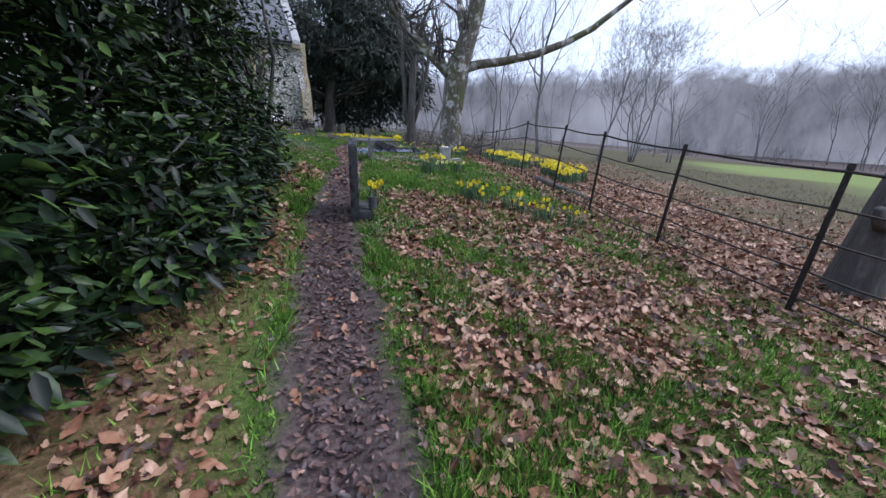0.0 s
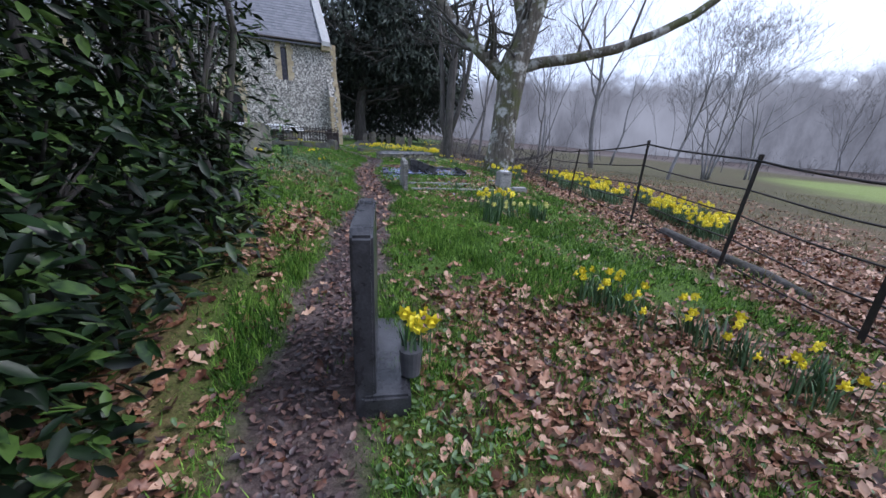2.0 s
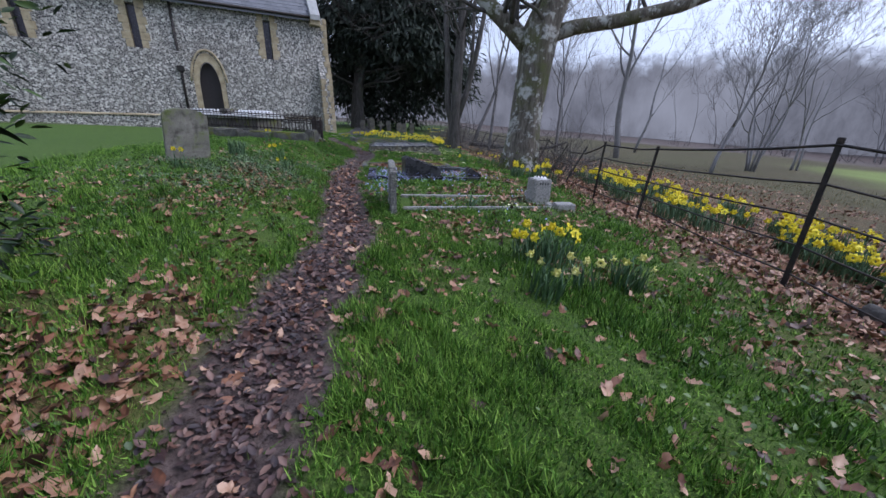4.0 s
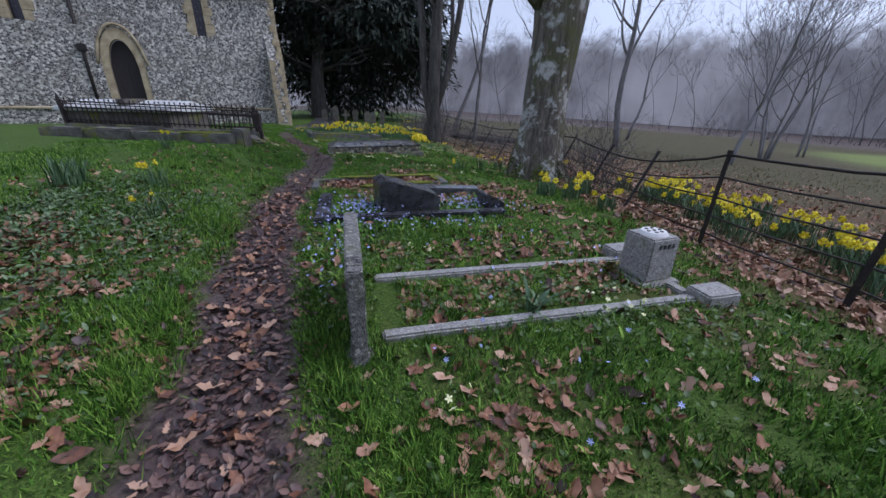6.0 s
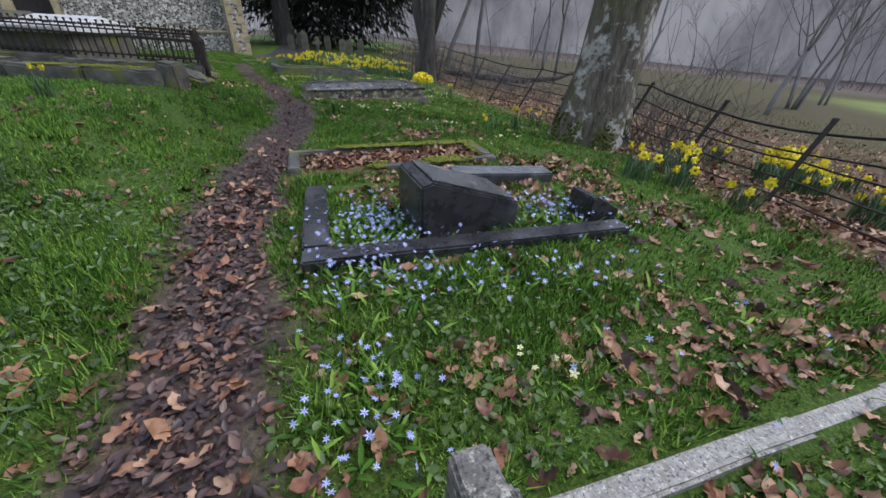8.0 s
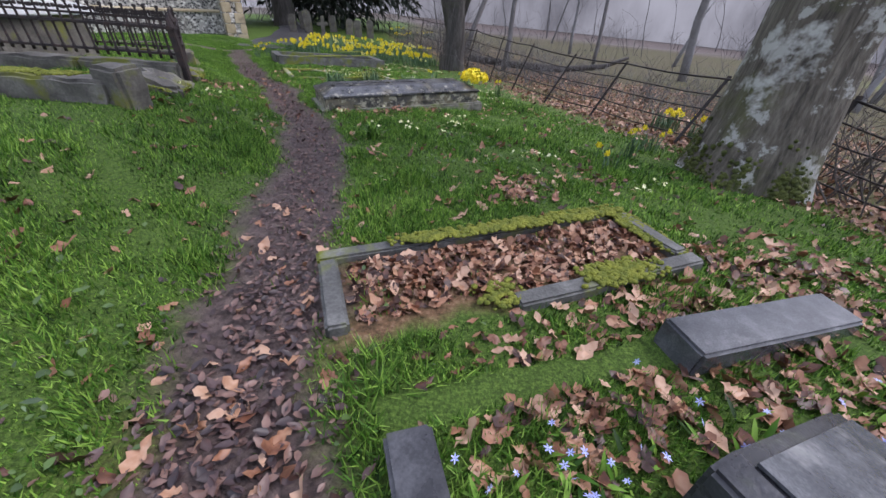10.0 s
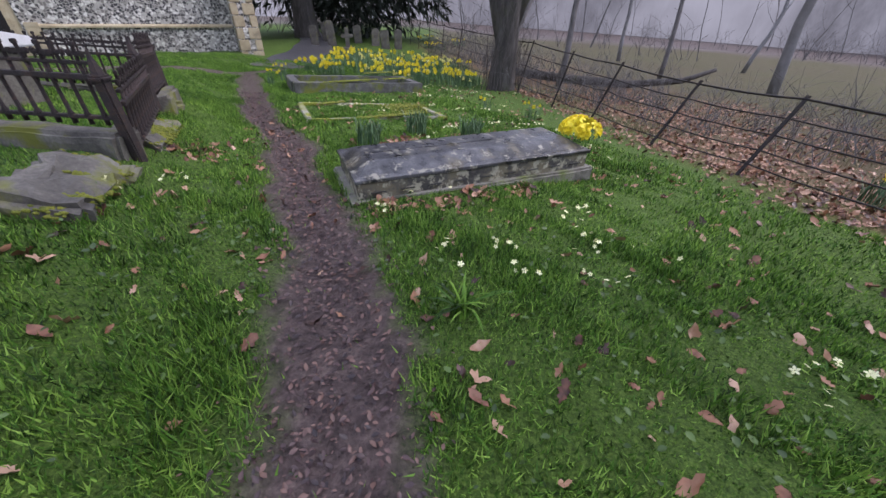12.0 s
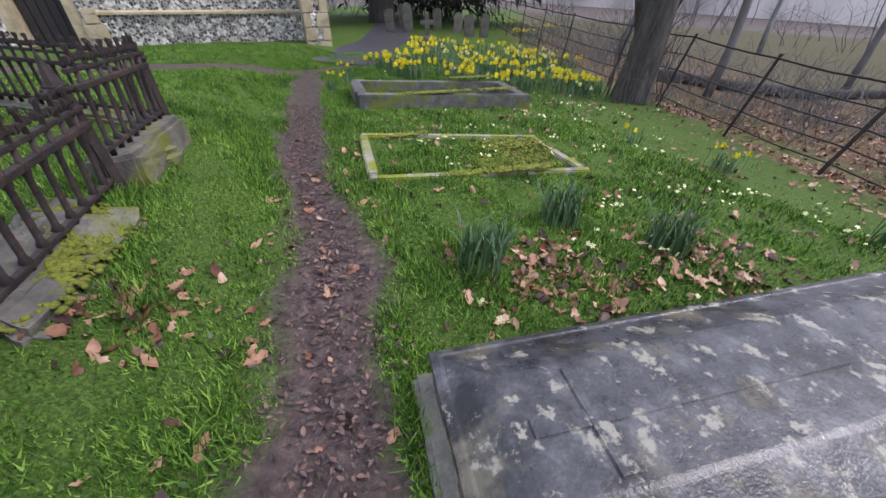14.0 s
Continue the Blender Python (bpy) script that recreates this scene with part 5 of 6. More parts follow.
    tagged(part("moss", smooth(tri_mesh("moss", V, F)), M_DARKMOSS, t, "dark green moss over the roots"), kind="stuff")
    # brambles and suckers at the foot, on the field side
    b = thing("bramble_bush", (0.75, 15.2, gz(0.75, 15.2)), "tangle of bare brown brambles at the oak's foot", "bush")
    ln = []
    for k in range(70):
        a = rng.uniform(0, 6.28)
        grow(rng, Vector((rng.uniform(-0.5, 0.55), rng.uniform(-0.7, 1.0), -0.05)), Vector((math.cos(a) * 0.6, math.sin(a) * 0.6, 1)), rng.uniform(0.5, 1.2), 0.009, 1, ln, -0.05, 0.3, 3, 0.003)
    tagged(part("stems", mesh_of("stems", *tubes([l for _, l in ln], 4)), M_TWIG, b), kind="stuff")


great_oak()


def bare_tree(x, y, height, radius, seed, label, group="bare trees", stems=1, depth=5, split=3, lean=(0, 0), bark=None, up=0.10, shrink=0.55):
    rng = random.Random(seed)
    g = gz(x, y) - 0.1
    out = []
    for k in range(stems):
        a = 2 * math.pi * k / max(stems, 1) + seed
        d = Vector((lean[0] + (0.10 * math.cos(a) if stems > 1 else 0), lean[1] + (0.10 * math.sin(a) if stems > 1 else 0), 1))
        grow(rng, (x + (0.15 * math.cos(a) if stems > 1 else 0), y + (0.15 * math.sin(a) if stems > 1 else 0), g), d, height * rng.uniform(0.75, 0.95), radius, depth, out, up, 0.17, split, 0.0055, shrink)
    # Trees farther off swap dark bark for the haze-paled colours.
    return tree_thing("bare_tree", (x, y, g), label, out, (M_MISTWOOD if x > 4 else M_HAZEWOOD) if y > 22.5 else M_BARKDARK, (M_MISTWOOD if x > 4 else M_HAZEWOOD) if y > 22.5 else M_TWIG, group=group, trunk_depth=depth)


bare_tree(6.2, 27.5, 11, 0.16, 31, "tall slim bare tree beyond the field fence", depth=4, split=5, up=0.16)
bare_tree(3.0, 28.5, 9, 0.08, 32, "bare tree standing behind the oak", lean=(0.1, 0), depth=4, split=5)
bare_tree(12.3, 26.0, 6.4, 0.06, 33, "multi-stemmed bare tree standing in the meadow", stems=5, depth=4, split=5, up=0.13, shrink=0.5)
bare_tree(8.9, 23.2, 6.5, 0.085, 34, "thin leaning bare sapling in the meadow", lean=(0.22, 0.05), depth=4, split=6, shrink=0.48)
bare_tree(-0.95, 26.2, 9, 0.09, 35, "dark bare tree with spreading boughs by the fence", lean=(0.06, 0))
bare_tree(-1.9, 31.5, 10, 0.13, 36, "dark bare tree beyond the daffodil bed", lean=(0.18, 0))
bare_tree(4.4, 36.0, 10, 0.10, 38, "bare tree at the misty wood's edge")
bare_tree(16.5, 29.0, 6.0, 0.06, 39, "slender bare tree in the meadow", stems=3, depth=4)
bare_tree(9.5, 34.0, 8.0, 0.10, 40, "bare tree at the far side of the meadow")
bare_tree(13.6, 9.8, 6.0, 0.09, 41, "thin bare tree at the meadow's edge", depth=4)


def ivy_tree():
    rng = random.Random(5)
    x, y = -2.75, 24.9
    g = gz(x, y) - 0.1
    t = thing("ivy_clad_tree", (x, y, g), "bare tree with brown ivy stems and suckers round its trunk", "tree")
    part("trunk", trunk_mesh([((0, 0, 0), 0.30), ((0.05, 0, 1.5), 0.25), ((0.1, 0.1, 4), 0.22), ((0.2, 0.1, 7), 0.16)], 0.3, 1.0, 16), M_BARKDARK, t)
    for pts in ([((0.0, 0.0, 0.9), 0.17), ((-0.35, 0.1, 2.2), 0.15), ((-0.45, 0.2, 4.4), 0.13), ((-0.75, 0.3, 8.0), 0.08)],
                [((0.05, 0.0, 1.2), 0.16), ((0.55, 0.1, 2.7), 0.14), ((0.95, 0.2, 4.6), 0.12), ((1.5, 0.2, 8.0), 0.07)],
                [((0.6, 0.1, 2.8), 0.10), ((0.75, 0.1, 4.4), 0.08), ((0.7, 0.3, 7.5), 0.05)]):
        part("limb", smooth(mesh_of("limb", *tubes([pts], 10))), M_BARKDARK, t)
    ln = []
    for k in range(36):
        a = rng.uniform(0, 6.28)
        r = rng.uniform(0.28, 0.6)
        grow(rng, Vector((math.cos(a) * r, math.sin(a) * r, 0)), Vector((-math.cos(a) * 0.15, -math.sin(a) * 0.15, 1)), rng.uniform(0.6, 1.8), 0.012, 1, ln, 0.05, 0.14, 4, 0.004)
    tagged(part("undergrowth", mesh_of("undergrowth", *tubes([l for _, l in ln], 4)), M_TWIG, t), kind="stuff")
    out = []
    for k in range(10):
        grow(rng, Vector((0.15, 0.1, rng.uniform(3.5, 7))), Vector((rng.uniform(-1, 1), rng.uniform(-1, 1), 0.6)), 2.6, 0.07, 3, out, 0.08, 0.2, 3, 0.005)
    tagged(part("branches", smooth(mesh_of("branches", *tubes([l for _, l in out], 5))), M_BARKDARK, t), kind="stuff")


ivy_tree()


def meadow_trunk():
    """Trunk just over the fence, with a knot."""
    x, y = 4.15, 3.55
    g = gz(x, y) - 0.1
    t = thing("tree_trunk", (x, y, g), "dark tree trunk with a stubby knot beyond the fence", "tree")
    part("trunk", trunk_mesh([((0, 0, 0), 0.22), ((0.12, 0.02, 0.8), 0.20), ((0.35, 0.05, 1.8), 0.2), ((0.6, 0.1, 3.4), 0.18), ((0.9, 0.2, 5.5), 0.12)], 0.12, 3.0, 18), M_BARKDARK, t)
    part("knot", smooth(mesh_of("knot", *tubes([[((-0.05, -0.1, 0.84), 0.07), ((-0.2, -0.18, 0.92), 0.055), ((-0.26, -0.2, 1.02), 0.04)]], 8))), M_BARKDARK, t, "broken branch stub")
    rng = random.Random(12)
    out = []
    for k in range(7):
        grow(rng, Vector((0.7 + 0.03 * k, 0.1, 3.2 + 0.3 * k)), Vector((rng.uniform(-1, 0.6), rng.uniform(-0.5, 1), 0.25)), 2.4, 0.04, 2, out, -0.02, 0.2, 3, 0.004)
    tagged(part("branches", smooth(mesh_of("branches", *tubes([l for _, l in out], 5))), M_BARKDARK, t), kind="stuff")


meadow_trunk()


def far_wood():
    """Bare woodland at the meadow's far side and behind the church: too many stems to count."""
    rng = random.Random(77)
    out = []
    for k in range(44):
        a = rng.uniform(-0.75, 1.45)
        r = rng.uniform(38, 62)
        x, y = r * math.sin(a), 6 + r * math.cos(a)
        if x - fence_x(y) > 4 and r < 52 and a > 0.35:
            r = rng.uniform(52, 64)
            x, y = r * math.sin(a), 6 + r * math.cos(a)
        h = rng.uniform(6, 11)
        grow(rng, (x, y, gz(x, y) - 0.2), Vector((rng.uniform(-0.1, 0.1), rng.uniform(-0.1, 0.1), 1)), h, rng.uniform(0.04, 0.085), 3, out, 0.08, 0.19, 5, 0.010, 0.5)
    for k in range(3):
        a = rng.uniform(-0.15, 0.62)
        r = rng.uniform(30, 46)
        x, y = r * math.sin(a), 6 + r * math.cos(a)
        grow(rng, (x, y, gz(x, y) - 0.2), Vector((rng.uniform(-0.12, 0.12), rng.uniform(-0.1, 0.1), 1)), rng.uniform(5, 8.5), rng.uniform(0.03, 0.06), 4, out, 0.08, 0.2, 3, 0.007, 0.5)
    # Stems greyed in base colour to stand for haze.
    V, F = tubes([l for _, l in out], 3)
    tagged(part("far_woodland", mesh_of("far_woodland", V, F), M_HAZEWOOD), "bare winter woodland beyond the meadow, greyed to look hazy", "woodland", kind="stuff")
    out = []
    for k in range(80):
        a = rng.uniform(-0.5, 1.4)
        r = rng.uniform(33, 50) if a < 0.3 else rng.uniform(48, 58)
        x, y = r * math.sin(a), 6 + r * math.cos(a)
        for _ in range(5):
            grow(rng, (x + rng.uniform(-0.6, 0.6), y + rng.uniform(-0.6, 0.6), gz(x, y) - 0.1), Vector((rng.uniform(-0.5, 0.5), rng.uniform(-0.5, 0.5), 1)), rng.uniform(0.8, 2.2), 0.022, 1, out, 0.0, 0.4, 4, 0.01)
    for k in range(110):
        y = rng.uniform(19.5, 33)
        x = fence_x(y) + rng.uniform(0.2, 3.5) + (1.0 if y < 23 else 0)
        for _ in range(7):
            grow(rng, (x + rng.uniform(-0.3, 0.3), y + rng.uniform(-0.3, 0.3), gz(x, y) - 0.05), Vector((rng.uniform(-0.7, 0.7), rng.uniform(-0.7, 0.7), 1)), rng.uniform(0.3, 0.9), 0.009, 1, out, -0.02, 0.25, 3, 0.004)
    # Scrub takes the same haze-greyed colour.
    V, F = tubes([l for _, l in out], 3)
    tagged(part("far_undergrowth", mesh_of("far_undergrowth", V, F), M_HAZEWOOD), "brown scrub along the wood's edge, greyed to look hazy", "scrub", kind="stuff")


far_wood()


def leaf_shape(l, w, bend=0.12):
    """A folded pointed leaf along y: vertices and triangles."""
    v = [(0, 0, 0), (-w * 0.42, l * 0.3, 0.10 * w), (0, l * 0.35, -0.10 * w), (w * 0.42, l * 0.3, 0.10 * w), (-w * 0.40, l * 0.65, 0.04 * w - bend * l * 0.3), (0, l * 0.68, -0.12 * w - bend * l * 0.35), (w * 0.40, l * 0.65, 0.04 * w - bend * l * 0.3), (0, l, -bend * l)]
    f = [(0, 2, 1), (0, 3, 2), (1, 2, 5), (1, 5, 4), (2, 3, 6), (2, 6, 5), (4, 5, 7), (5, 6, 7)]
    return v, f


def crown(rng, blobs, count, size, shape, droop=0.2, inner=0.55):
    """Leaves through the outer shell of lumpy ellipsoids; blobs: (centre, radii)."""
    vol = np.array([r[0] * r[1] + r[1] * r[2] + r[0] * r[2] for _, r in blobs])
    which = rng.choice(len(blobs), count, p=vol / vol.sum())
    d = rng.normal(size=(count, 3))
    d /= np.linalg.norm(d, axis=1, keepdims=True)
    C, Rr = np.array([b[0] for b in blobs])[which], np.array([b[1] for b in blobs])[which]
    lump = 1 + 0.20 * np.sin(d[:, 0] * 6 + C[:, 1]) * np.sin(d[:, 1] * 5 + C[:, 0] * 2) + 0.16 * np.sin(d[:, 2] * 9 + d[:, 0] * 7 + C[:, 0])
    k = (inner + (1 - inner) * rng.random(count) ** 0.5) * lump
    P = C + d * Rr * k[:, None]
    yaw = np.arctan2(-d[:, 0], d[:, 1]) + rng.normal(0, 0.7, count)
    pitch = rng.normal(0.15, 0.5, count) - droop
    R = turns(yaw, pitch, rng.normal(0, 0.5, count))
    return scatter(*shape, P, R, size * rng.uniform(0.6, 1.25, count)), P


def evergreen_bush(at, blobs, count, size, seed, label, name="laurel_bush", mat=None, leaf=(1.0, 0.37)):
    rng = np.random.default_rng(seed)
    rr = random.Random(seed)
    o = np.array([at[0], at[1], gz(at[0], at[1])])
    t = thing(name, tuple(o), label, "bush", "evergreen bushes")
    (V, F), P = crown(rng, blobs, count, size, leaf_shape(*leaf))
    low = np.repeat(V.reshape(-1, 8, 3)[:, :, 2].min(1) > gz(at[0], at[1]) - 0.05, 8)
    keepf = low[F[:, 0]]
    V = V - o
    tagged(part("foliage", tri_mesh("foliage", V, F[keepf]), mat or M_LAUREL, t, "dark glossy evergreen leaves"), kind="stuff")
    lines = []
    for c, r in blobs:
        for _ in range(5):
            a = Vector((c[0] + rr.uniform(-0.3, 0.3) - o[0], c[1] + rr.uniform(-0.3, 0.3) - o[1], -0.1))
            b = Vector((c[0] + rr.uniform(-0.45, 0.45) * r[0] - o[0], c[1] + rr.uniform(-0.45, 0.45) * r[1] - o[1], c[2] + rr.uniform(-0.2, 0.8) * r[2] - o[2]))
            m = a.lerp(b, 0.5) + Vector((rr.uniform(-0.2, 0.2), rr.uniform(-0.2, 0.2), 0.15))
            lines.append([(a, 0.045), (m, 0.03), (b, 0.012)])
            for _ in range(3):
                e = m.lerp(b, rr.random()) + Vector((rr.uniform(-0.35, 0.35), rr.uniform(-0.35, 0.35), rr.uniform(-0.1, 0.4)))
                lines.append([(m.lerp(b, 0.3), 0.014), (e, 0.006)])
    tagged(part("stems", smooth(mesh_of("stems", *tubes(lines, 5))), M_BARKDARK, t), kind="stuff")
    return t


evergreen_bush((-2.8, 1.6), [((-2.55, 1.0, 0.5), (0.95, 1.5, 0.95)), ((-2.4, 2.6, 0.42), (0.75, 0.9, 0.75)), ((-3.1, 2.4, 1.4), (0.95, 1.5, 1.2)), ((-2.7, 3.7, 0.5), (0.7, 0.8, 0.75)), ((-2.0, 2.3, 0.2), (0.5, 1.3, 0.5)), ((-1.85, 0.6, 0.2), (0.45, 1.0, 0.45))], 24000, 0.135, 1, "dense dark laurel bush beside the path")
evergreen_bush((-3.4, 4.8), [((-3.1, 4.6, 0.8), (0.85, 1.0, 1.0)), ((-3.3, 5.6, 0.7), (0.8, 0.9, 0.9)), ((-3.6, 4.5, 2.3), (1.0, 1.5, 1.3)), ((-3.6, 4.8, 3.9), (1.1, 1.7, 1.4))], 19000, 0.13, 2, "dark rhododendron leaning toward the path")
evergreen_bush((-4.2, 7.0), [((-3.95, 6.7, 0.8), (0.7, 0.8, 0.9)), ((-4.25, 7.0, 2.2), (0.9, 1.0, 1.1)), ((-4.35, 6.9, 3.7), (1.1, 1.1, 1.2)), ((-5.0, 6.6, 1.2), (1.0, 0.9, 1.3)), ((-4.6, 6.9, 5.0), (1.2, 1.2, 1.0)), ((-3.15, 6.2, 1.5), (0.68, 0.6, 0.95)), ((-3.3, 6.2, 2.8), (0.8, 0.65, 1.1)), ((-3.7, 6.2, 4.0), (0.9, 0.7, 1.0))], 13000, 0.10, 3, "thin tall evergreen shrub with the church behind")
evergreen_bush((-4.6, 0.6), [((-4.6, 0.8, 1.9), (1.4, 2.2, 1.9)), ((-5.6, 3.2, 2.2), (1.5, 2.0, 2.1)), ((-4.6, 2.8, 4.2), (1.6, 2.4, 1.7)), ((-5.6, 5.2, 3.2), (1.2, 1.6, 2.2))], 14000, 0.18, 4, "tall dark evergreen thicket behind the laurel")
evergreen_bush((-3.0, -1.4), [((-2.9, -1.4, 0.9), (1.2, 1.4, 1.2)), ((-3.6, -1.0, 2.6), (1.4, 1.6, 1.5)), ((-4.0, 0.2, 4.0), (1.4, 1.6, 1.3))], 5000, 0.2, 5, "dark laurel bush behind the start of the path")


SPRAY = ([(0, 0, 0), (-0.12, 0.5, -0.08), (0.12, 0.5, -0.08), (0, 1.0, -0.34)], [(0, 2, 1), (1, 2, 3)])


def yew_tree():
    rng = np.random.default_rng(8)
    x, y = -9.6, 36.5
    g = gz(x, y)
    t = thing("yew_tree", (x, y, g), "huge dark yew with sweeping boughs beside the church", "tree")
    blobs = [((-9.0, 36.8, 6.5), (5.0, 4.2, 2.6)), ((-11.2, 36.5, 9.0), (4.2, 4.0, 3.5)), ((-7.6, 36.0, 9.5), (3.4, 3.4, 3.2)), ((-6.3, 36.5, 5.6), (2.6, 2.6, 1.5)), ((-8.5, 39.5, 4.2), (5.5, 2.5, 3.6)), ((-10.5, 38.8, 3.0), (4.5, 2.0, 3.0)), ((-9.4, 36.5, 12.2), (3.2, 3.2, 2.6)), ((-4.9, 37.0, 8.2), (2.6, 2.6, 2.4)), ((-4.6, 38.0, 4.6), (2.4, 2.0, 1.6)), ((-13.5, 37, 6), (3, 3, 4))]
    (V, F), P = crown(rng, blobs, 48000, 0.58, SPRAY, 0.5, 0.4)
    tagged(part("foliage", tri_mesh("foliage", V - np.array([x, y, g]), F), M_YEW, t, "dark yew sprays"), kind="stuff")
    part("trunk", trunk_mesh([((-1.6, -1.5, -0.1), 0.55), ((-1.6, -1.5, 2.5), 0.42), ((-1.2, -0.9, 6), 0.34), ((-0.8, 0, 10), 0.2)], 0.3, 1.5, 18), M_BARKDARK, t)
    rr = random.Random(9)
    out = []
    for k in range(26):
        a = rr.uniform(0, 6.28)
        grow(rr, Vector((-1.4, -1.1, rr.uniform(2.4, 9))), Vector((math.cos(a), math.sin(a), 0.25)), rr.uniform(3, 5), 0.11, 2, out, -0.01, 0.15, 3, 0.01)
    tagged(part("boughs", smooth(mesh_of("boughs", *tubes([l for _, l in out], 5))), M_BARKDARK, t), kind="stuff")


yew_tree()


def logs():
    for pts, label in (([((-2.0, 27.9, 0.1), 0.13), ((-0.4, 27.1, 0.12), 0.13), ((1.2, 26.5, 0.14), 0.11), ((2.4, 26.0, 0.4), 0.08), ((3.1, 25.8, 0.75), 0.05)], "long dark fallen bough lying beyond the fence"),
                       ([((1.95, 8.35, 0.06), 0.07), ((2.15, 7.6, 0.03), 0.075), ((2.35, 6.9, 0.03), 0.07), ((2.42, 6.45, 0.02), 0.05)], "mossy fallen branch lying in leaves under the fence")):
        x, y = pts[0][0][0], pts[0][0][1]
        rel = [((p[0], p[1], p[2] + gz(p[0], p[1])), r) for p, r in pts]
        o = part("fallen_branch", smooth(mesh_of("fallen_branch", *tubes([rel], 9))), M_BARKDARK)
        tagged(o, label, "branch")


logs()


# ---------------- flowers ----------------
def strap_leaves(rng, n, height, spread_r, lean=0.35, w=0.012):
    V, F = [], []
    for _ in range(n):
        a, r = rng.uniform(0, 6.28), spread_r * math.sqrt(rng.random())
        x, y = r * math.cos(a), r * math.sin(a)
        ya = rng.uniform(0, 6.28)
        h = height * rng.uniform(0.7, 1.15)
        ln = lean * rng.uniform(0.2, 1.4)
        b = len(V)
        sx, sy = -math.sin(ya) * w / 2, math.cos(ya) * w / 2
        for k, (q, ww) in enumerate(((0, 0.9), (0.45, 1.0), (0.8, 0.8))):
            ox, oy = math.cos(ya) * ln * h * q * q, math.sin(ya) * ln * h * q * q
            z = h * (q - 0.25 * ln * q * q) - (0.02 if k == 0 else 0)
            V += [(x + ox - sx * ww, y + oy - sy * ww, z), (x + ox + sx * ww, y + oy + sy * ww, z)]
        V.append((x + math.cos(ya) * ln * h, y + math.sin(ya) * ln * h, h * (1 - 0.3 * ln)))
        F += [(b, b + 1, b + 3, b + 2), (b + 2, b + 3, b + 5, b + 4), (b + 4, b + 5, b + 6)]
    return mesh_of("leaves", V, F)


def daffodil_head():
    """Six petals round a frilled trumpet, facing along +x."""
    V, F = [], []
    for k in range(6):
        a = k * math.pi / 3 + (0.1 if k % 2 else 0)
        c, s = math.cos(a), math.sin(a)
        b = len(V)
        for r, w, x in ((0.008, 0.006, 0.0), (0.024, 0.014, 0.004 + 0.003 * (k % 2)), (0.04, 0.002, -0.004)):
            V += [(x, c * r - s * w, s * r + c * w), (x, c * r + s * w, s * r - c * w)]
        F += [(b, b + 1, b + 3, b + 2), (b + 2, b + 3, b + 5, b + 4)]
    b = len(V)
    n = 10
    for x, r in ((0.0, 0.009), (0.016, 0.010), (0.027, 0.016)):
        for k in range(n):
            a = 2 * math.pi * k / n
            rr = r * (1.12 if (k % 2 and x > 0.02) else 1)
            V.append((x, rr * math.cos(a), rr * math.sin(a)))
    for i in range(2):
        for k in range(n):
            F.append((b + i * n + k, b + i * n + (k + 1) % n, b + (i + 1) * n + (k + 1) % n, b + (i + 1) * n + k))
    return mesh_of("flower", V, F)


HEAD, HEADPALE = daffodil_head(), daffodil_head()
HEAD.materials.append(M_DAF)
HEADPALE.materials.append(M_DAFPALE)
STEM = mesh_of("stem", *tubes([[((0, 0, -0.02), 0.004), ((0, 0, 0.5), 0.0035), ((0, 0, 0.96), 0.003), ((0.015, 0, 1.0), 0.003)]], 4))
STEM.materials.append(M_DAFLEAF)


def clump(seed, flowers, height=0.30, radius=0.14, leaves=36, head=None, size=1.25, name="daffodil_clump", label="clump of yellow daffodils with grey-green strap leaves", lift=0.0):
    rng = random.Random(seed)
    t = thing(name, (0, 0, 0), label, "daffodils", "daffodil clumps")
    part("leaves", strap_leaves(rng, leaves, height, radius), M_DAFLEAF, t)
    for k in range(flowers):
        a, r = rng.uniform(0, 6.28), (radius + 0.06) * math.sqrt(rng.random())
        h = height * rng.uniform(0.85, 1.2)
        x, y = r * math.cos(a), r * math.sin(a)
        s = new("stem", STEM)
        s.parent = t
        yaw = rng.uniform(-2.6, -0.5) if rng.random() < 0.7 else rng.uniform(0, 6.28)
        s.matrix_basis = Matrix.Translation((x, y, 0)) @ Matrix.Rotation(yaw, 4, 'Z') @ Matrix.Diagonal((1, 1, h, 1))
        f = new("flower", head or HEAD)
        f.parent = t
        f.matrix_basis = Matrix.Translation((x + 0.015 * math.cos(yaw), y + 0.015 * math.sin(yaw), h)) @ Matrix.Rotation(yaw, 4, 'Z') @ Matrix.Rotation(rng.uniform(-0.3, 0.5), 4, 'Y') @ Matrix.Diagonal((size, size, size, 1))
    return t


def plant(kinds, spots, seed):
    """Set the first plants of a kind where they grow, and copies of them at the other spots."""
    rng = random.Random(seed)
    used = set()
    for i, (x, y) in enumerate(spots):
        k = i % len(kinds)
        m = pose(x, y, gz(x, y), rng.uniform(-5, 5), rng.uniform(-5, 5), rng.uniform(-35, 35))
        if k in used:
            copy_thing(kinds[k], m)
        else:
            used.add(k)
            kinds[k].matrix_basis = m


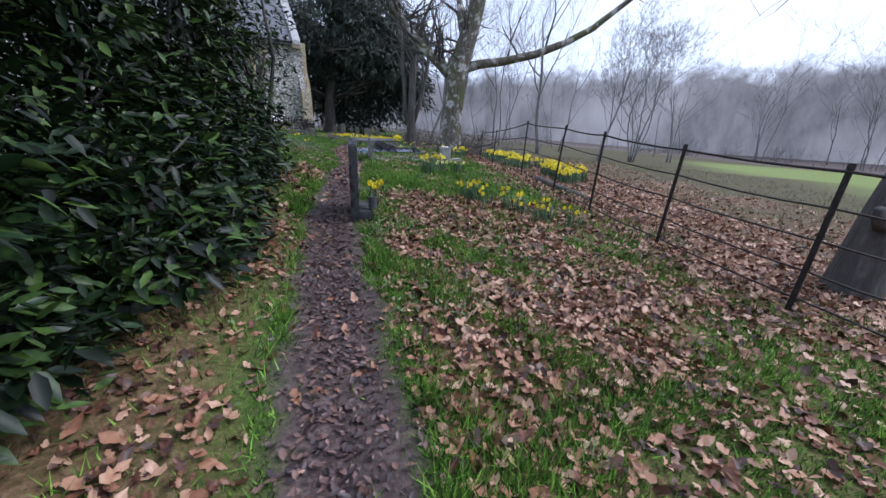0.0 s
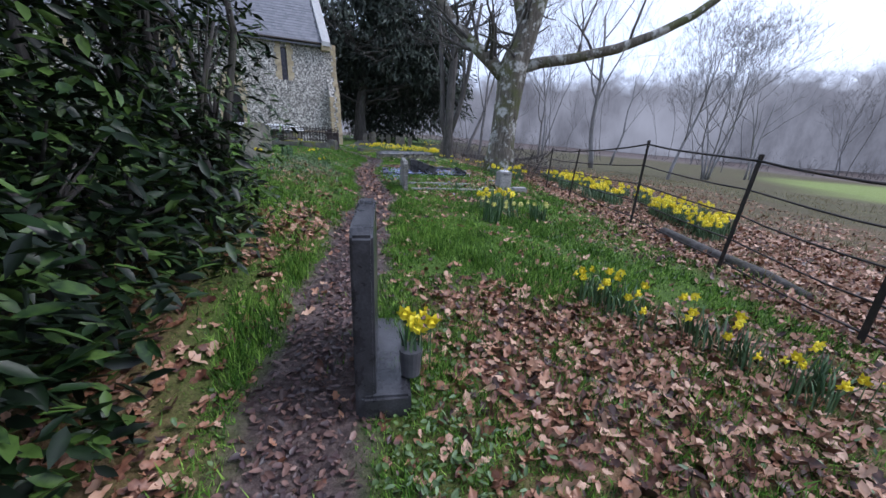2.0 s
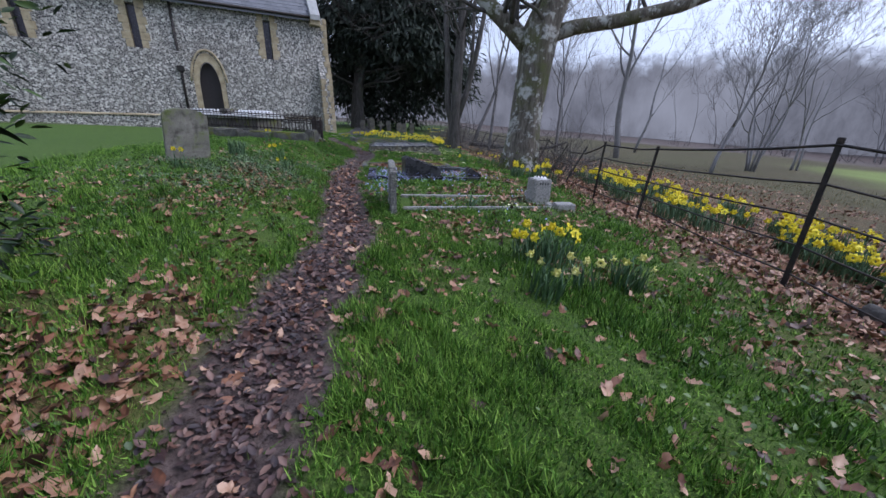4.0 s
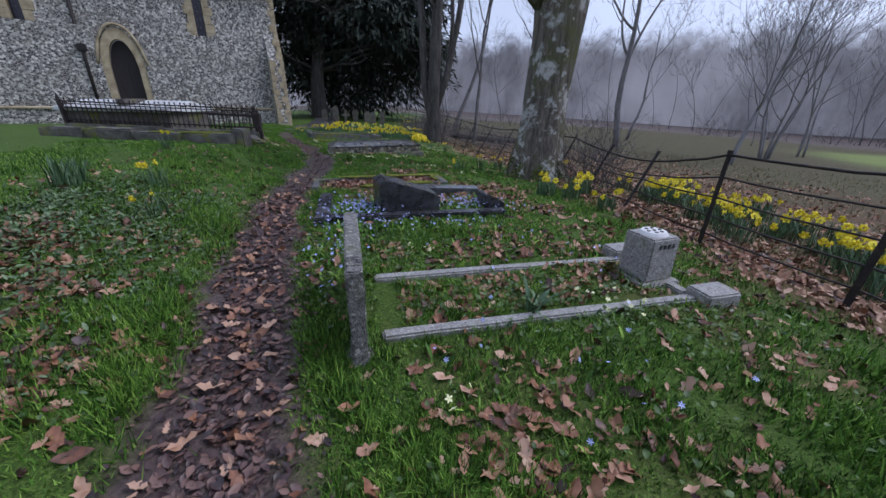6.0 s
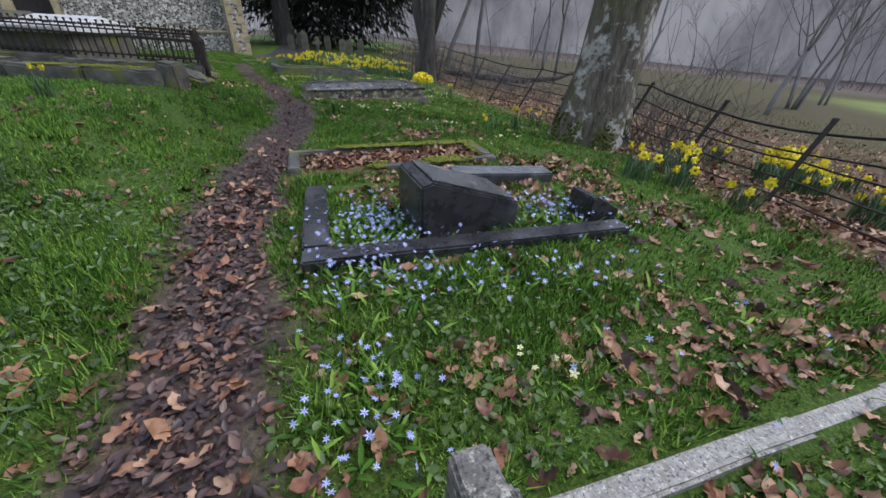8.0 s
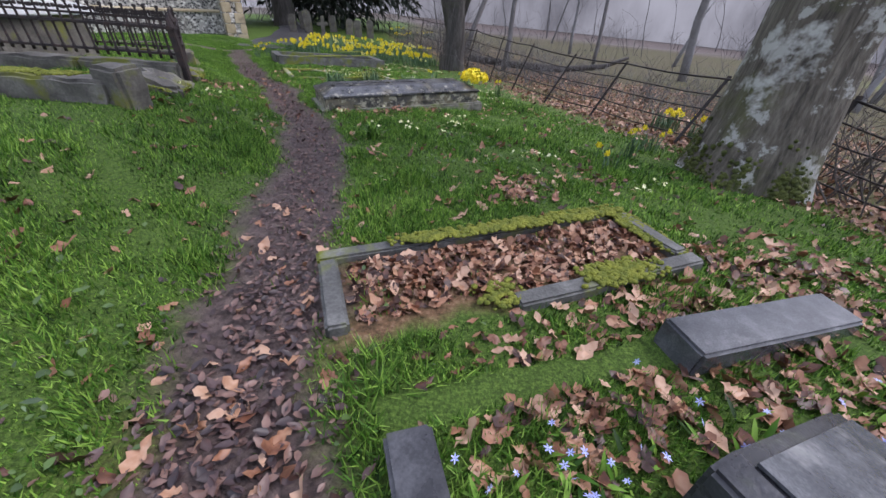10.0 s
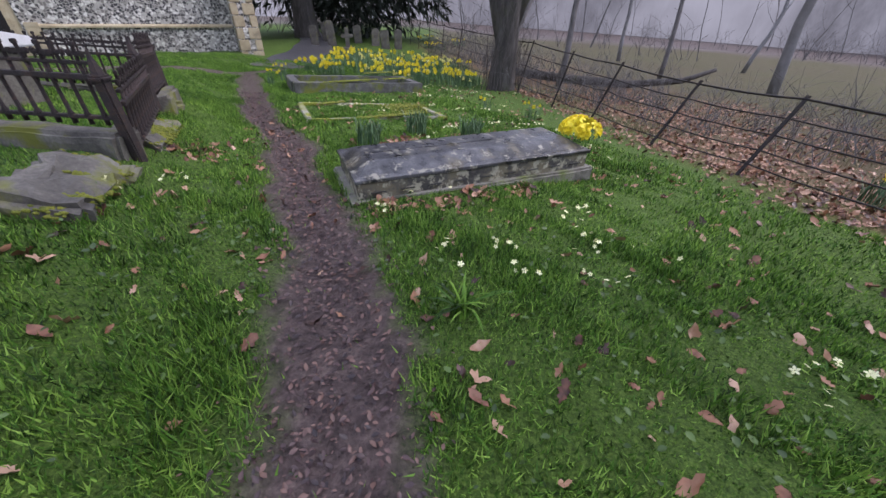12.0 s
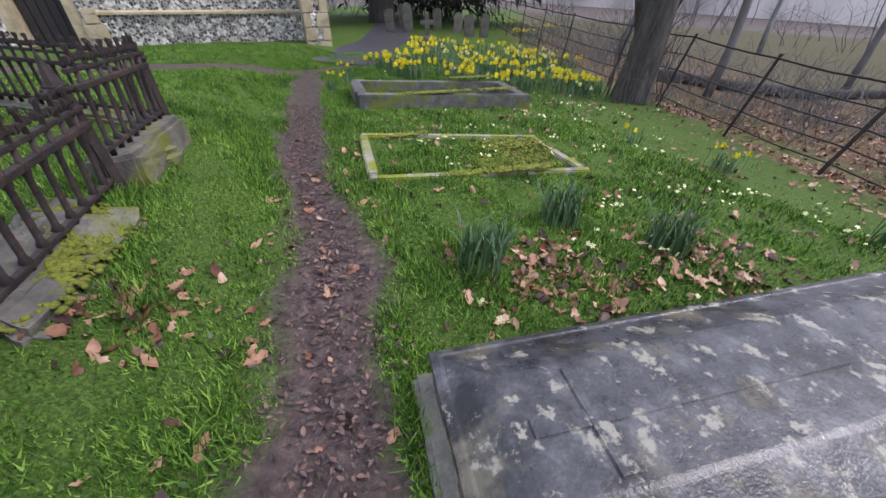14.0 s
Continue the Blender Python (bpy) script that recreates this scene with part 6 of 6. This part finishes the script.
def daffodils():
    rng = random.Random(15)
    rich = [clump(1, 5, 0.26, 0.15, 70), clump(2, 7, 0.29, 0.2, 90), clump(3, 4, 0.24, 0.13, 56)]
    row = []
    for k in range(48):
        y = 8.3 + 6.9 * (k + rng.random()) / 48
        row.append((fence_x(y) + rng.uniform(0.4, 1.0) + (rng.uniform(0, 1.5) if y > 10 else 0.5), y))
    row += [(-0.56, 8.66), (-0.36, 8.62)]
    row += [(0.02, 13.75), (-0.3, 13.95), (0.3, 14.3), (0.35, 13.3)]
    row += [(fence_x(17.4) + 0.55, 17.35), (fence_x(18.0) + 0.6, 18.0), (fence_x(17.0) + 0.7, 16.8)]
    plant(rich, row, 4)
    thin = [clump(11, 2, 0.24, 0.08, 20, size=0.95), clump(12, 4, 0.23, 0.12, 26, size=0.95), clump(13, 2, 0.21, 0.10, 16, size=0.9)]
    few = [(-6.4, 14.4), (-4.95, 12.3), (-4.35, 11.5), (-1.15, 16.1), (-0.75, 16.5), (-1.6, 15.6), (-2.0, 19.9), (-2.6, 21.2), (-3.3, 22.0), (-7.8, 22.9), (-8.0, 24.0), (-7.7, 23.4), (-5.2, 10.2)]
    few += [(0.2 + 0.115 * k + rng.uniform(-0.12, 0.12), 5.75 - 0.075 * k + rng.uniform(-0.22, 0.22)) for k in range(13)]
    plant(thin, few, 6)
    pale = [clump(21, 4, 0.25, 0.13, 70, HEADPALE, 1.0, label="clump of pale lemon daffodils with dense dark leaves"), clump(22, 3, 0.22, 0.1, 26, HEADPALE, 1.0, label="clump of pale lemon daffodils with dense dark leaves")]
    plant(pale, [(-0.5, 8.0), (-0.2, 8.15), (0.15, 8.3)], 8)
    bed = [clump(31, 4, 0.25, 0.3, 36, size=1.3), clump(32, 5, 0.27, 0.32, 40, size=1.3), clump(33, 4, 0.24, 0.3, 34, HEADPALE, 1.2)]
    spots = []
    for k in range(84):
        v = rng.random() ** 1.3
        y = 24.3 + 4.8 * v + rng.uniform(-0.2, 0.2)
        spots.append((-7.9 + rng.random() * 4.4, y))
    spots += [(-4.6 + rng.uniform(-1.2, 1.6), 36 + rng.uniform(-2, 3)) for _ in range(10)]
    plant(bed, spots, 10)
    p = clump(41, 6, 0.22, 0.05, 16, label="small daffodils growing in a dark pot", name="potted_daffodils")
    p.matrix_basis = pose(-0.99, 4.62, gz(-0.99, 4.62) + 0.2)
    # bunch laid on the ledger tomb
    b = thing("daffodil_bunch", (-2.66, 18.38, 0.51), "bunch of cut yellow daffodils laid on the tomb", "flowers")
    rr = random.Random(2)
    for k in range(46):
        o = new("flower", HEAD)
        o.parent = b
        d = Vector((rr.gauss(0, 1), rr.gauss(0, 1), abs(rr.gauss(0, 0.8)))).normalized()
        o.matrix_basis = Matrix.Translation((d.x * 0.17, d.y * 0.15, d.z * 0.11 + 0.02)) @ d.to_track_quat('X', 'Z').to_matrix().to_4x4() @ Matrix.Diagonal((1.5, 1.5, 1.5, 1))
    tufts = [clump(51, 0, 0.30, 0.14, 90, label="tuft of green daffodil leaves without flowers", name="leaf_tuft")]
    plant(tufts, [(-4.37, 19.42), (-3.68, 19.3), (-4.85, 18.75), (-5.5, 11.9)], 3)


daffodils()
PLANT = thing("spring_bulb", (-1.15, 10.42, gz(-1.15, 10.42)), "low arching green bulb leaves inside the kerb", "plant")
part("leaves", strap_leaves(random.Random(6), 16, 0.20, 0.04, 1.0, 0.02), M_DAFLEAF, PLANT)
PLANT = thing("spring_bulb", (-3.85, 15.95, gz(-3.85, 15.95)), "spreading tuft of long green blades beside the path", "plant")
part("leaves", strap_leaves(random.Random(7), 34, 0.20, 0.05, 1.1, 0.012), M_GRASS, PLANT)


def small_flowers(name, label, spots, seed, petals, mat, height, size, leaf_n):
    """Many small flowers and their leaves, joined: too many to count."""
    rng = np.random.default_rng(seed)
    n = len(spots)
    P = np.array([(x, y, 0.0) for x, y in spots])
    P[:, 2] = land(P[:, 0], P[:, 1])
    V, F = [], []
    for k in range(petals):
        a = 2 * math.pi * k / petals
        c, s = math.cos(a), math.sin(a)
        b = len(V)
        for r, w, z in ((0.1, 0.12, 0), (0.6, 1.5 / petals if petals < 6 else 0.17, 0.12), (1.0, 0.1 if petals < 6 else 0.03, 0.05)):
            V += [(c * r - s * w, s * r + c * w, z), (c * r + s * w, s * r - c * w, z)]
        F += [(b, b + 1, b + 3), (b, b + 3, b + 2), (b + 2, b + 3, b + 5), (b + 2, b + 5, b + 4)]
    top = P + np.stack([rng.normal(0, 0.012, n), rng.normal(0, 0.012, n), height * rng.uniform(0.7, 1.2, n)], -1)
    R = turns(rng.uniform(0, 6.28, n), rng.normal(0.3, 0.5, n), rng.normal(0, 0.5, n))
    V1, F1 = scatter(V, F, top, R, size * rng.uniform(0.75, 1.2, n))
    t = thing(name, (0, 0, 0), label, "flowers", kind="stuff")
    tagged(part("petals", tri_mesh("petals", V1, F1), mat, t), kind="stuff")
    q = np.repeat(P, leaf_n, 0) + np.concatenate([rng.normal(0, 0.02, (n * leaf_n, 2)), np.zeros((n * leaf_n, 1))], 1)
    R = turns(rng.uniform(0, 6.28, len(q)), rng.uniform(0.5, 1.25, len(q)), np.zeros(len(q)))
    V2, F2 = scatter(*leaf_shape(1.0, 0.2, 0.2), q, R, height * rng.uniform(0.6, 1.1, len(q)))
    tagged(part("leaves", tri_mesh("leaves", V2, F2), M_GRASS, t), kind="stuff")


def blue_and_cream():
    rng = random.Random(5)
    sp = []
    for cx, cy, sx, sy, n in ((-2.75, 12.4, 0.2, 0.22, 190), (-1.55, 12.78, 0.35, 0.16, 150), (-2.6, 11.85, 0.35, 0.12, 55), (-1.9, 11.9, 0.4, 0.15, 40), (-2.6, 10.95, 0.16, 0.3, 40), (-2.75, 11.3, 0.15, 0.25, 16), (-1.2, 9.9, 0.6, 0.4, 12), (-1.0, 11.3, 0.6, 0.35, 18), (-2.65, 9.9, 0.1, 0.3, 8)):
        sp += [(rng.gauss(cx, sx), rng.gauss(cy, sy)) for _ in range(int(n * 1.7))]
    sp = [(x, y) for x, y in sp if x - path_x(y) > 0.38]
    small_flowers("blue_squills", "drift of small blue squills round the dark grave", sp, 3, 6, M_SCILLA, 0.10, 0.015, 2)
    sp = []
    for _ in range(105):
        cx, cy = rng.uniform(-6.2, -2.0), rng.uniform(15.3, 24.2)
        if abs(cx - path_x(cy)) < 0.5 or cx < path_x(cy):
            continue
        sp += [(rng.gauss(cx, 0.06), rng.gauss(cy, 0.06)) for _ in range(rng.randint(2, 8))]
    for cx, cy in ((-3.9, 16.45), (-3.55, 16.6), (-3.0, 16.75), (-1.3, 15.2), (-1.55, 15.0), (-2.4, 15.2), (-5.9, 17.1), (-6.0, 16.7), (-0.55, 10.5), (-0.7, 10.65), (-1.6, 9.7), (-2.0, 11.3)):
        sp += [(rng.gauss(cx, 0.05), rng.gauss(cy, 0.05)) for _ in range(6)]
    for _ in range(40):
        y = rng.uniform(22.3, 24.6)
        sp.append((rng.uniform(-7.6, -3.4), y))
    small_flowers("primroses", "scattered pale cream primroses in the turf", sp, 4, 5, M_PRIM, 0.055, 0.0175, 5)


blue_and_cream()


# ---------------- fallen leaves and turf, last ----------------
GRAVES = [((-2.02, 10.06), 16.5, 2.15, 0.78), ((-3.62, 13.28), 19, 1.95, 0.69), ((-5.88, 19.62), 26.5, 2.08, 1.22)]


def in_slab(x, y):
    """Where stone lies: no grass or leaves grow through it."""
    a = radians(25)
    u, v = (x + 3.78) * math.cos(a) + (y - 18.03) * math.sin(a), -(x + 3.78) * math.sin(a) + (y - 18.03) * math.cos(a)
    hit = (np.abs(u) < 1.17) & (np.abs(v) < 0.42)
    for (ox, oy), deg, L, W in GRAVES + [((-3.09, 11.92), 15.5, 2.1, 1.22), ((-6.95, 21.95), 29, 2.65, 1.1)]:
        a = radians(deg)
        u, v = (x - ox) * math.cos(a) + (y - oy) * math.sin(a), -(x - ox) * math.sin(a) + (y - oy) * math.cos(a)
        inside = (u > 0) & (u < L) & (v > 0) & (v < W)
        core = (u > 0.13) & (u < L - 0.13) & (v > 0.13) & (v < W - 0.13)
        hit |= inside & ~core
    return hit


def in_grave(x, y, k):
    (ox, oy), deg, L, W = GRAVES[k]
    a = radians(deg)
    u, v = (x - ox) * math.cos(a) + (y - oy) * math.sin(a), -(x - ox) * math.sin(a) + (y - oy) * math.cos(a)
    return (u > 0.1) & (u < L - 0.1) & (v > 0.1) & (v < W - 0.1)


def fallen_leaves():
    rng = np.random.default_rng(11)
    n = 420000
    x, y = rng.uniform(-6.5, 7.5, n), rng.uniform(-1.2, 25.5, n)
    s = x - path_x(y)
    d = litter(x, y)
    d = d * np.where((np.abs(s) > 0.4) & (x < fence_x(y) - 0.5), np.interp(y, [7, 9, 13.5, 15], [1.0, 0.75, 0.6, 0.4]), 1.0)
    d = np.where(in_grave(x, y, 1), 1.7, d)
    for cx, cy in ((-1.5, 13.2), (-2.0, 13.15), (-1.0, 13.5), (-0.6, 13.0)):
        d = np.maximum(d, 0.9 * np.exp(-((x - cx) ** 2 + (y - cy) ** 2) / 0.12))
    d = np.where(in_grave(x, y, 0), np.maximum(d, 0.45), d)
    for cx, cy, r, k in ((-3.9, 17.25, 0.15, 0.6), (-3.3, 17.6, 0.14, 0.6), (-4.4, 18.75, 0.35, 0.7), (-3.4, 19.1, 0.4, 0.6), (-2.5, 14.95, 0.22, 1.0), (-2.58, 14.75, 0.15, 1.0), (-3.1, 14.68, 0.12, 0.5), (-6.3, 17.9, 0.25, 0.7), (-7.0, 19.2, 0.3, 0.6), (-2.4, 13.25, 0.35, 1.0), (-2.05, 13.3, 0.3, 0.9), (-2.8, 13.2, 0.25, 0.7), (-1.2, 11.45, 0.45, 0.5), (-0.6, 11.6, 0.4, 0.45), (-1.7, 11.2, 0.3, 0.4), (-0.3, 12.0, 0.4, 0.35), (-1.0, 9.5, 0.5, 0.35), (-1.5, 9.2, 0.4, 0.3), (-3.7, 9.3, 0.5, 0.5), (-4.4, 9.8, 0.5, 0.4), (-3.9, 8.6, 0.5, 0.4), (-4.0, 11.0, 0.35, 0.4), (-1.9, 15.2, 0.3, 0.25), (-2.15, 11.3, 0.18, 0.6), (-1.63, 11.36, 0.22, 0.8), (-1.3, 11.32, 0.22, 0.9), (-0.78, 11.5, 0.25, 0.8), (-4.4, 17.12, 0.14, 1.1), (-4.15, 17.15, 0.12, 0.8), (-3.62, 17.45, 0.13, 0.9), (-2.75, 13.1, 0.3, 1.2), (-1.5, 13.85, 0.35, 1.2), (-1.0, 14.0, 0.3, 0.8), (-2.0, 13.55, 0.3, 1.3), (-4.5, 10.55, 0.35, 0.9), (-4.0, 10.15, 0.35, 0.9), (-3.5, 9.6, 0.35, 0.8), (-1.4, 9.48, 0.2, 0.7), (-1.26, 9.33, 0.2, 0.7)):
        d = np.maximum(d, k * np.exp(-((x - cx) ** 2 + (y - cy) ** 2) / r ** 2))
    near = np.clip(1.2 - np.abs(x - path_x(y)) / 9, 0.25, 1)
    d = d * np.where(np.abs(x - path_x(y)) < 0.36, 0.22, 1.0)
    keep = (rng.random(n) < d * near * 0.64) & ~in_slab(x, y) & ((x - path_x(y) > -1.6) | (y > 6.5))
    x, y = x[keep], y[keep]
    n = len(x)
    z = land(x, y) + 0.012 + 0.03 * rng.random(n) * np.clip(litter(x, y) * 1.3, 0, 1)
    kinds = ([(0.0, 0.0), (0.06, 0.14), (0.17, 0.27), (0.12, 0.40), (0.26, 0.56), (0.15, 0.68), (0.19, 0.86), (0.0, 1.0)],
             [(0.0, 0.0), (0.13, 0.18), (0.15, 0.36), (0.25, 0.50), (0.17, 0.76), (0.0, 1.0)])
    which = rng.random(n) < 0.7
    Vs, Fs, base = [], [], 0
    for half, sel in zip(kinds, (which, ~which)):
        k = int(sel.sum())
        out = half + [(-a, b) for a, b in half[1:-1][::-1]]
        tv = [(0, 0.0, 0.0)] + [(a, b - 0.5, 2.0 * a * a + 0.6 * (b - 0.5) ** 2 + 0.09 * math.sin(9 * b + 7 * a)) for a, b in out]
        tf = [(0, 1 + j, 1 + (j + 1) % len(out)) for j in range(len(out))]
        R = turns(rng.uniform(0, 6.28, k), rng.normal(0, 0.45, k) + np.where(rng.random(k) < 0.35, 3.14, 0), rng.normal(0, 0.42, k))
        V, F = scatter(tv, tf, np.stack([x, y, z], -1)[sel], R, 0.045 + 0.080 * rng.random(k) ** 1.3)
        Vs.append(V)
        Fs.append(F + base)
        base += len(V)
    V, F = np.concatenate(Vs), np.concatenate(Fs)
    tagged(part("fallen_leaves", tri_mesh("fallen_leaves", V, F), M_DEADLEAF), "wet brown and tan fallen oak leaves", "leaves", kind="stuff")


fallen_leaves()


def grass():
    rng = np.random.default_rng(12)
    n = 1900000
    y = -0.8 + 27.5 * rng.random(n) ** 0.95
    x = path_x(y) + np.where(rng.random(n) < 0.66, rng.normal(0.5, 1.6, n), rng.uniform(-4.6, 4.6, n))
    d = 1 - mud_mask(x, y) * 0.99
    d = d * (1 - 0.70 * np.clip(litter(x, y) - 0.1, 0, 1))
    d = np.where(in_grave(x, y, 1), 0.10, d)
    d = d * (~in_slab(x, y)) * np.where((x - path_x(y) < -np.interp(y, [3.8, 5.5], [0.42, 0.8])) & (y < 6.4), 0.14, 1)
    d = d * np.clip((fence_x(y) + 1.2 - x) / 1.6, 0.10, 1)
    d = d * np.clip(0.66 + 0.5 * wave(x, y, 2.6, 1.5) + 0.5 * wave(x, y, 7.7, 2.5), 0.34, 1)
    keep = rng.random(n) < d
    x, y = x[keep], y[keep]
    n = len(x)
    h = 0.043 * np.clip(1 + 0.75 * wave(x, y, 3.3, 0.7) + 0.6 * wave(x, y, 9.1, 1.7), 0.35, 2.4) * rng.uniform(0.5, 1.6, n) * np.interp(y, [0, 8, 12, 14, 20], [1.2, 1.1, 0.85, 0.72, 0.85])
    h = np.maximum(h, 0.012) * (1 + 0.35 * np.exp(-((np.abs(x - path_x(y)) - 0.45) / 0.12) ** 2))
    tv = np.array([(-0.5, 0, 0), (0.5, 0, 0), (0, 0.48, 0.95)])
    R = turns(rng.uniform(0, 6.28, n), rng.normal(0, 0.45, n), rng.normal(0, 0.3, n))
    w = rng.uniform(0.005, 0.0105, n) * np.interp(np.abs(x - path_x(y)), [1.5, 4], [1.0, 1.5])
    L = np.stack([w, h, h], -1)
    V = np.einsum('nij,nkj->nki', R, tv[None] * L[:, None, :]) + np.stack([x, y, land(x, y) - 0.004], -1)[:, None]
    F = np.arange(n * 3).reshape(n, 3)
    tagged(part("grass", tri_mesh("grass", V.reshape(-1, 3), F.reshape(-1, 3)), M_GRASS), "short wet green churchyard grass", "grass", kind="stuff")


grass()


def ground_cover():
    """Low ivy and broad-leaved weeds in the turf."""
    rng = np.random.default_rng(31)
    X, Y = [], []
    for cx, cy, sx, sy, n in ((-0.9, 10.55, 0.6, 0.22, 1000), (-4.6, 10.6, 0.8, 0.9, 2200), (-4.3, 12.3, 0.6, 0.8, 900), (-0.9, 4.6, 0.35, 0.5, 500), (-1.1, 3.6, 0.3, 0.4, 260), (-2.3, 11.1, 0.3, 0.5, 500), (-1.6, 11.5, 0.9, 0.4, 350), (0.6, 7.2, 0.5, 0.8, 500), (-3.3, 7.6, 0.5, 0.9, 700), (-1.6, 3.3, 0.4, 1.2, 500), (-0.5, 9.3, 1.0, 0.7, 450), (-4.0, 16.2, 0.7, 0.5, 250), (-2.6, 15.3, 0.8, 0.4, 200), (-5.2, 16.6, 0.3, 0.6, 250)):
        X.append(rng.normal(cx, sx, n))
        Y.append(rng.normal(cy, sy, n))
    x, y = np.concatenate(X), np.concatenate(Y)
    keep = (mud_mask(x, y) < 0.3) & ~in_slab(x, y)
    x, y = x[keep], y[keep]
    n = len(x)
    P = np.stack([x, y, land(x, y) + rng.uniform(0.01, 0.05, n)], -1)
    V, F = scatter(*leaf_shape(1.0, 0.75, 0.15), P, turns(rng.uniform(0, 6.28, n), rng.normal(0.3, 0.4, n), rng.normal(0, 0.3, n)), rng.uniform(0.016, 0.042, n))
    tagged(part("ground_ivy", tri_mesh("ground_ivy", V, F), M_IVY), "low ivy and broad-leaved weeds in the turf", "ground cover", kind="stuff")
    X, Y = [], []
    for cx, cy, sx, sy, n in ((-4.7, 10.7, 0.75, 0.65, 4200), (-4.9, 11.7, 0.5, 0.5, 1600), (-4.0, 9.4, 0.35, 0.5, 700), (-1.35, 3.75, 0.16, 0.3, 260), (-0.75, 4.15, 0.25, 0.25, 300), (-0.3, 2.6, 0.5, 0.4, 300), (0.9, 3.6, 0.5, 0.6, 350), (-3.0, 11.0, 0.12, 0.3, 120), (-0.9, 10.5, 0.7, 0.22, 250)):
        X.append(rng.normal(cx, sx, n))
        Y.append(rng.normal(cy, sy, n))
    x, y = np.concatenate(X), np.concatenate(Y)
    keep = (mud_mask(x, y) < 0.3) & ~in_slab(x, y) & (np.abs(x - path_x(y)) > 0.42)
    x, y = x[keep], y[keep]
    n = len(x)
    P = np.stack([x, y, land(x, y) + rng.uniform(0.01, 0.10, n) * np.clip(0.5 + 0.6 * wave(x, y, 4.1, 0.6), 0.15, 1)], -1)
    V, F = scatter(*leaf_shape(1.0, 0.42, 0.25), P, turns(rng.uniform(0, 6.28, n), rng.normal(0.45, 0.4, n), rng.normal(0, 0.3, n)), rng.uniform(0.02, 0.055, n))
    tagged(part("nettle_patch", tri_mesh("nettle_patch", V, F), M_WEED), "low patch of grey-green leafy weeds in the turf", "weeds", kind="stuff")
    # dry tussocks over the fence
    n = 60000
    y = rng.uniform(-1, 26, n)
    x = fence_x(y) + 0.3 + rng.random(n) ** 1.5 * 12
    cl = wave(x, y, 2.1, 3.1) + 0.6 * wave(x, y, 5.3, 1.0)
    keep = rng.random(n) < np.clip(0.3 + 0.7 * cl, 0.04, 1)
    x, y = x[keep], y[keep]
    n = len(x)
    h = rng.uniform(0.05, 0.16, n)
    tv = np.array([(0, 0, 0), (-0.5, 0.15, 0.45), (0.5, 0.15, 0.45), (0, 0.6, 0.85)])
    V = np.einsum('nij,nkj->nki', turns(rng.uniform(0, 6.28, n), rng.normal(0, 0.5, n), rng.normal(0, 0.3, n)), tv[None] * np.stack([np.full(n, 0.012), h, h], -1)[:, None, :]) + np.stack([x, y, land(x, y) - 0.004], -1)[:, None]
    F = np.array([(0, 2, 1), (1, 2, 3)])[None] + (np.arange(n) * 4)[:, None, None]
    tagged(part("dry_grass", tri_mesh("dry_grass", V.reshape(-1, 3), F.reshape(-1, 3)), M_DRYGRASS), "straw-coloured winter meadow grass beyond the fence", "grass", kind="stuff")
    # trodden leaf scraps on the path
    n = 24000
    y = rng.uniform(-0.5, 22, n)
    x = path_x(y) + rng.normal(0, 0.17, n)
    keep = rng.random(n) < np.interp(y, [0, 6, 7, 12.8, 14, 22], [0.6, 0.7, 1.0, 1.0, 0.75, 0.85])
    x, y = x[keep], y[keep]
    n = len(x)
    P = np.stack([x, y, land(x, y) + rng.uniform(0.004, 0.022, n)], -1)
    V, F = scatter([(0, 0, 0), (-0.22, 0.25, 0.08), (-0.28, 0.55, 0.10), (-0.12, 0.85, 0.04), (0.02, 0.5, -0.03), (0.26, 0.32, 0.1), (0.20, 0.72, 0.06), (0, 1.05, 0.02)], [(0, 4, 1), (1, 4, 2), (2, 4, 3), (3, 4, 7), (7, 4, 6), (6, 4, 5), (5, 4, 0)], P, turns(rng.uniform(0, 6.28, n), rng.normal(0, 0.3, n), rng.normal(0, 0.3, n)), rng.uniform(0.015, 0.060, n) * np.interp(y, [13, 14.5], [1.0, 0.62]))
    tagged(part("trodden_leaves", tri_mesh("trodden_leaves", V, F), M_ROTLEAF), "dark wet trodden leaves on the muddy path", "leaves", kind="stuff")


ground_cover()
